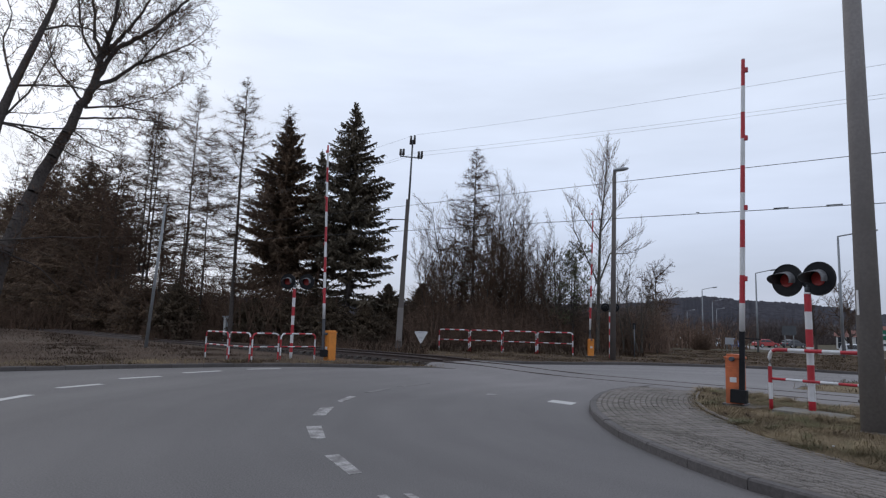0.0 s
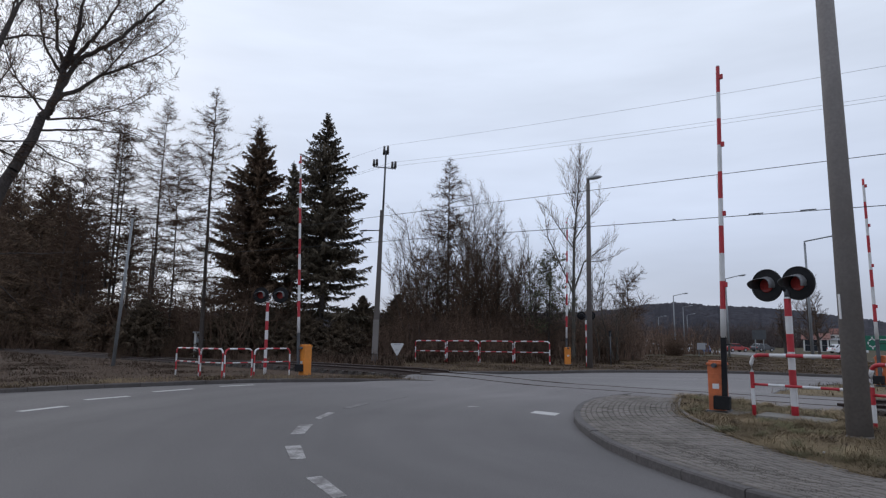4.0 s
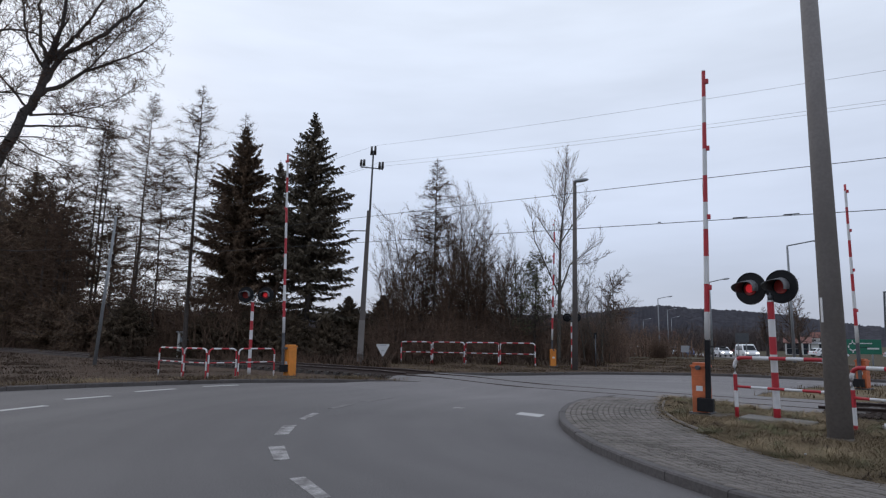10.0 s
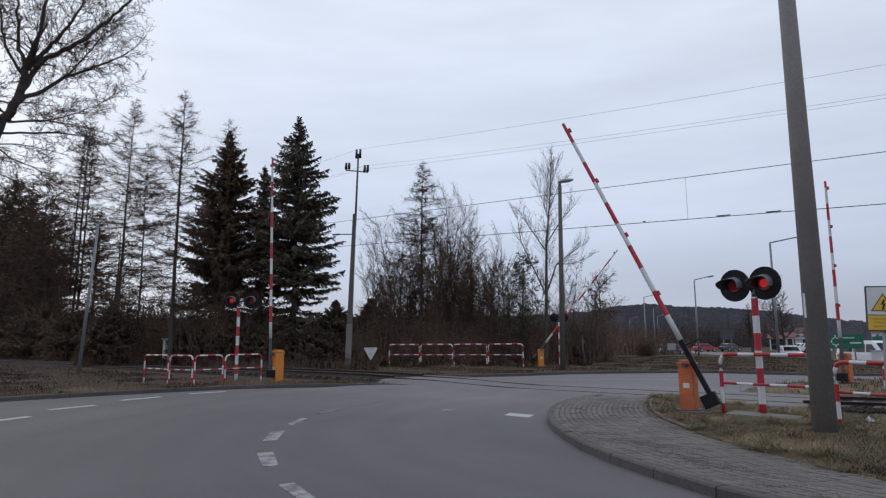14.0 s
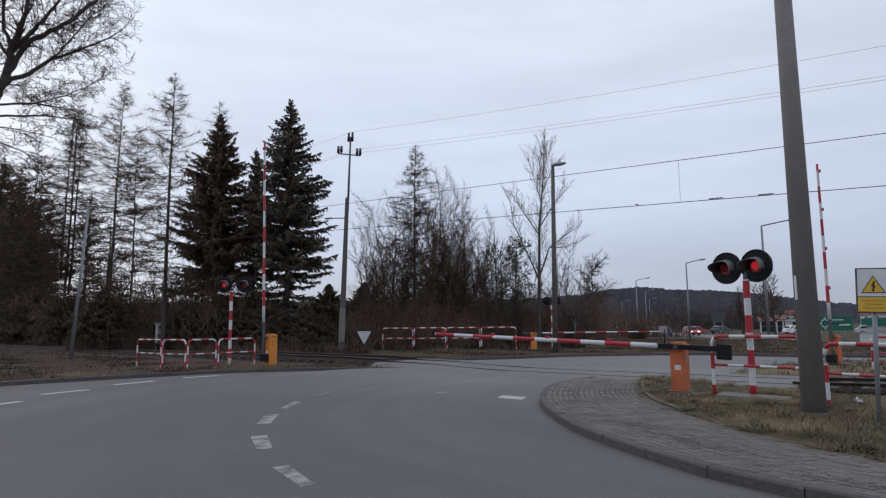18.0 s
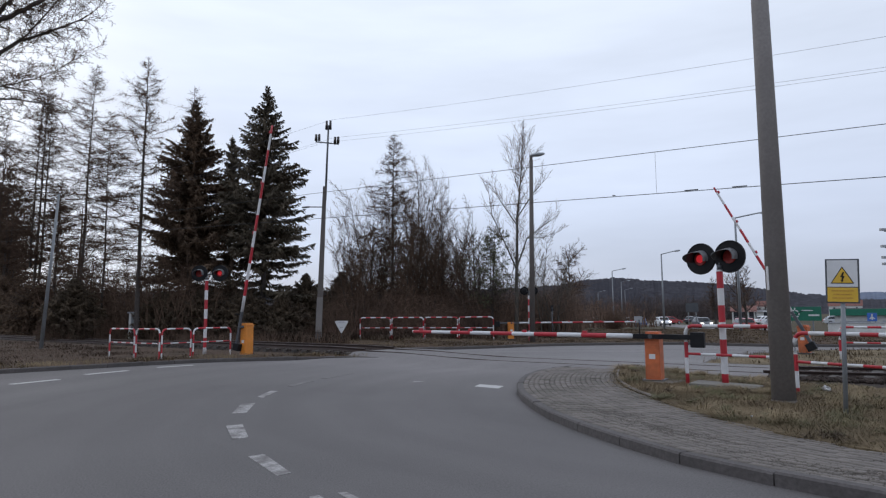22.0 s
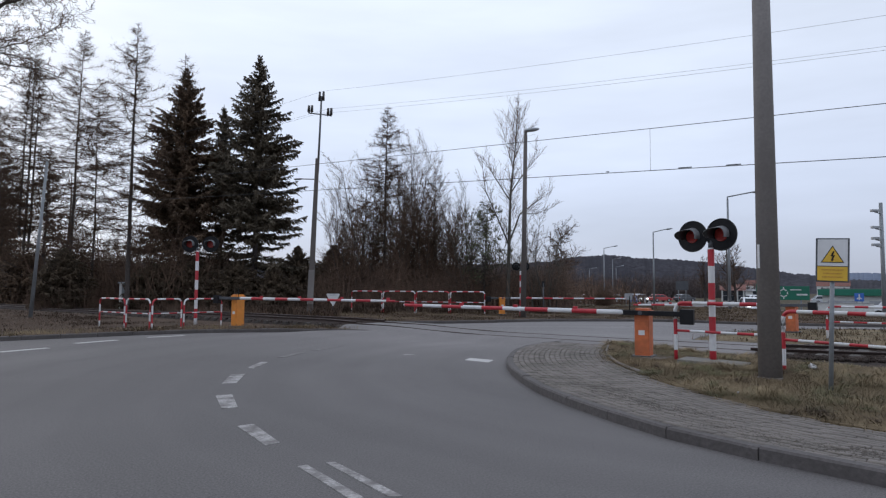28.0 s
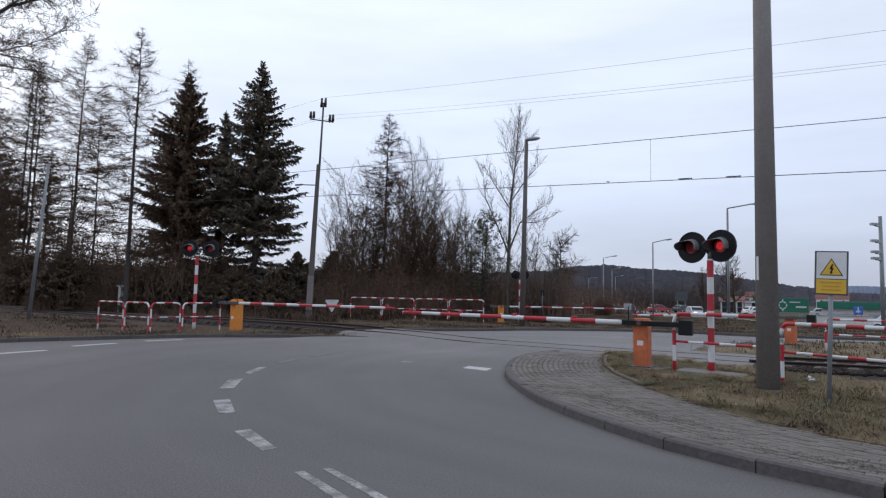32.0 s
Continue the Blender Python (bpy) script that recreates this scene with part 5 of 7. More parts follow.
    seg_mesh("trunk", big, M_BARK, root, 8)
    seg_mesh("bough_frame", fine, M_BARK, root, 3)
    t = np.array(tri)
    raw("foliage", t.reshape(-1, 3), np.arange(len(t) * 3).reshape(-1, 3), needle, root)
    return root


def pine(x, y, height, half, seed, label):
    """A ragged crown: rising boughs that carry separate tufts of needles, with sky between them."""
    rng = np.random.RandomState(seed)
    root = empty("pine_tree", pose(x, y, 0), label, "tree", "conifers")
    big, fine, tri = [], [], []
    for i in range(10):
        big.append(((0.03 * i, 0, height * i / 10), (0.03 * (i + 1), 0, height * (i + 1) / 10), 0.10 * (1 - i / 10.5), 0.10 * (1 - (i + 1) / 10.5)))
    for b in range(62):
        u = 0.24 + 0.74 * (b + rng.rand()) / 62
        reach = half * (0.25 + 0.85 * math.sin(math.pi * min(1, (u - 0.12) / 0.86)) ** 0.8) * rng.uniform(0.5, 1.15)
        a = rng.uniform(0, math.tau)
        d = np.array([math.cos(a), math.sin(a), rng.uniform(0.15, 0.8)])
        p0 = np.array([0.3 * u, 0, height * u])
        prev = p0
        for k in range(1, 6):
            q = p0 + d * reach * k / 5 + np.array([0, 0, 0.06 * k * k / 5]) + rng.normal(0, 0.04, 3)
            fine.append((tuple(prev), tuple(q), 0.018 - 0.002 * k, 0.016 - 0.002 * k))
            for _ in range(2 if k > 1 else 0):
                c = q + rng.normal(0, 0.13, 3)
                fine.append((tuple(q), tuple(c), 0.006, 0.004))
                for _n in range(16):
                    v = d * 0.5 + rng.normal(0, 0.75, 3)
                    v = v / np.linalg.norm(v) * rng.uniform(0.13, 0.24)
                    o = np.cross(v, rng.normal(0, 1, 3))
                    o = o / np.linalg.norm(o) * 0.014
                    tri.append((c - o, c + o, c + v))
            prev = q
    seg_mesh("trunk", big, M_BARK, root, 8)
    seg_mesh("bough_frame", fine, M_BARK, root, 3)
    t = np.array(tri)
    raw("foliage", t.reshape(-1, 3), np.arange(len(t) * 3).reshape(-1, 3), M_NEEDLE_P, root)
    return root


def beyond(x, y, h, w, d):
    """Shift a tree outward along its bearing until it clears the railway; its size grows alike."""
    k = max(1.0, d / (x * TN[0] + y * TN[1]))
    return x * k, y * k, (h - 1.5) * k + 1.5, w * k


spruce(-7.75, 49.4, 19.5, 4.2, 11, "tall dark green spruce with spreading boughs", M_NEEDLE, dens=1.15, low=0.16)
spruce(-13.3, 50.2, 18.6, 4.1, 12, "tall dark spruce with brownish needles", M_NEEDLE_B, dens=1.3, low=0.14)
spruce(-11.0, 52.8, 16.4, 2.3, 13, "narrow dark spruce between two larger ones", M_NEEDLE, low=0.32)
larch(-13.45, 50.1, 19.6, 41, 1.7, "thin bare larch rising through a spruce", M_TWIG, low=0.75, dens=1.6)
larch(-14.85, 43.6, 19.2, 21, 2.6, "tall bare larch with a straight trunk", M_TWIG, low=0.16, trunk=0.17)
x, y, h, w = beyond(-18.0, 42.3, 18.0, 2.5, 20.6)
larch(x, y, h, 22, w, "tall bare larch with a leaning trunk", M_TWIG, lean=1.4, low=0.2)
x, y, h, w = beyond(-20.2, 41.4, 16.6, 2.2, 20.6)
larch(x, y, h, 23, w, "bare larch with three stems", M_TWIG, lean=1.0, low=0.3, fork=True)
x, y, h, w = beyond(-16.8, 42.9, 15.2, 2.1, 20.6)
larch(x, y, h, 24, w, "slender bare larch among taller trees", M_TWIG, low=0.15, trunk=0.10)
x, y, h, w = beyond(-21.9, 40.6, 13.2, 2.1, 20.6)
larch(x, y, h, 25, w, "bare larch at the dense wood", M_TWIG, low=0.2, trunk=0.12)
x, y, h, w = beyond(-25.4, 40.2, 15.0, 2.2, 20.6)
larch(x, y, h, 26, w, "bare larch at the dense wood", M_TWIG, low=0.2, trunk=0.14)
for x, y, h, w, d, sd in ((-22.4, 38.2, 11.6, 2.7, 22, 51), (-20.9, 40.0, 4.0, 1.8, 21, 52), (-24.0, 37.6, 10.4, 2.4, 22, 53), (-26.0, 36.6, 9.0, 2.6, 21, 54), (-23.2, 41.5, 11.0, 2.6, 25, 57), (-26.8, 40.5, 11.6, 2.8, 24, 58), (-19.0, 39.5, 3.4, 1.7, 21, 59), (-21.6, 37.0, 7.2, 2.4, 21, 60), (-22.0, 39.6, 8.4, 2.3, 25, 93)):
    x, y, h, w = beyond(x, y, h, w, d)
    spruce(x, y, h, w * 1.25, sd, "brownish conifer in the dark wood", M_NEEDLE_B, dens=0.5, low=0.02, slim=0.75)
for x, y, h, w, d, sd in ((-21.6, 38.6, 11.4, 2.3, 21, 81), (-24.8, 38.4, 12.0, 2.4, 21, 83), (-19.6, 42.8, 10.5, 2.2, 22, 86), (-23.0, 39.4, 11.8, 2.4, 23, 87), (-26.6, 38.6, 12.4, 2.4, 22, 88), (-20.6, 38.9, 10.2, 2.2, 21, 89), (-25.8, 39.0, 11.4, 2.4, 24, 90), (-22.4, 37.6, 10.6, 2.3, 21, 91)):
    x, y, h, w = beyond(x, y, h, w, d)
    larch(x, y, h, sd, w, "dense brown bare larch in the dark wood", M_TWIG, low=0.05, dens=1.0, trunk=0.18, fat=0.024)
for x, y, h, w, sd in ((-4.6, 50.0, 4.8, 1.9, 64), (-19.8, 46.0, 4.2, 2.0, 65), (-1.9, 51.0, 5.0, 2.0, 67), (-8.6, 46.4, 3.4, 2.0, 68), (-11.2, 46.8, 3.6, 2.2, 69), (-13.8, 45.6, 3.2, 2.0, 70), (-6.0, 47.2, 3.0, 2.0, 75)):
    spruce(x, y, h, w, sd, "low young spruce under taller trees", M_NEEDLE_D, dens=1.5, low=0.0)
larch(2.0, 50.0, 16.2, 71, 3.1, "bare larch in the copse", M_TWIG, low=0.22, trunk=0.15, dens=3.0)
larch(9.05, 45.2, 7.6, 72, 1.4, "thin bare larch beside a small pine", M_TWIG_P, low=0.25, trunk=0.07, dens=1.2)
pine(9.0, 45.0, 7.5, 1.75, 73, "small ragged pine at the copse")


def clump(height, stems, wide, r=0.06, kids=26, shrink=0.31):
    """A crown of several stems that rise and lean apart from one foot."""
    def f(rng, out):
        for k in range(stems):
            d = (rng.gauss(0, wide), rng.gauss(0, wide), 1)
            limb(rng, out, (rng.gauss(0, 0.25), rng.gauss(0, 0.25), -0.1), d, height * rng.uniform(0.62, 1.0) if k else height, r, 2, 0.085, 0.13, kids, 0.66, shrink, 0.12, 9)
    return f


for i, (x, y, h) in enumerate(((3.9, 49.8, 13.2), (0.2, 50.2, 11.2), (5.7, 49.6, 10.8), (7.0, 49.3, 8.6), (-1.1, 50.4, 8.8), (2.6, 48.6, 9.8), (4.8, 48.8, 10.0), (1.2, 52.0, 11.0), (6.4, 51.8, 9.4), (3.2, 51.5, 12.0), (-0.4, 48.2, 7.8), (8.0, 47.8, 7.4))):
    bare_tree(x, y, h, 100 + i, "bare bushy alder in the copse", clump(h, 6, 0.15), group="copse trees", fat=1.05, thin=0.0075)


def poplar(rng, out):
    """An open crown: a leader with a few long limbs that rise outward and carry sparse rising twigs."""
    limbs = [
        (0.17, 0.012, 0.6, [(0, 0, -0.1), (0.1, 0, 4.5), (0.25, 0.1, 8.5), (0.62, 0.1, 12.0), (0.85, 0.1, 15.4)]),
        (0.07, 0.014, 0.0, [(0.15, 0, 5.0), (1.05, 0.5, 7.1), (2.3, 0.9, 8.0), (3.7, 1.2, 9.0)]),
        (0.035, 0.010, 0.0, [(1.05, 0.5, 7.1), (2.1, 0.0, 7.1), (3.2, -0.3, 7.5)]),
        (0.05, 0.012, 0.0, [(0.28, 0.1, 8.6), (1.25, -0.6, 10.2), (2.2, -1.0, 11.3)]),
        (0.035, 0.010, 0.0, [(0.52, 0.1, 11.0), (1.2, 0.5, 12.5), (1.7, 0.8, 13.6)]),
        (0.06, 0.012, 0.0, [(0.1, 0, 4.8), (-0.95, -0.5, 6.9), (-1.8, -0.8, 8.6), (-2.1, -1.0, 10.7)]),
        (0.05, 0.012, 0.0, [(0.2, 0, 8.0), (-0.85, 0.7, 9.9), (-1.5, 1.1, 11.2)]),
        (0.035, 0.010, 0.0, [(0.45, 0.1, 10.4), (-0.25, -0.5, 12.2), (-0.7, -0.8, 13.5)]),
        (0.025, 0.008, 0.0, [(0.66, 0.1, 12.4), (0.3, 0.4, 14.1)]),
        (0.025, 0.008, 0.0, [(0.7, 0.1, 12.8), (1.1, -0.3, 14.4)]),
        (0.04, 0.010, 0.0, [(0.12, 0, 6.2), (0.5, 1.2, 8.0), (0.8, 1.9, 9.6)]),
    ]
    for r0, r1, bare, guide in limbs:
        line = [Vector(p) for p in guide]
        n_ = sum(max(2, int((b - a).length / 0.5)) for a, b in zip(line, line[1:]))
        done = 0
        for a, b in zip(line, line[1:]):
            m_ = max(2, int((b - a).length / 0.5))
            for k in range(m_):
                u0, u1 = (done + k) / n_, (done + k + 1) / n_
                p, q = a.lerp(b, k / m_), a.lerp(b, (k + 1) / m_)
                ra, rb = r0 + (r1 - r0) * u0, r0 + (r1 - r0) * u1
                out[0 if ra > 0.028 else 1].append((tuple(p), tuple(q), ra, rb))
                if u0 >= bare:
                    for _ in range(3):
                        d = (b - a).normalized()
                        side = Vector((rng.gauss(0, 1), rng.gauss(0, 1), rng.gauss(0.2, 0.5)))
                        side = (side - d * side.dot(d)).normalized()
                        limb(rng, out, p.lerp(q, rng.random()), d * 0.75 + side * 0.6 + Vector((0, 0, 0.3)), rng.uniform(0.7, 2.1) * (1.15 - 0.5 * u0), 0.013, 1, 0.12, 0.1, 5, 0.6, 0.5, 0.15, 6)
            done += m_


bare_tree(10.7, 44.6, 16.3, 131, "slender bare poplar with rising branches", poplar, twig=M_TWIG, bark=M_BARK_G, fat=1.0)
for i, (x, y, h) in enumerate(((12.6, 44.4, 7.0), (13.6, 44.0, 5.4), (8.4, 46.4, 9.6), (11.8, 46.6, 6.4), (14.8, 45.5, 4.6), (10.2, 47.6, 6.6))):
    bare_tree(x, y, h, 140 + i, "bare pale shrub at the copse edge", clump(h, 4, 0.14, 0.045, 16), twig=M_TWIG_P, bark=M_BARK_G, group="copse trees", fat=1.3)


def bough(rng, out, guide, r0, r1, kids=2.0, twig=2.2, bare=0.0, depth=2):
    """A limb that follows a guide of (across, deep, up) and carries curved twigs along its length."""
    pts_ = [Vector((0.8 * a - 0.6 * b, 0.6 * a + 0.8 * b, c)) for a, b, c in guide]
    line = []
    ext = [pts_[0] * 2 - pts_[1]] + pts_ + [pts_[-1] * 2 - pts_[-2]]
    for i in range(len(pts_) - 1):
        p0, p1, p2, p3 = ext[i:i + 4]
        m = max(3, int((p2 - p1).length / 0.32))
        for k in range(m):
            u = k / m
            q = 0.5 * (2 * p1 + (p2 - p0) * u + (2 * p0 - 5 * p1 + 4 * p2 - p3) * u * u + (3 * p1 - p0 - 3 * p2 + p3) * u ** 3)
            line.append(q + Vector((rng.gauss(0, 0.03), rng.gauss(0, 0.03), rng.gauss(0, 0.03))))
    line.append(pts_[-1])
    n = len(line) - 1
    for i in range(n):
        u = i / n
        ra, rb = r0 + (r1 - r0) * u, r0 + (r1 - r0) * (i + 1) / n
        out[0].append((tuple(line[i]), tuple(line[i + 1]), ra, rb))
        if u < bare:
            continue
        d = (line[i + 1] - line[i]).normalized()
        for _ in range(int(kids) + (rng.random() < kids % 1)):
            side = Vector((rng.gauss(0, 1), rng.gauss(0, 1), rng.gauss(0.1, 0.9)))
            side = (side - d * side.dot(d)).normalized()
            L = twig * rng.uniform(0.45, 1.15) * (1.1 - 0.45 * u)
            limb(rng, out, line[i], d * 0.75 + side * rng.uniform(0.4, 0.95), L, rng.uniform(0.011, 0.022), depth, 0.36, rng.choice((-0.03, 0.03, 0.08)), 5.5, 0.8, 0.5, 0.12, 7)
    limb(rng, out, line[-1], line[-1] - line[-2], twig, r1, depth, 0.3, 0.03, 6, 0.8, 0.5, 0.1, 7)


def leaning(rng, out):
    trunk = [(0.0, 0, -0.2), (0.75, 0, 4.0), (1.75, 0, 7.5), (2.48, 0, 9.5), (2.92, 0, 10.85), (3.38, 0, 11.9), (3.55, 0, 12.8), (3.56, 0, 13.4)]
    bough(rng, out, trunk, 0.38, 0.15, 0.12, 2.2, 0.5)
    bough(rng, out, [(3.42, 0, 11.8), (4.3, 0.2, 12.64), (5.14, 0.3, 13.51), (6.04, 0.5, 14.2), (6.9, 0.6, 14.85), (7.7, 0.7, 15.6)], 0.107, 0.024, 2.2, 2.42, 0.08)
    bough(rng, out, [(3.15, 0, 10.8), (4.33, 0.5, 11.28), (5.5, 0.8, 11.5), (6.25, 1.0, 11.25), (6.7, 1.1, 10.75)], 0.053, 0.016, 1.7, 1.61, 0.12)
    bough(rng, out, [(2.95, 0, 10.25), (3.92, -0.4, 10.42), (4.8, -0.6, 10.54), (6.13, -0.8, 10.62), (7.3, -0.8, 10.43)], 0.053, 0.014, 1.5, 1.49, 0.15)
    bough(rng, out, [(3.52, 0, 12.3), (4.1, -0.3, 13.7), (5.6, -0.8, 15.15), (7.2, -1.2, 17.3), (8.4, -1.4, 19.2)], 0.123, 0.024, 2.0, 2.64, 0.15)
    bough(rng, out, [(3.58, 0, 13.3), (4.65, 0.6, 15.2), (5.45, 0.9, 16.9), (6.1, 1.1, 19.0)], 0.115, 0.024, 2.0, 2.64, 0.2)
    bough(rng, out, [(3.56, 0, 13.3), (3.85, -0.8, 14.9), (3.98, -1.2, 16.3), (4.4, -1.4, 18.8)], 0.107, 0.024, 2.0, 2.53, 0.2)
    bough(rng, out, [(3.5, 0, 13.0), (2.8, 0.2, 14.3), (2.5, 0.3, 15.75), (2.3, 0.3, 18.0)], 0.066, 0.016, 2.0, 2.30, 0.25)
    bough(rng, out, [(3.55, 0, 13.4), (3.25, 0.7, 14.95), (3.22, 1.0, 16.1), (2.9, 1.2, 18.4)], 0.090, 0.024, 2.0, 2.53, 0.25)
    bough(rng, out, [(4.35, 0.5, 11.3), (5.29, 0.9, 11.83), (6.29, 1.2, 12.54), (7.7, 1.5, 13.85)], 0.033, 0.012, 2.0, 1.72, 0.0)
    bough(rng, out, [(5.1, 0.3, 13.5), (5.7, 0.0, 14.4), (6.3, -0.2, 15.6), (7.1, -0.3, 16.5)], 0.041, 0.016, 2.2, 2.07, 0.0)
    bough(rng, out, [(3.2, 0, 10.9), (2.3, 0.8, 12.2), (1.6, 1.4, 13.6), (1.2, 1.8, 15.2)], 0.057, 0.016, 1.8, 2.30, 0.2)
    bough(rng, out, [(2.6, 0, 9.8), (3.6, 0.8, 9.4), (4.6, 1.4, 9.2), (5.4, 1.8, 8.4)], 0.041, 0.012, 1.3, 1.49, 0.2)


def leaning_two(rng, out):
    pts_ = [(0, 0, -0.2), (0.2, 0.2, 4.0), (0.7, 0.6, 9.0), (1.0, 0.85, 10.6), (1.6, 1.3, 13.2), (1.95, 1.55, 14.8)]
    rad = [0.36, 0.30, 0.2, 0.16, 0.12, 0.08]
    for a, b, p, q in zip(pts_, pts_[1:], rad, rad[1:]):
        out[0].append((a, b, p, q))
    for i, d, L in ((2, (0.5, 0.4, 0.9), 5), (3, (-0.5, 0.2, 0.9), 5.5), (3, (0.9, 0.5, 0.25), 4.6), (4, (0.1, 0.3, 1), 5), (5, (0.4, 0.3, 1), 4.5), (5, (-0.3, 0.1, 1), 4.5), (4, (0.9, 0.3, 0.4), 4.2), (2, (0.9, 0.6, 0.05), 5.0), (2, (0.8, 0.5, -0.1), 5.5), (1, (0.8, 0.6, 0.25), 5.0), (1, (0.6, 0.9, 0.1), 5.0)):
        limb(rng, out, pts_[i], d, L, 0.05, 3, 0.34, 0.02, 8.5, 0.8, 0.46, 0.12, 9)


bare_tree(-19.0, 25.3, 18, 201, "large leaning bare tree with spreading crown", leaning, z=V, fat=1.0, thin=0.0085)
bare_tree(-18.6, 23.2, 16, 202, "bare tree with broken limbs beside the railway", leaning_two, z=V, fat=1.0, thin=0.0085)
for i, (x, y, h) in enumerate(((-24.0, 37.6, 9.5), (-22.6, 36.2, 9.0), (-25.6, 37.5, 10.5), (-19.0, 44.5, 9.0), (-23.6, 43.5, 12.0), (-27.0, 43.0, 13.0), (-21.2, 40.4, 9.6), (-26.8, 37.8, 11.0))):
    x, y, h, w = beyond(x, y, h, 1.0, 21.5)
    bare_tree(x, y, h, 220 + i, "bare young tree in the dense wood", r=0.16, kids=11, depth=3, spread=0.7, lift=0.15, shrink=0.42, start=0.12, group="wood trees", steps=8, fat=1.9)
# trees along the side road and in the distance
bare_tree(37.6, 113.9, 13.0, 240, "distant round-crowned bare tree", r=0.25, kids=14, depth=3, spread=0.95, lift=0.06, shrink=0.5, start=0.22, z=-0.5, steps=7, fat=4.5)
for i, (x, y, h) in enumerate(((38.1, 61.0, 7.4), (39.8, 62.6, 5.8), (36.8, 63.4, 5.2))):
    bare_tree(x, y, h, 250 + i, "bare pollarded roadside tree", r=0.17, kids=13, depth=3, spread=0.75, lift=0.14, shrink=0.42, start=0.35, z=-0.5, steps=8, fat=1.6)


# ---- brush, stuff that nobody could count ----
def brush(name, n, seed, place, label, material, hmin, hmax, z=0.0, r=0.012, twigs=3):
    rng = np.random.RandomState(seed)
    xy = place(rng, n)
    n = len(xy)
    h = rng.uniform(hmin, hmax, n) * (0.6 + 0.4 * rng.rand(n))
    a = np.c_[xy, np.full(n, z)]
    lean = rng.normal(0, 0.26, (n, 2))
    b = np.c_[xy + lean * h[:, None], z + h]
    segs = [(a[i], b[i], r * 1.3, r * 0.4) for i in range(n)]
    for k in range(twigs):
        u = rng.uniform(0.25, 0.9, n)[:, None]
        p = a + (b - a) * u
        e = p + np.c_[rng.normal(0, 0.42, (n, 2)), rng.uniform(0.0, 0.5, n)] * h[:, None] * 0.45
        segs += [(p[i], e[i], r * 0.7, r * 0.25) for i in range(n)]
    ob = seg_mesh(name, segs, material, None, 3)
    return tagged(ob, label, "undergrowth", kind="stuff")


def strip(x0, y0, x1, y1, wide):
    def f(rng, n):
        u = rng.rand(n)[:, None]
        d = np.array([x1 - x0, y1 - y0], float)
        nn = np.array([-d[1], d[0]]) / np.hypot(*d)
        return np.array([[x0, y0]]) + d * u + nn * rng.uniform(0, wide, n)[:, None]
    return f


def before_hut(place):
    """Leave the ground open in front of the equipment hut."""
    def f(rng, n):
        q = place(rng, n)
        return q[(np.abs(q[:, 0] / q[:, 1] + 0.342) > 0.018) | (q[:, 1] > 48.6)]
    return f


brush("undergrowth", 4200, 1, strip(-3, 46.5, 15.5, 43.5, 7), "dense brown winter undergrowth in the copse", M_BRUSH, 1.4, 4.8, r=0.0095, twigs=7)
brush("undergrowth", 3000, 2, before_hut(strip(-21, 43.5, -3, 46.5, 5)), "brown undergrowth below the spruces", M_TWIG, 0.7, 2.3, r=0.007, twigs=5)
brush("undergrowth", 6000, 3, strip(*track_xy(21, 150), *track_xy(20.3, 40), 8), "dense dark undergrowth beyond the railway", M_TWIG, 2.0, 8.0, r=0.028)
brush("undergrowth", 1500, 8, before_hut(strip(*track_xy(19.6, 120), *track_xy(19.4, 22), 1.2)), "low brown brush along the railway", M_TWIG, 0.4, 1.5, r=0.012)
brush("undergrowth", 4200, 4, strip(13.5, 45.5, 18.2, 54, 5), "brown brush beside the side road", M_TWIG, 0.7, 2.3, z=-0.1, r=0.006, twigs=7)
brush("undergrowth", 260, 9, strip(25.2, 64.0, 26.6, 64.0, 0.8), "single brown thicket before the parked cars", M_TWIG, 1.6, 3.0, z=-0.45, r=0.012, twigs=6)
brush("undergrowth", 2600, 5, strip(20, 150, 130, 185, 30), "distant brown trees and brush", M_FAR, 3, 9, z=-0.55, r=0.09, twigs=4)
brush("undergrowth", 2200, 6, strip(-70, 62, -8, 74, 14), "dim wood behind the spruces", M_TWIG, 1.2, 3.8, r=0.05, twigs=3)
brush("undergrowth", 1500, 7, strip(-8, 66, 40, 80, 14), "dim wood behind the copse", M_BRUSH, 1.5, 4.4, z=-0.3, r=0.05, twigs=3)

# ---- grass ----
def on_slab(x, y):
    """The worn ground on and before the concrete slab carries no grass."""
    a = radians(-46)
    u = (x - 6.8) * math.cos(a) + (y - 11.46) * math.sin(a)
    v = -(x - 6.8) * math.sin(a) + (y - 11.46) * math.cos(a)
    return (np.abs(u) < 0.66) & (np.abs(v + 0.08) < 0.4)


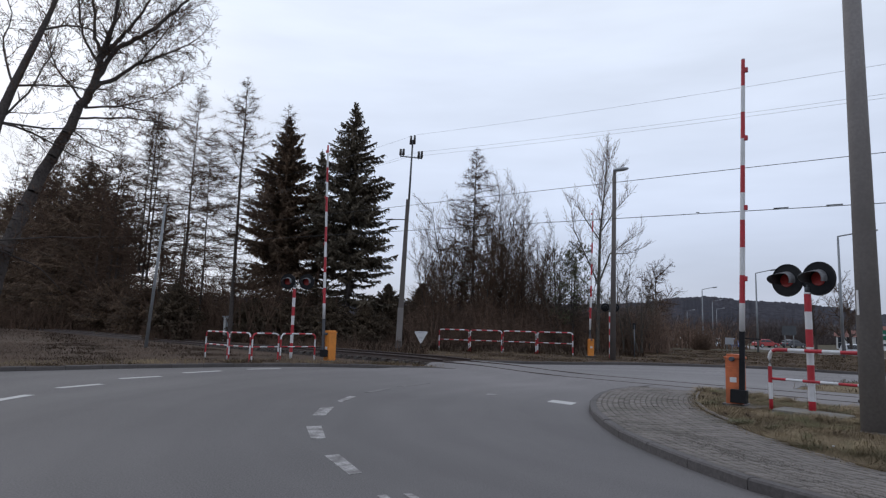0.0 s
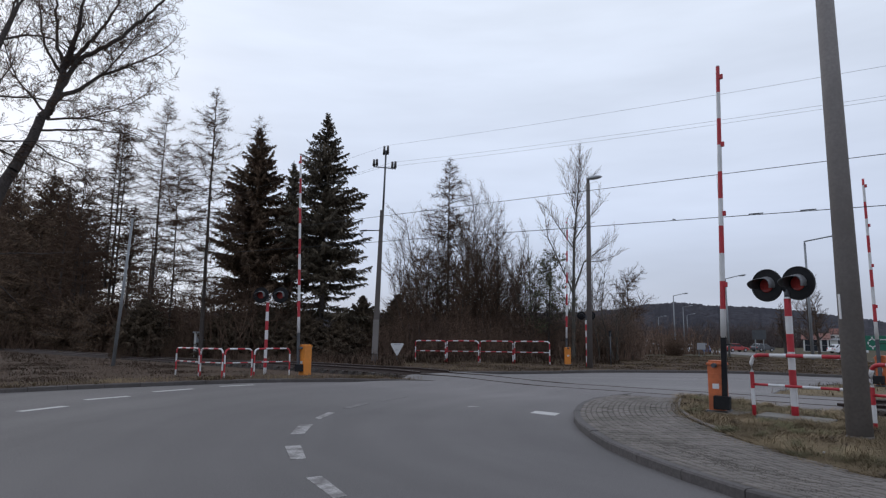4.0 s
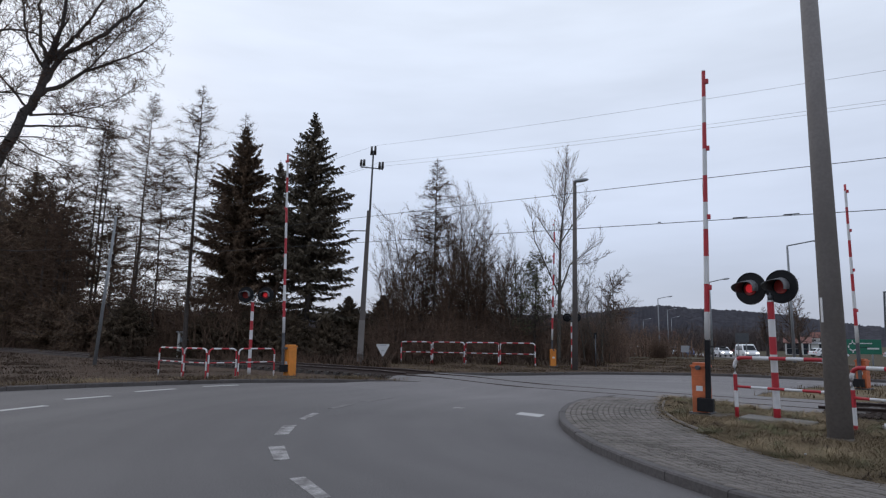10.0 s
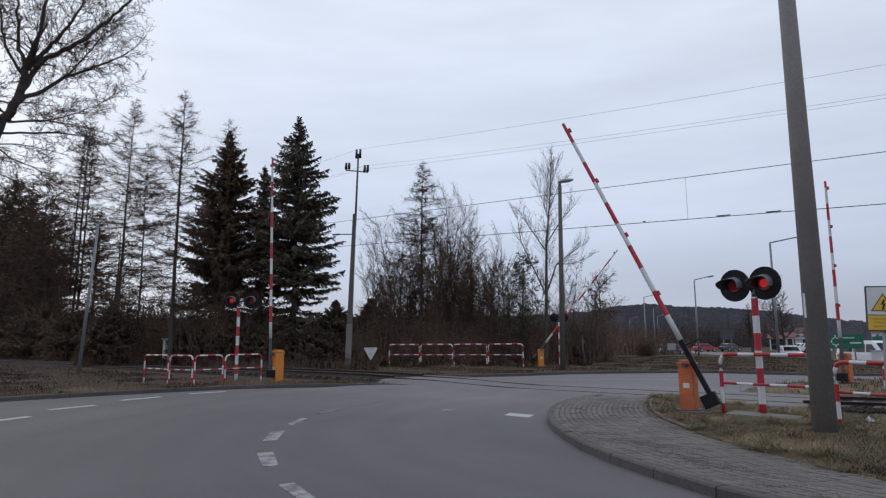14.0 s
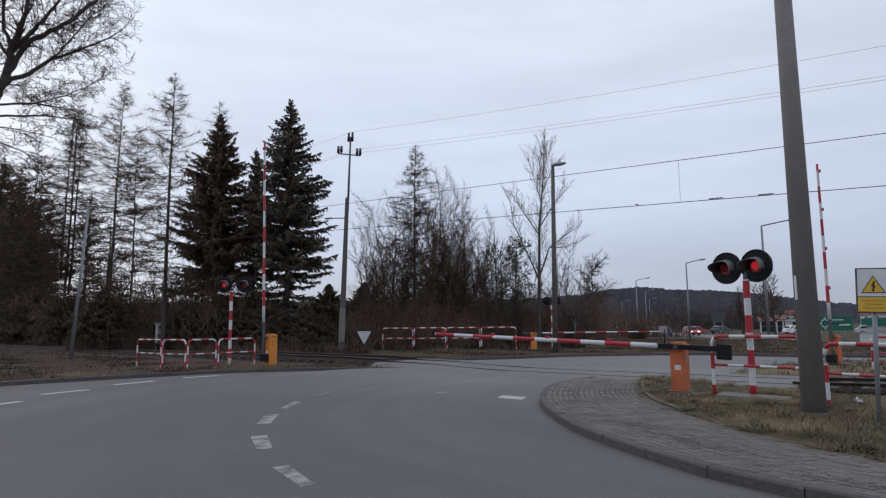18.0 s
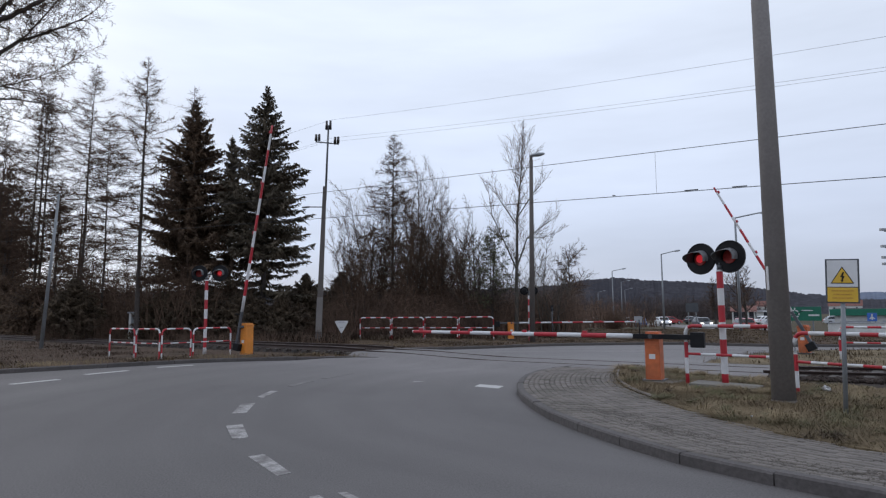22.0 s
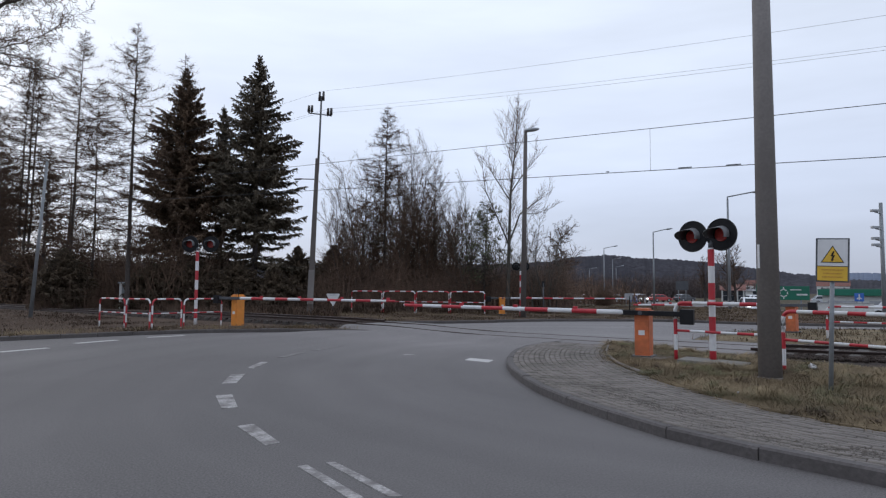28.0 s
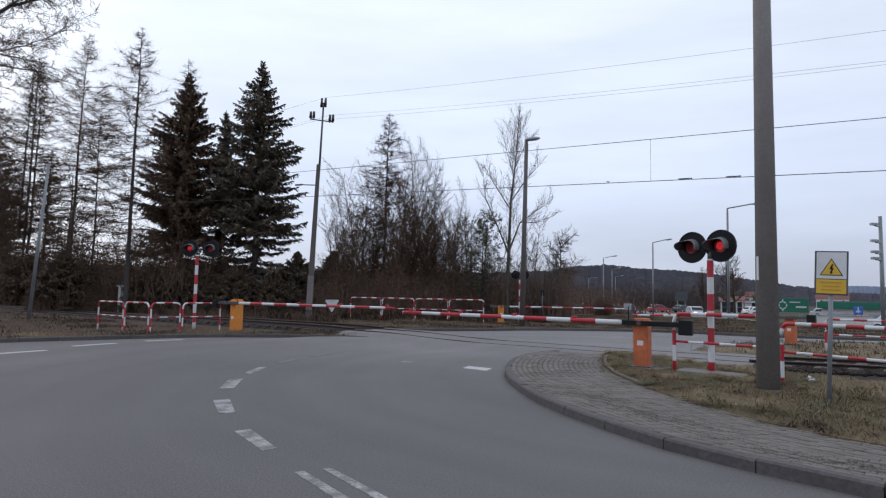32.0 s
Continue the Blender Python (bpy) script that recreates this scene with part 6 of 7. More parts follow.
def turf(name, poly, box4, n, seed, label, hmin, hmax, material, w=0.008, per=6, clump=0.09, z=V, keep=None, mat_down=1.0):
    rng = np.random.RandomState(seed)
    x, y = rng.uniform(box4[0], box4[2], n), rng.uniform(box4[1], box4[3], n)
    ok = inside(poly, x, y)
    if keep is not None:
        ok &= keep(x, y, rng)
    ok &= ~on_slab(x, y)
    x, y = x[ok], y[ok]
    m = len(x)
    cx = np.repeat(x, per) + rng.normal(0, clump, m * per)
    cy = np.repeat(y, per) + rng.normal(0, clump, m * per)
    h = np.repeat(rng.uniform(hmin, hmax, m), per) * rng.uniform(0.5, 1.2, m * per)
    a = 3.6 + 1.3 * np.sin(cx * 1.1 + 0.7 * cy) + 0.9 * np.sin(cy * 1.9 - cx) + rng.normal(0, 0.9, m * per)
    lean = rng.uniform(0.3, 1.3, m * per) * mat_down
    dx, dy = np.cos(a), np.sin(a)
    ww = w * rng.uniform(0.6, 1.4, m * per)
    base = np.stack([cx, cy, np.full(m * per, z - 0.01)], -1)
    off = np.stack([-dy * ww, dx * ww, 0 * ww], -1)
    mid = base + np.stack([dx * lean * h * 0.35, dy * lean * h * 0.35, h * 0.65], -1)
    tip = base + np.stack([dx * lean * h, dy * lean * h, h * np.maximum(0.25, 1.05 - 0.35 * lean)], -1)
    vs = np.stack([base - off, base + off, mid + off * 0.7, mid - off * 0.7, tip], 1)
    k = 5 * np.arange(m * per)[:, None]
    tri = np.concatenate([k + [0, 1, 2], k + [0, 2, 3], k + [3, 2, 4]])
    return tagged(raw(name, vs.reshape(-1, 3), tri, material), label, "grass", kind="stuff")


turf("grass", VERGE_NEAR, (4.6, 1.5, 15, 17), 14000, 1, "dry matted winter grass on the near verge", 0.035, 0.095, M_BLADE, 0.003, 22, 0.13, keep=lambda x, y, r: (x + y < 30), mat_down=3.4)
turf("grass", VERGE_NEAR, (4.6, 1.5, 15, 17), 5200, 7, "longer tufts of bleached grass on the near verge", 0.05, 0.13, M_BLADE_S, 0.003, 24, 0.10, keep=lambda x, y, r: (x + y < 26) & (np.sin(x * 2.3 + np.sin(y * 1.7) * 1.5) + np.sin(y * 2.9 + x) + r.normal(0, 0.5, len(x)) > 0.7), mat_down=2.6)
turf("grass", VERGE_LEFT, (-24, 13, -2, 34), 9000, 2, "dry brown winter grass beside the railway", 0.06, 0.19, M_BLADE_R, 0.0065, 11, 0.14, mat_down=1.6, keep=lambda x, y, r: (x * TN[0] + y * TN[1] < 13.9) & (np.sin(x * 0.9 + 1.1 * np.sin(y * 0.7)) + np.sin(y * 1.3 - x * 0.5) + r.normal(0, 0.5, len(x)) > -0.25))
turf("grass", VERGE_LEFT, (-18, 11, 0, 24), 5200, 9, "bleached grass along the kerb", 0.06, 0.2, M_BLADE, 0.006, 10, 0.12, mat_down=1.6, keep=lambda x, y, r: (np.min(np.hypot(x[:, None] - k_left[None, :, 0], y[:, None] - k_left[None, :, 1]), axis=1) < 1.5 + r.normal(0, 0.4, len(x))))
turf("grass", VERGE_LEFT, (-60, 20, -14, 90), 9000, 8, "sparse brown grass along the railway", 0.05, 0.16, M_BLADE_B, 0.014, 6, 0.2, mat_down=1.4, keep=lambda x, y, r: x * TN[0] + y * TN[1] < 13.8)
turf("grass", VERGE_FAR, (-3, 18, 46, 56), 26000, 3, "short green and brown grass on the far verge", 0.04, 0.12, M_BLADE_T, 0.012, 6, 0.16)
turf("grass", VERGE_FAR, (-30, 27, 12, 60), 7000, 4, "brown dead weeds along the railway", 0.2, 0.6, M_BLADE_B, 0.016, 5, 0.16, keep=lambda x, y, r: (x * TN[0] + y * TN[1] > 19.5) & ((y > 36.5) | (x < -1.0)))
turf("grass", VERGE_BACK, (8, -5, 45, 24), 6000, 5, "dry winter grass behind the rails", 0.06, 0.2, M_BLADE_T, 0.009, 8, 0.12)
turf("grass", VERGE_LEFT, (-40, 12, -9, 60), 2600, 6, "brown dead weeds on the roadside verge", 0.1, 0.24, M_BLADE_B, 0.013, 5, 0.16, keep=lambda x, y, r: (x * TN[0] + y * TN[1] > 9) & (x * TN[0] + y * TN[1] < 13.4) & (x < -9.5))

def tussocks(poly, box4, n, seed, label, length, material, blades=70, w=0.0032, keep=None):
    """Flattened tufts: long blades fan out from each foot and lie over."""
    rng = np.random.RandomState(seed)
    x, y = rng.uniform(box4[0], box4[2], n), rng.uniform(box4[1], box4[3], n)
    ok = inside(poly, x, y)
    if keep is not None:
        ok &= keep(x, y)
    ok &= ~on_slab(x, y)
    x, y = x[ok], y[ok]
    m = len(x) * blades
    size = np.repeat(rng.uniform(0.6, 1.35, len(x)), blades)
    comb = np.repeat(rng.uniform(0, math.tau, len(x)), blades)
    a = comb + rng.normal(0, 0.95, m)
    L = length * size * rng.uniform(0.45, 1.15, m)
    foot = np.stack([np.repeat(x, blades) + rng.normal(0, 0.05, m) * size, np.repeat(y, blades) + rng.normal(0, 0.05, m) * size, np.full(m, V - 0.01)], -1)
    out = np.stack([np.cos(a), np.sin(a), 0 * a], -1)
    off = np.stack([-np.sin(a), np.cos(a), 0 * a], -1) * (w * rng.uniform(0.6, 1.4, m))[:, None]
    up = rng.uniform(0.25, 0.75, m) * L
    vs = []
    for u, g in ((0.0, 1.0), (0.35, 0.9), (0.7, 0.65)):
        c = foot + out * (L * u)[:, None] + np.array([0, 0, 1.0]) * (up * (2.4 * u - 2.2 * u * u))[:, None]
        vs += [c - off * g, c + off * g]
    vs.append(foot + out * L[:, None] + np.array([0, 0, 1.0]) * (0.03 + up * rng.uniform(0.0, 0.3, m))[:, None])
    k = 7 * np.arange(m)[:, None]
    tri = np.concatenate([k + f for f in ([0, 1, 3], [0, 3, 2], [2, 3, 5], [2, 5, 4], [4, 5, 6])])
    return tagged(raw("grass", np.stack(vs, 1).reshape(-1, 3), tri, material), label, "grass", kind="stuff")


patchy = lambda x, y: np.sin(x * 1.9 + 1.3 * np.sin(y * 1.3)) + np.sin(y * 2.3 - x * 0.8)
tussocks(VERGE_NEAR, (4.6, 1.5, 12, 16), 900, 31, "flattened clumps of straw-coloured grass on the verge", 0.32, M_BLADE_S, blades=130, keep=lambda x, y: patchy(x, y) > 0.3)
tussocks(VERGE_NEAR, (4.6, 1.5, 12, 16), 1000, 32, "olive clumps of winter grass on the verge", 0.19, M_BLADE_O, keep=lambda x, y: patchy(x + 1.7, y) < 0.5)
tussocks(VERGE_NEAR, (4.6, 1.5, 12, 16), 500, 33, "brown dead clumps of grass on the verge", 0.17, M_BLADE_B, keep=lambda x, y: patchy(x, y + 2.0) > 0.4)


def crumbs(n, seed, cx, cy, along, wide, label):
    """Soil and leaf crumbs lying in a drift on the pavers."""
    rng = np.random.RandomState(seed)
    u, v = rng.normal(0, along, n), rng.normal(0, wide, n)
    a = 2.15
    x, y = cx + u * math.cos(a) - v * math.sin(a), cy + u * math.sin(a) + v * math.cos(a)
    r = rng.uniform(0.004, 0.012, n)
    shape = np.array([(1, 0, 0), (-0.5, 0.87, 0), (-0.5, -0.87, 0), (0, 0, 0.45)])
    vs = shape[None] * r[:, None, None] * rng.uniform(0.6, 1.5, (n, 4, 3)) + np.stack([x, y, np.full(n, V + 0.005)], -1)[:, None]
    f = np.array([(0, 1, 3), (1, 2, 3), (2, 0, 3)])
    return tagged(raw("soil_crumbs", vs.reshape(-1, 3), (f[None] + 4 * np.arange(n)[:, None, None]).reshape(-1, 3), M_JOINT), label, "dirt", kind="stuff")


for k, (x, y, al, wd, n) in enumerate(((3.48, 8.78, 0.25, 0.06, 260), (3.46, 8.14, 0.3, 0.07, 420), (3.58, 7.40, 0.3, 0.06, 300), (3.81, 6.90, 0.35, 0.07, 380), (3.99, 11.77, 0.4, 0.1, 200), (4.00, 5.44, 0.2, 0.05, 260), (4.32, 5.08, 0.16, 0.06, 360), (3.78, 6.08, 0.3, 0.08, 260))):
    crumbs(n, 30 + k, x, y, al * 1.2, wd * 2.0, "dark soil and leaf crumbs on the pavers")


def litter(x, y, size, seed, label):
    rng = random.Random(seed)
    bm = bmesh.new()
    bmesh.ops.create_icosphere(bm, subdivisions=2, radius=size)
    for v in bm.verts:
        v.co = Vector((v.co.x * 1.3, v.co.y * 0.9, v.co.z * 0.55)) * rng.uniform(0.65, 1.2)
    ob = tagged(part("paper_scrap", bm, M_WHITE), label, "litter", "scraps of litter")
    ob.matrix_basis = pose(x, y, V + 0.06, 10, 20, 40 * seed)


litter(8.05, 10.4, 0.09, 1, "crumpled white paper scrap lying on bare soil")
litter(5.0, 7.86, 0.016, 2, "tiny white paper scrap caught in grass")

# ---- far side: hills, houses, signs, traffic ----
def ridge(name, r0, a0, a1, heights, material, label, rough, seed, depth):
    rng = np.random.RandomState(seed)
    n = 1600
    a = np.radians(np.linspace(a0, a1, n))
    hs = np.interp(np.degrees(a), [q[0] for q in heights], [q[1] for q in heights])
    tops = hs + rng.rand(n) * rough + np.convolve(rng.rand(n + 8), np.ones(9) / 9, "valid") * rough * 1.5
    vv, ff = [], []
    rows = 6
    for j in range(rows + 1):
        u = j / rows
        rr = r0 + depth * u
        zz = -6 + (tops + 6) * (u ** 0.8)
        if 0 < j < rows:
            zz = zz + rng.rand(n) * rough * 0.9
        vv.append(np.stack([np.sin(a) * rr, np.cos(a) * rr, zz], -1))
    vv = np.concatenate(vv)
    i, j = np.meshgrid(np.arange(n - 1), np.arange(rows))
    ff = np.stack([j * n + i, j * n + i + 1, (j + 1) * n + i + 1, (j + 1) * n + i], -1).reshape(-1, 4)
    return tagged(raw(name, vv, ff, material), label, "hill", kind="structure")


ridge("backdrop_hill", 800, -70, 62, [(-70, 30), (-20, 34), (12, 38), (17, 42), (20, 50), (22, 52), (25, 47), (28, 44), (31, 39), (33, 33), (36, 25), (40, 16), (50, 8), (62, 6)], M_HILL, "dark wooded hill on the horizon", 2.0, 9, 160)
ridge("backdrop_hill_far", 1500, 5, 85, [(5, 30), (22, 38), (27, 50), (30, 52), (33, 46), (35, 36), (38, 40), (41, 45), (44, 40), (50, 46), (60, 40), (85, 30)], M_HILL_B, "distant hill range, pale blue from haze put into its colour", 2.0, 10, 260)


def house(x, y, w, d, h, roof_h, yaw, label, roof=M_ROOF, floors=2, cols=3):
    z = float(ground_z(x, y))
    root = empty("house", pose(x, y, z, 0, 0, yaw), label, "house", "distant houses")
    bm = bmesh.new()
    box(bm, (0, 0, h / 2), (w, d, h))
    part("wall", bm, M_PLASTER, root)
    bm = bmesh.new()
    o = 0.35
    v = [bm.verts.new(p) for p in ((-w / 2 - o, -d / 2 - o, h), (w / 2 + o, -d / 2 - o, h), (w / 2 + o, d / 2 + o, h), (-w / 2 - o, d / 2 + o, h), (-w / 2 - o, 0, h + roof_h), (w / 2 + o, 0, h + roof_h))]
    for f in ((0, 1, 5, 4), (2, 3, 4, 5), (0, 4, 3), (1, 2, 5), (3, 2, 1, 0)):
        bm.faces.new([v[k] for k in f])
    bmesh.ops.recalc_face_normals(bm, faces=bm.faces)
    part("roof", bm, roof, root)
    for f in range(floors):
        for c in range(cols):
            xx = (c + 0.5) / cols * w - w / 2
            zz = (f + 0.55) / floors * h
            bm = bmesh.new()
            box(bm, (xx, -d / 2 - 0.02, zz), (1.1, 0.08, 1.3), 0.02)
            win = part("window", bm, M_WHITE, root)
            bm = bmesh.new()
            box(bm, (xx, -d / 2 - 0.06, zz), (0.9, 0.04, 1.1))
            part("pane", bm, M_GLASS, win)
    return root


for x, y, w, d, h, rh, yaw, rf, lb in ((196, 318, 11, 9, 5.6, 3.0, -32, M_ROOFG, "distant white house with a grey roof"), (150, 366, 13, 9, 5.2, 3.4, -25, M_ROOF, "distant white house with a red roof"), (236, 350, 12, 9, 5.6, 3.4, -35, M_ROOF, "distant white house with a red roof"), (128, 420, 14, 9, 5.4, 3.2, -20, M_ROOFG, "distant white house with a grey roof"), (270, 330, 16, 10, 5.4, 3.4, -40, M_ROOF, "distant white house with a red roof"), (80.0, 126.8, 4.4, 6, 2.3, 1.3, -33, M_ROOF, "white house with an orange roof past the road"), (88.5, 131.8, 7, 6, 2.2, 0.5, -35, M_ROOFG, "low white house with dark windows past the road")):
    house(x, y, w, d, h, rh, yaw, lb, rf)


def shop():
    root = empty("market_building", pose(46.6, 43.4, ground_z(46.6, 43.4) - 0.8, 0, 0, -47), "low white market building with green roof edge", "building")
    bm = bmesh.new()
    box(bm, (0, 3, 1.3), (19, 6, 2.6), 0.02)
    part("wall", bm, M_PLASTER, root)
    bm = bmesh.new()
    box(bm, (0, 2.9, 2.85), (19.6, 6.6, 0.55), 0.03)
    part("roof_edge", bm, M_GREEN, root, "green roof fascia")
    bm = bmesh.new()
    box(bm, (0, 3.0, 3.16), (19.2, 6.2, 0.08))
    part("roof", bm, M_ROOFG, root)
    for k in range(6):
        bm = bmesh.new()
        box(bm, (-8 + 3.0 * k, -0.02, 1.2), (2.2, 0.08, 1.9), 0.02)
        w = part("roller_shutter", bm, M_SIGNBK, root)
        for j in range(5):
            bm = bmesh.new()
            box(bm, (-8 + 3.0 * k, -0.07, 0.5 + 0.35 * j), (2.1, 0.03, 0.03))
            part("shutter_rib", bm, M_GREYP, w)


shop()


def panel_sign(x, y, w, h, z0, yaw, face, label, marks=(), legs=True):
    g = float(ground_z(x, y))
    root = empty("direction_sign", pose(x, y, g, 0, 0, yaw), label, "road sign", "direction signs")
    bm = bmesh.new()
    box(bm, (0, 0, z0 + h / 2), (w, 0.05, h), 0.015)
    part("panel", bm, face, root)
    if legs:
        for xx in (-w * 0.3, w * 0.3):
            bm = bmesh.new()
            cyl(bm, (xx, 0.08, 0), (xx, 0.08, z0 + h * 0.9), 0.05, sides=10)
            part("post", bm, M_GREYP, root)
    for cx, cz, ww, hh, rot in marks:
        bm = bmesh.new()
        box(bm, (0, 0, 0), (ww, 0.012, hh), 0.003, pose(cx, -0.034, z0 + cz, 0, rot, 0))
        part("marking_bar", bm, M_WHITE, root, "plain white bar")
    return root


def low_wall():
    x, y = 32.1, 38.3
    g = float(ground_z(x, y))
    root = empty("low_wall", pose(x, y, g, 0, 0, -40), "low whitewashed wall in front of the market building", "wall")
    bm = bmesh.new()
    box(bm, (0, 0, (0.78 - g) / 2), (3.3, 0.2, 0.78 - g), 0.02)
    part("panel", bm, M_PLASTER, root)
    bm = bmesh.new()
    box(bm, (0, 0, 0.81 - g), (3.4, 0.28, 0.06), 0.015)
    part("coping", bm, M_SIGNBK, root)


low_wall()
ring_marks = [(-0.25 + 0.22 * math.cos(radians(a)), 0.45 + 0.22 * math.sin(radians(a)), 0.16, 0.07, 90 - a) for a in (0, 60, 120, 180, 240, 300)]
panel_sign(27.9, 38.1, 2.45, 0.9, 0.98 - float(ground_z(27.9, 38.1)), -37, M_GREEN, "green direction sign with a roundabout diagram", ring_marks + [(-0.25, 0.76, 0.07, 0.16, 0), (-0.25, 0.15, 0.07, 0.16, 0), (0.45, 0.66, 0.62, 0.06, 0), (0.8, 0.35, 0.6, 0.10, 0), (-0.85, 0.3, 0.4, 0.07, 0)])
panel_sign(27.0, 39.3, 0.9, 0.6, 1.9, -35, M_GREEN, "small green direction sign", [(0, 0.3, 0.6, 0.10, 0)])
panel_sign(34.46, 39.73, 0.56, 0.56, 0.88 - float(ground_z(34.46, 39.73)), -41, M_BLUE, "square blue road sign with white arrow", [(0, 0.29, 0.08, 0.4, 0), (0.05, 0.24, 0.24, 0.07, 40), (-0.05, 0.24, 0.24, 0.07, -40)])
panel_sign(34.16, 63.34, 1.25, 0.95, 2.2, -28, M_DGREY, "grey back of a square road sign")
panel_sign(34.1, 76.7, 0.95, 0.8, 0.95, -24, M_SIGNBK, "pale advertising board by the road", [])


# ---- cars ----
def paint(name, col):
    return mat(name, col, 0.3, 0.0, 0.04, 4, 1.0, None, 0, 0, coat=0.6)


P_WHITE, P_SILVER, P_RED, P_DARK, P_BLUE = paint("white_car_paint", (0.72, 0.73, 0.75)), paint("silver_car_paint", (0.42, 0.44, 0.46)), paint("red_car_paint", (0.36, 0.02, 0.02)), paint("dark_car_paint", (0.03, 0.032, 0.04)), paint("blue_car_paint", (0.04, 0.1, 0.3))


def car(pose_m, body_mat, label, van=False, lights=False, group="passing cars"):
    """A car that points along local +x, with its wheels on local z = 0."""
    root = empty("van" if van else "car", pose_m, label, "van" if van else "car", group)
    L, W = (4.9, 1.85) if van else (4.3, 1.74)
    if van:
        lower = [(-2.42, 0.35), (-2.45, 1.05), (1.35, 1.05), (2.3, 0.98), (2.45, 0.75), (2.42, 0.35)]
        upper = [(-2.42, 1.05), (-2.36, 1.86), (-2.2, 1.95), (0.5, 1.95), (0.75, 1.88), (1.5, 1.05)]
        wins = [[(-2.1, 1.15), (-2.05, 1.7), (-1.0, 1.7), (-1.0, 1.15)], [(-0.9, 1.15), (-0.9, 1.7), (0.05, 1.7), (0.05, 1.15)], [(0.15, 1.15), (0.15, 1.7), (0.6, 1.7), (1.12, 1.15)]]
        roof = 1.95
    else:
        lower = [(-2.1, 0.32), (-2.15, 0.8), (-1.95, 0.92), (1.0, 0.9), (1.85, 0.78), (2.12, 0.62), (2.12, 0.32)]
        upper = [(-1.95, 0.9), (-1.45, 1.38), (-1.1, 1.46), (0.05, 1.46), (0.3, 1.4), (1.1, 0.9)]
        wins = [[(-1.62, 0.96), (-1.32, 1.32), (-0.62, 1.36), (-0.62, 0.96)], [(-0.54, 0.96), (-0.54, 1.36), (0.1, 1.36), (0.82, 0.96)]]
        roof = 1.46

    def extrude(outline, w0, w1):
        bm = bmesh.new()
        zlo, zhi = min(p[1] for p in outline), max(p[1] for p in outline)
        k = len(outline)
        wd = [(w0 + (w1 - w0) * (p[1] - zlo) / (zhi - zlo)) / 2 for p in outline]
        a = [bm.verts.new((p[0], -q, p[1])) for p, q in zip(outline, wd)]
        b = [bm.verts.new((p[0], q, p[1])) for p, q in zip(outline, wd)]
        bm.faces.new(a), bm.faces.new(b[::-1])
        for i in range(k):
            bm.faces.new((a[i], b[i], b[(i + 1) % k], a[(i + 1) % k]))
        bmesh.ops.recalc_face_normals(bm, faces=bm.faces)
        bmesh.ops.bevel(bm, geom=list(bm.edges), offset=0.05, segments=2, profile=0.6, affect="EDGES", clamp_overlap=True)
        return bm

    part("body", extrude(lower, W, W * 0.98), body_mat, root)
    part("cabin", extrude(upper, W * 0.96, W * 0.82), body_mat, root)
    zl, zh = upper[0][1], roof
    for o in wins:
        for sgn in (-1, 1):
            bm = bmesh.new()
            wf = lambda z: sgn * ((W * 0.96 + (W * 0.82 - W * 0.96) * (z - zl) / (zh - zl)) / 2 + 0.012)
            vs = [bm.verts.new((x, wf(z), z)) for x, z in o]
            vb = [bm.verts.new((x, wf(z) - sgn * 0.03, z)) for x, z in o]
            bm.faces.new(vs), bm.faces.new(vb[::-1])
            for i in range(len(vs)):
                bm.faces.new((vs[i], vb[i], vb[(i + 1) % len(vs)], vs[(i + 1) % len(vs)]))
            bmesh.ops.recalc_face_normals(bm, faces=bm.faces)
            part("side_window", bm, M_GLASS, root)
    for i0, nm in ((len(upper) - 2, "windscreen"), (0, "rear_window")):
        (x0, z0), (x1, z1) = upper[i0], upper[i0 + 1]
        ox = 0.015 if nm == "windscreen" else -0.015
        bm = bmesh.new()
        q = []
        for u in (0.12, 0.9):
            xx, zz = x0 + (x1 - x0) * u, z0 + (z1 - z0) * u
            hw = (W * 0.96 + (W * 0.82 - W * 0.96) * (zz - zl) / (zh - zl)) / 2 - 0.1
            q += [(xx + ox, -hw, zz + 0.015), (xx + ox, hw, zz + 0.015)]
        vs = [bm.verts.new(p) for p in (q[0], q[1], q[3], q[2])]
        bm.faces.new(vs)
        bmesh.ops.solidify(bm, geom=bm.faces[:], thickness=0.02)
        part(nm, bm, M_GLASS, root)
    for sx in (-1, 1):
        for sy in (-1, 1):
            cx, cy, rr = sx * L * 0.30, sy * (W / 2 - 0.08), 0.33
            bm = bmesh.new()
            cyl(bm, (cx, cy - 0.1, rr), (cx, cy + 0.1, rr), rr, sides=20)
            wh = part("wheel", bm, M_TYRE, root)
            bm = bmesh.new()
            cyl(bm, (cx, cy + sy * 0.09, rr), (cx, cy + sy * 0.112, rr), rr * 0.62, sides=16)
            part("rim", bm, M_RIM, wh)
    fx = lower[-2][0]
    for sy in (-1, 1):
        bm = bmesh.new()
        box(bm, (fx - 0.02, sy * (W / 2 - 0.28), 0.66 if not van else 0.8), (0.12, 0.34, 0.14), 0.03)
        part("headlight", bm, G_HEAD if lights else M_SIGNBK, root)
        bm = bmesh.new()
        box(bm, (lower[1][0] + 0.02, sy * (W / 2 - 0.2), 0.78), (0.1, 0.25, 0.16), 0.03)
        part("tail_light", bm, M_RED, root)
    for xx in (fx + 0.02, lower[1][0] - 0.0):
        bm = bmesh.new()
        box(bm, (xx, 0, 0.45), (0.10, W * 0.9, 0.16), 0.03)
        part("bumper", bm, M_DGREY if van else body_mat, root)
    return root


def on_ground(x, y, yaw):
    return pose(x, y, float(ground_z(x, y)) + 0.05, 0, 0, yaw)


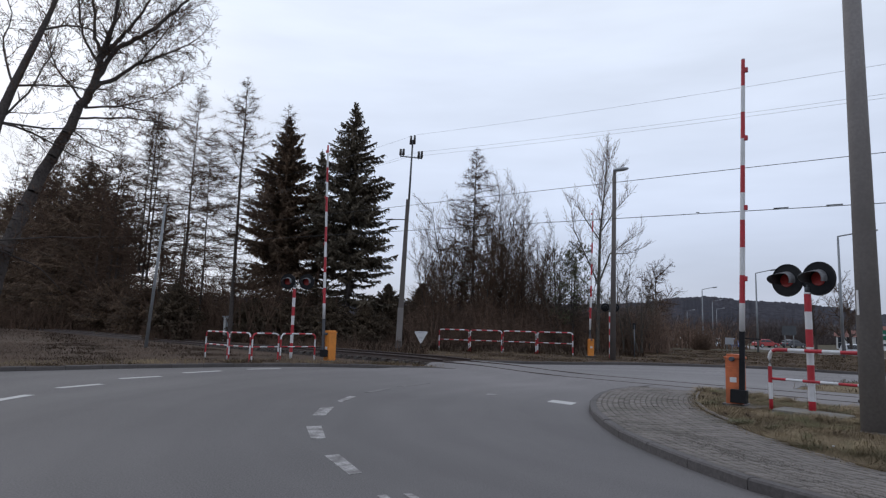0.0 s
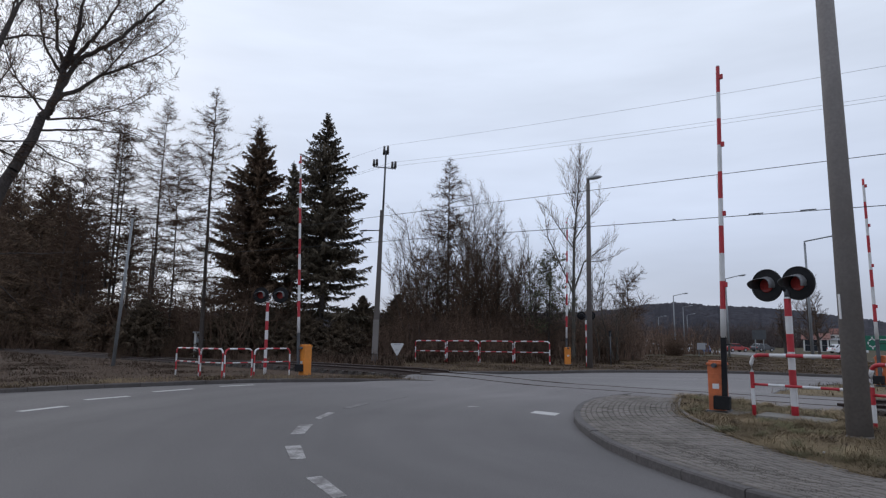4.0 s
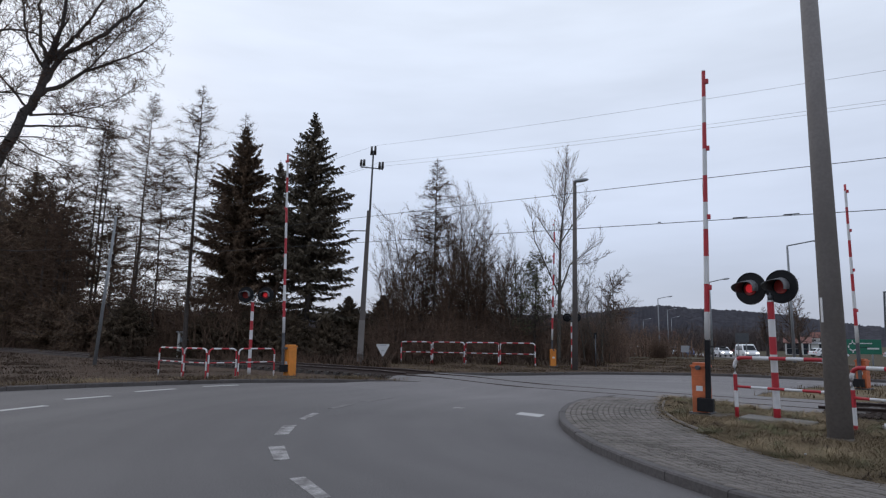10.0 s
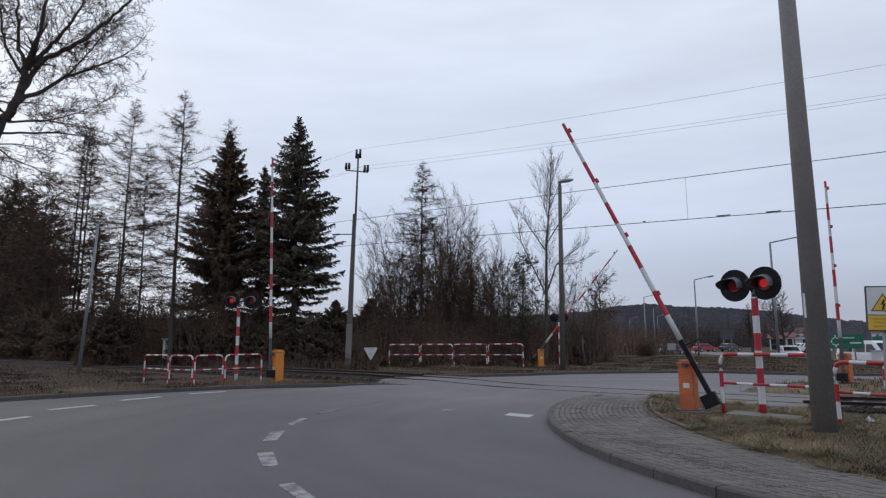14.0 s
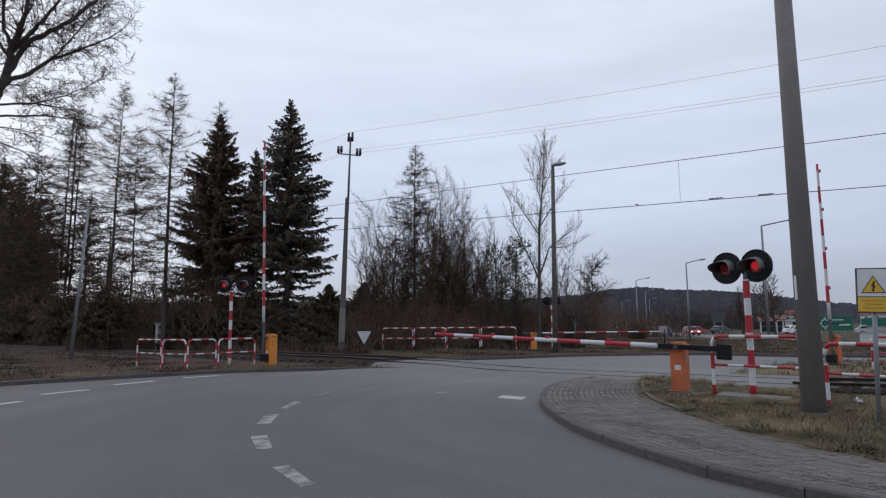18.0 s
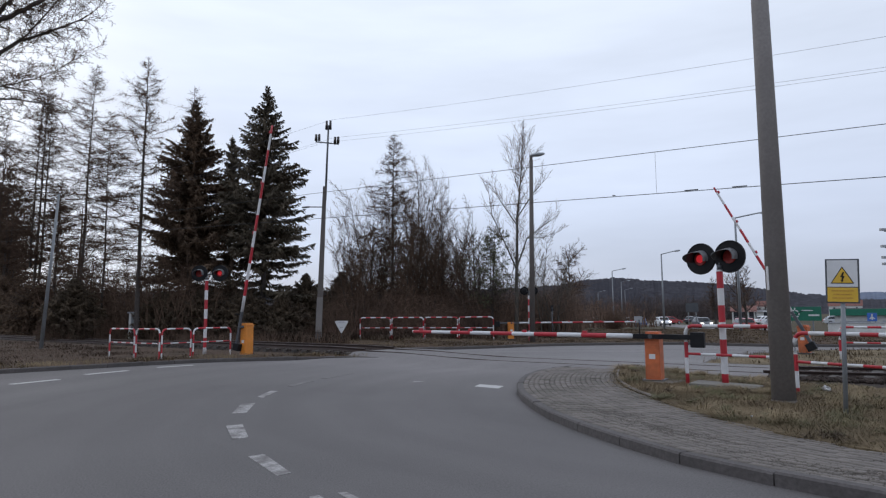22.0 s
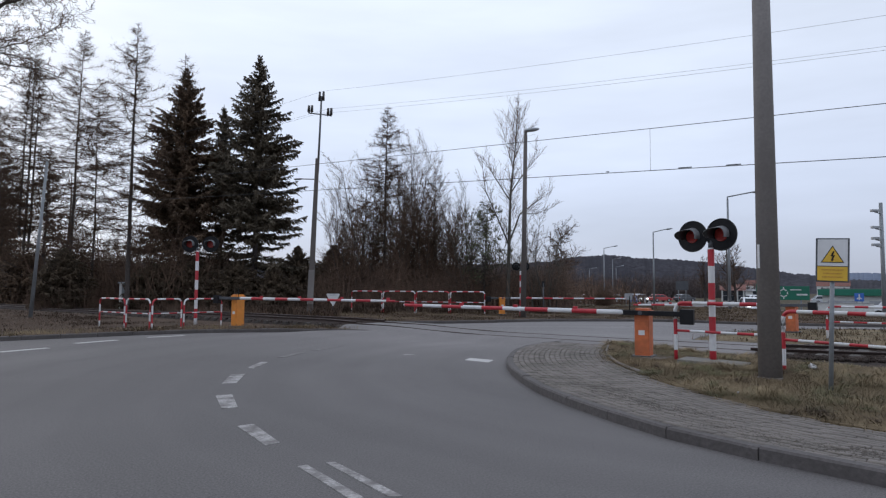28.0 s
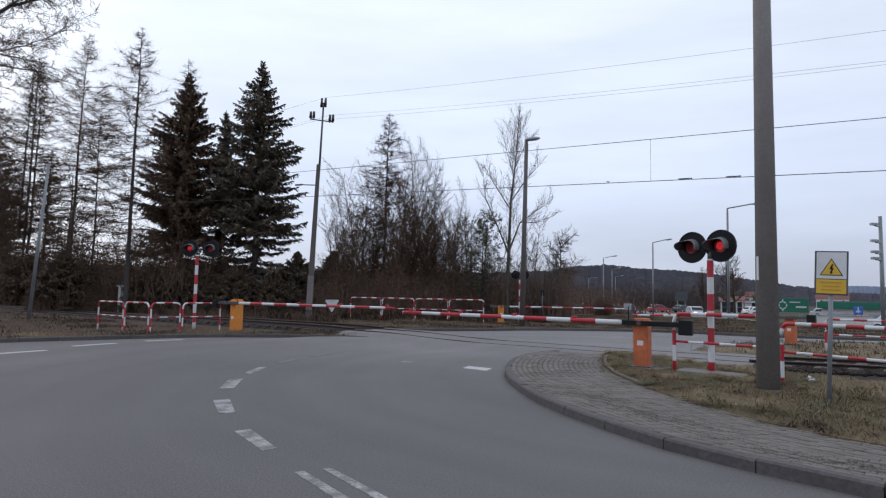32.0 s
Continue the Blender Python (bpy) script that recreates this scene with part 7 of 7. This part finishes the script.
for i, (x, y, yaw, m, lb) in enumerate(((34.0, 99.4, -110, P_RED, "parked red car far off"), (36.2, 98.6, -110, P_WHITE, "parked white car far off"), (38.6, 98.0, -110, P_WHITE, "parked white car far off"), (40.9, 97.0, -110, P_SILVER, "parked silver car far off"), (43.2, 96.4, -110, P_BLUE, "parked blue car far off"), (56, 112, 10, P_RED, "parked red car far off"), (63, 116, 20, P_DARK, "parked dark car far off"), (70, 104, 0, P_WHITE, "parked white car far off"), (40, 126, 10, P_WHITE, "parked white car far off"), (45, 130, 10, P_SILVER, "parked silver car far off"), (66, 96, -30, P_WHITE, "parked white car by the roundabout"), (74, 92, -30, P_SILVER, "parked silver car by the roundabout"))):
    car(on_ground(x, y, yaw), m, lb, group="parked cars")
car(on_ground(41.0, 43.0, 130), P_WHITE, "parked white van before the market building", van=True, group="parked cars")

# side road that the traffic uses
ROUTE = [(40, 330), (55, 200), (57, 150), (54, 118), (49, 88), (42.5, 64), (37.5, 52.0), (35.5, 44.5), (38.5, 36.5), (48, 27), (75, 8), (140, -34), (300, -120)]
route = smooth_line(ROUTE, 1.0)
rl = np.r_[0, np.cumsum(np.hypot(*np.diff(route, axis=0).T))]
rn = normals(route)
rz_ = ground_z(route[:, 0], route[:, 1]) + 0.045
vv = np.concatenate([np.c_[route + rn * 3.6, rz_], np.c_[route - rn * 3.6, rz_]])
n_ = len(route)
k_ = np.arange(n_ - 1)
tagged(raw("side_road", vv, np.stack([k_, k_ + 1, n_ + k_ + 1, n_ + k_], -1), M_ASPHALT), "grey asphalt road with passing traffic", "road", kind="structure")


def route_pose(s, side):
    i = int(np.clip(np.searchsorted(rl, s), 1, n_ - 1))
    u = (s - rl[i - 1]) / (rl[i] - rl[i - 1])
    p = route[i - 1] + (route[i] - route[i - 1]) * u
    a, b = route[max(0, i - 6)], route[min(n_ - 1, i + 6)]
    d = (b - a) / np.linalg.norm(b - a)
    p = p + np.array([d[1], -d[0]]) * 1.75 * side
    yaw = math.degrees(math.atan2(d[1], d[0])) + (180 if side < 0 else 0)
    return pose(p[0], p[1], float(ground_z(p[0], p[1])) + 0.06, 0, 0, yaw)


def s_near(x, y):
    return float(rl[np.argmin(np.hypot(route[:, 0] - x, route[:, 1] - y))])


S_VIEW = s_near(37.5, 52)
TRAFFIC = []
for m, lb, van, t_pass, side, speed in ((P_WHITE, "white van driving with its lights on", True, 13.2, 1, 11.0), (P_SILVER, "silver car driving with its lights on", False, 1.2, 1, 10.0), (P_WHITE, "white car driving with its lights on", False, 15.2, 1, 9.0), (P_DARK, "dark car driving away", False, 4.5, -1, 11.0), (P_RED, "red car driving with its lights on", False, 23.4, 1, 9.5), (P_SILVER, "silver car driving away", False, 20.5, -1, 10.0), (P_DARK, "dark car driving with its lights on", False, 25.4, 1, 9.5), (P_WHITE, "white car driving with its lights on", False, 28.6, 1, 8.0), (P_SILVER, "silver car with its lights on, far down the road", False, 36.0, 1, 7.5)):
    TRAFFIC.append((car(route_pose(S_VIEW, side), m, lb, van, side > 0), t_pass, side, speed))

# ---- pavers ----
po = np.array(pts(smooth_line(KERB_OUT, 0.05)))
pn = -normals(po)
pl = np.r_[0, np.cumsum(np.hypot(*np.diff(po, axis=0).T))]
rngp = random.Random(8)
blocks = []
poly_in = pts(k_out)[:-1] + pts(k_in[::-1])
for row in range(30):
    off = 0.13 + 0.058 + row * 0.107
    line = po + pn * off
    ll = np.r_[0, np.cumsum(np.hypot(*np.diff(line, axis=0).T))]
    good = np.r_[True, np.einsum("ij,ij->i", np.diff(line, axis=0), np.diff(po, axis=0)) > 0]
    u = 0.1 * (row % 2)
    while u < ll[-1] - 0.25:
        x, y = np.interp(u, ll, line[:, 0]), np.interp(u, ll, line[:, 1])
        x2, y2 = np.interp(u + 0.1, ll, line[:, 0]), np.interp(u + 0.1, ll, line[:, 1])
        j = min(len(good) - 1, int(np.searchsorted(ll, u)))
        if good[j] and x * TN[0] + y * TN[1] < 15.4 and y > 0.5:
            blocks.append((x, y, math.atan2(y2 - y, x2 - x)))
        u += 0.204
bx = np.array([b[0] for b in blocks])
by = np.array([b[1] for b in blocks])
keep = inside(poly_in, bx, by)
# keep clear of the grass edge
kx = np.array(pts(smooth_line(KERB_IN, 0.1)))
dist = np.min(np.hypot(bx[:, None] - kx[None, :, 0], by[:, None] - kx[None, :, 1]), axis=1)
blocks = [b for b, k, q in zip(blocks, keep, dist) if k and q > 0.06]
near = sorted(blocks, key=lambda b: abs(b[1] - 6.6) + 0.2 * abs(b[0] - 4))[:300]
near_set = set(near)


def paver_shape():
    a, b, h, c = 0.0975, 0.0492, 0.03, 0.006
    v = [(-a, -b, -h), (a, -b, -h), (a, b, -h), (-a, b, -h), (-a, -b, -c), (a, -b, -c), (a, b, -c), (-a, b, -c), (-a + c, -b + c, 0), (a - c, -b + c, 0), (a - c, b - c, 0), (-a + c, b - c, 0)]
    f = [(8, 9, 10, 11)] + [(i, (i + 1) % 4, 4 + (i + 1) % 4, 4 + i) for i in range(4)] + [(4 + i, 4 + (i + 1) % 4, 8 + (i + 1) % 4, 8 + i) for i in range(4)]
    return np.array(v), np.array(f)


pv, pf = paver_shape()
me0 = None
rv = []
for i, (x, y, a) in enumerate(blocks):
    dz = V + 0.004 + rngp.uniform(-0.006, 0.004)
    ta, tb = rngp.gauss(0, 0.9), rngp.gauss(0, 0.9)
    if (x, y, a) in near_set:
        if me0 is None:
            first = raw("paver", pv, pf, M_PAVER, pavement)
            me0, ob = first.data, first
        else:
            ob = new("paver", me0)
            ob.parent = pavement
        ob.matrix_basis = pose(x, y, dz, ta, tb, math.degrees(a))
    else:
        m = np.array(pose(x, y, dz, ta, tb, math.degrees(a)))
        rv.append(pv @ m[:3, :3].T + m[:3, 3])
rest = raw("pavers", np.concatenate(rv), (pf[None] + 12 * np.arange(len(rv))[:, None, None]).reshape(-1, 4), M_PAVER_J, pavement)
rest["kind"] = "stuff"


# ---- what moves ----
def motions():
    for boom, shift, angles, pivot in BOOMS:
        walk(boom, [(t, pose(-shift, 0, pivot, 0, -a, 0)) for t, a in angles])
    period, first_right = 0.944, 28.09 - 0.944 * 30
    for disc, (x, y, z), right in DISCS:
        rows = [(0.0, pose(x, y + 0.12, z))]
        spells = [(0.75, 1.12), (1.35, 1.92)] if right else [(0.34, 0.68)]
        t = first_right + (0 if right else -period / 2) + 3 * period
        while t < 32:
            spells.append((t, t + period / 2 - 0.10))
            t += period
        for on, off in spells:
            for t0, state in ((on, 0.0), (off, 0.12)):
                if t0 < 31.9:
                    rows.append((t0 - 1 / 30, rows[-1][1]))
                    rows.append((t0, pose(x, y + state, z)))
        rows.append((32.0, rows[-1][1]))
        walk(disc, rows)
    for thing, t_pass, side, speed in TRAFFIC:
        rows = []
        for t in np.arange(0, 32.01, 0.5):
            s = S_VIEW + (t - t_pass) * speed * side
            rows.append((float(t), route_pose(float(np.clip(s, 2, rl[-1] - 2)), side)))
        walk(thing, rows)


motions()
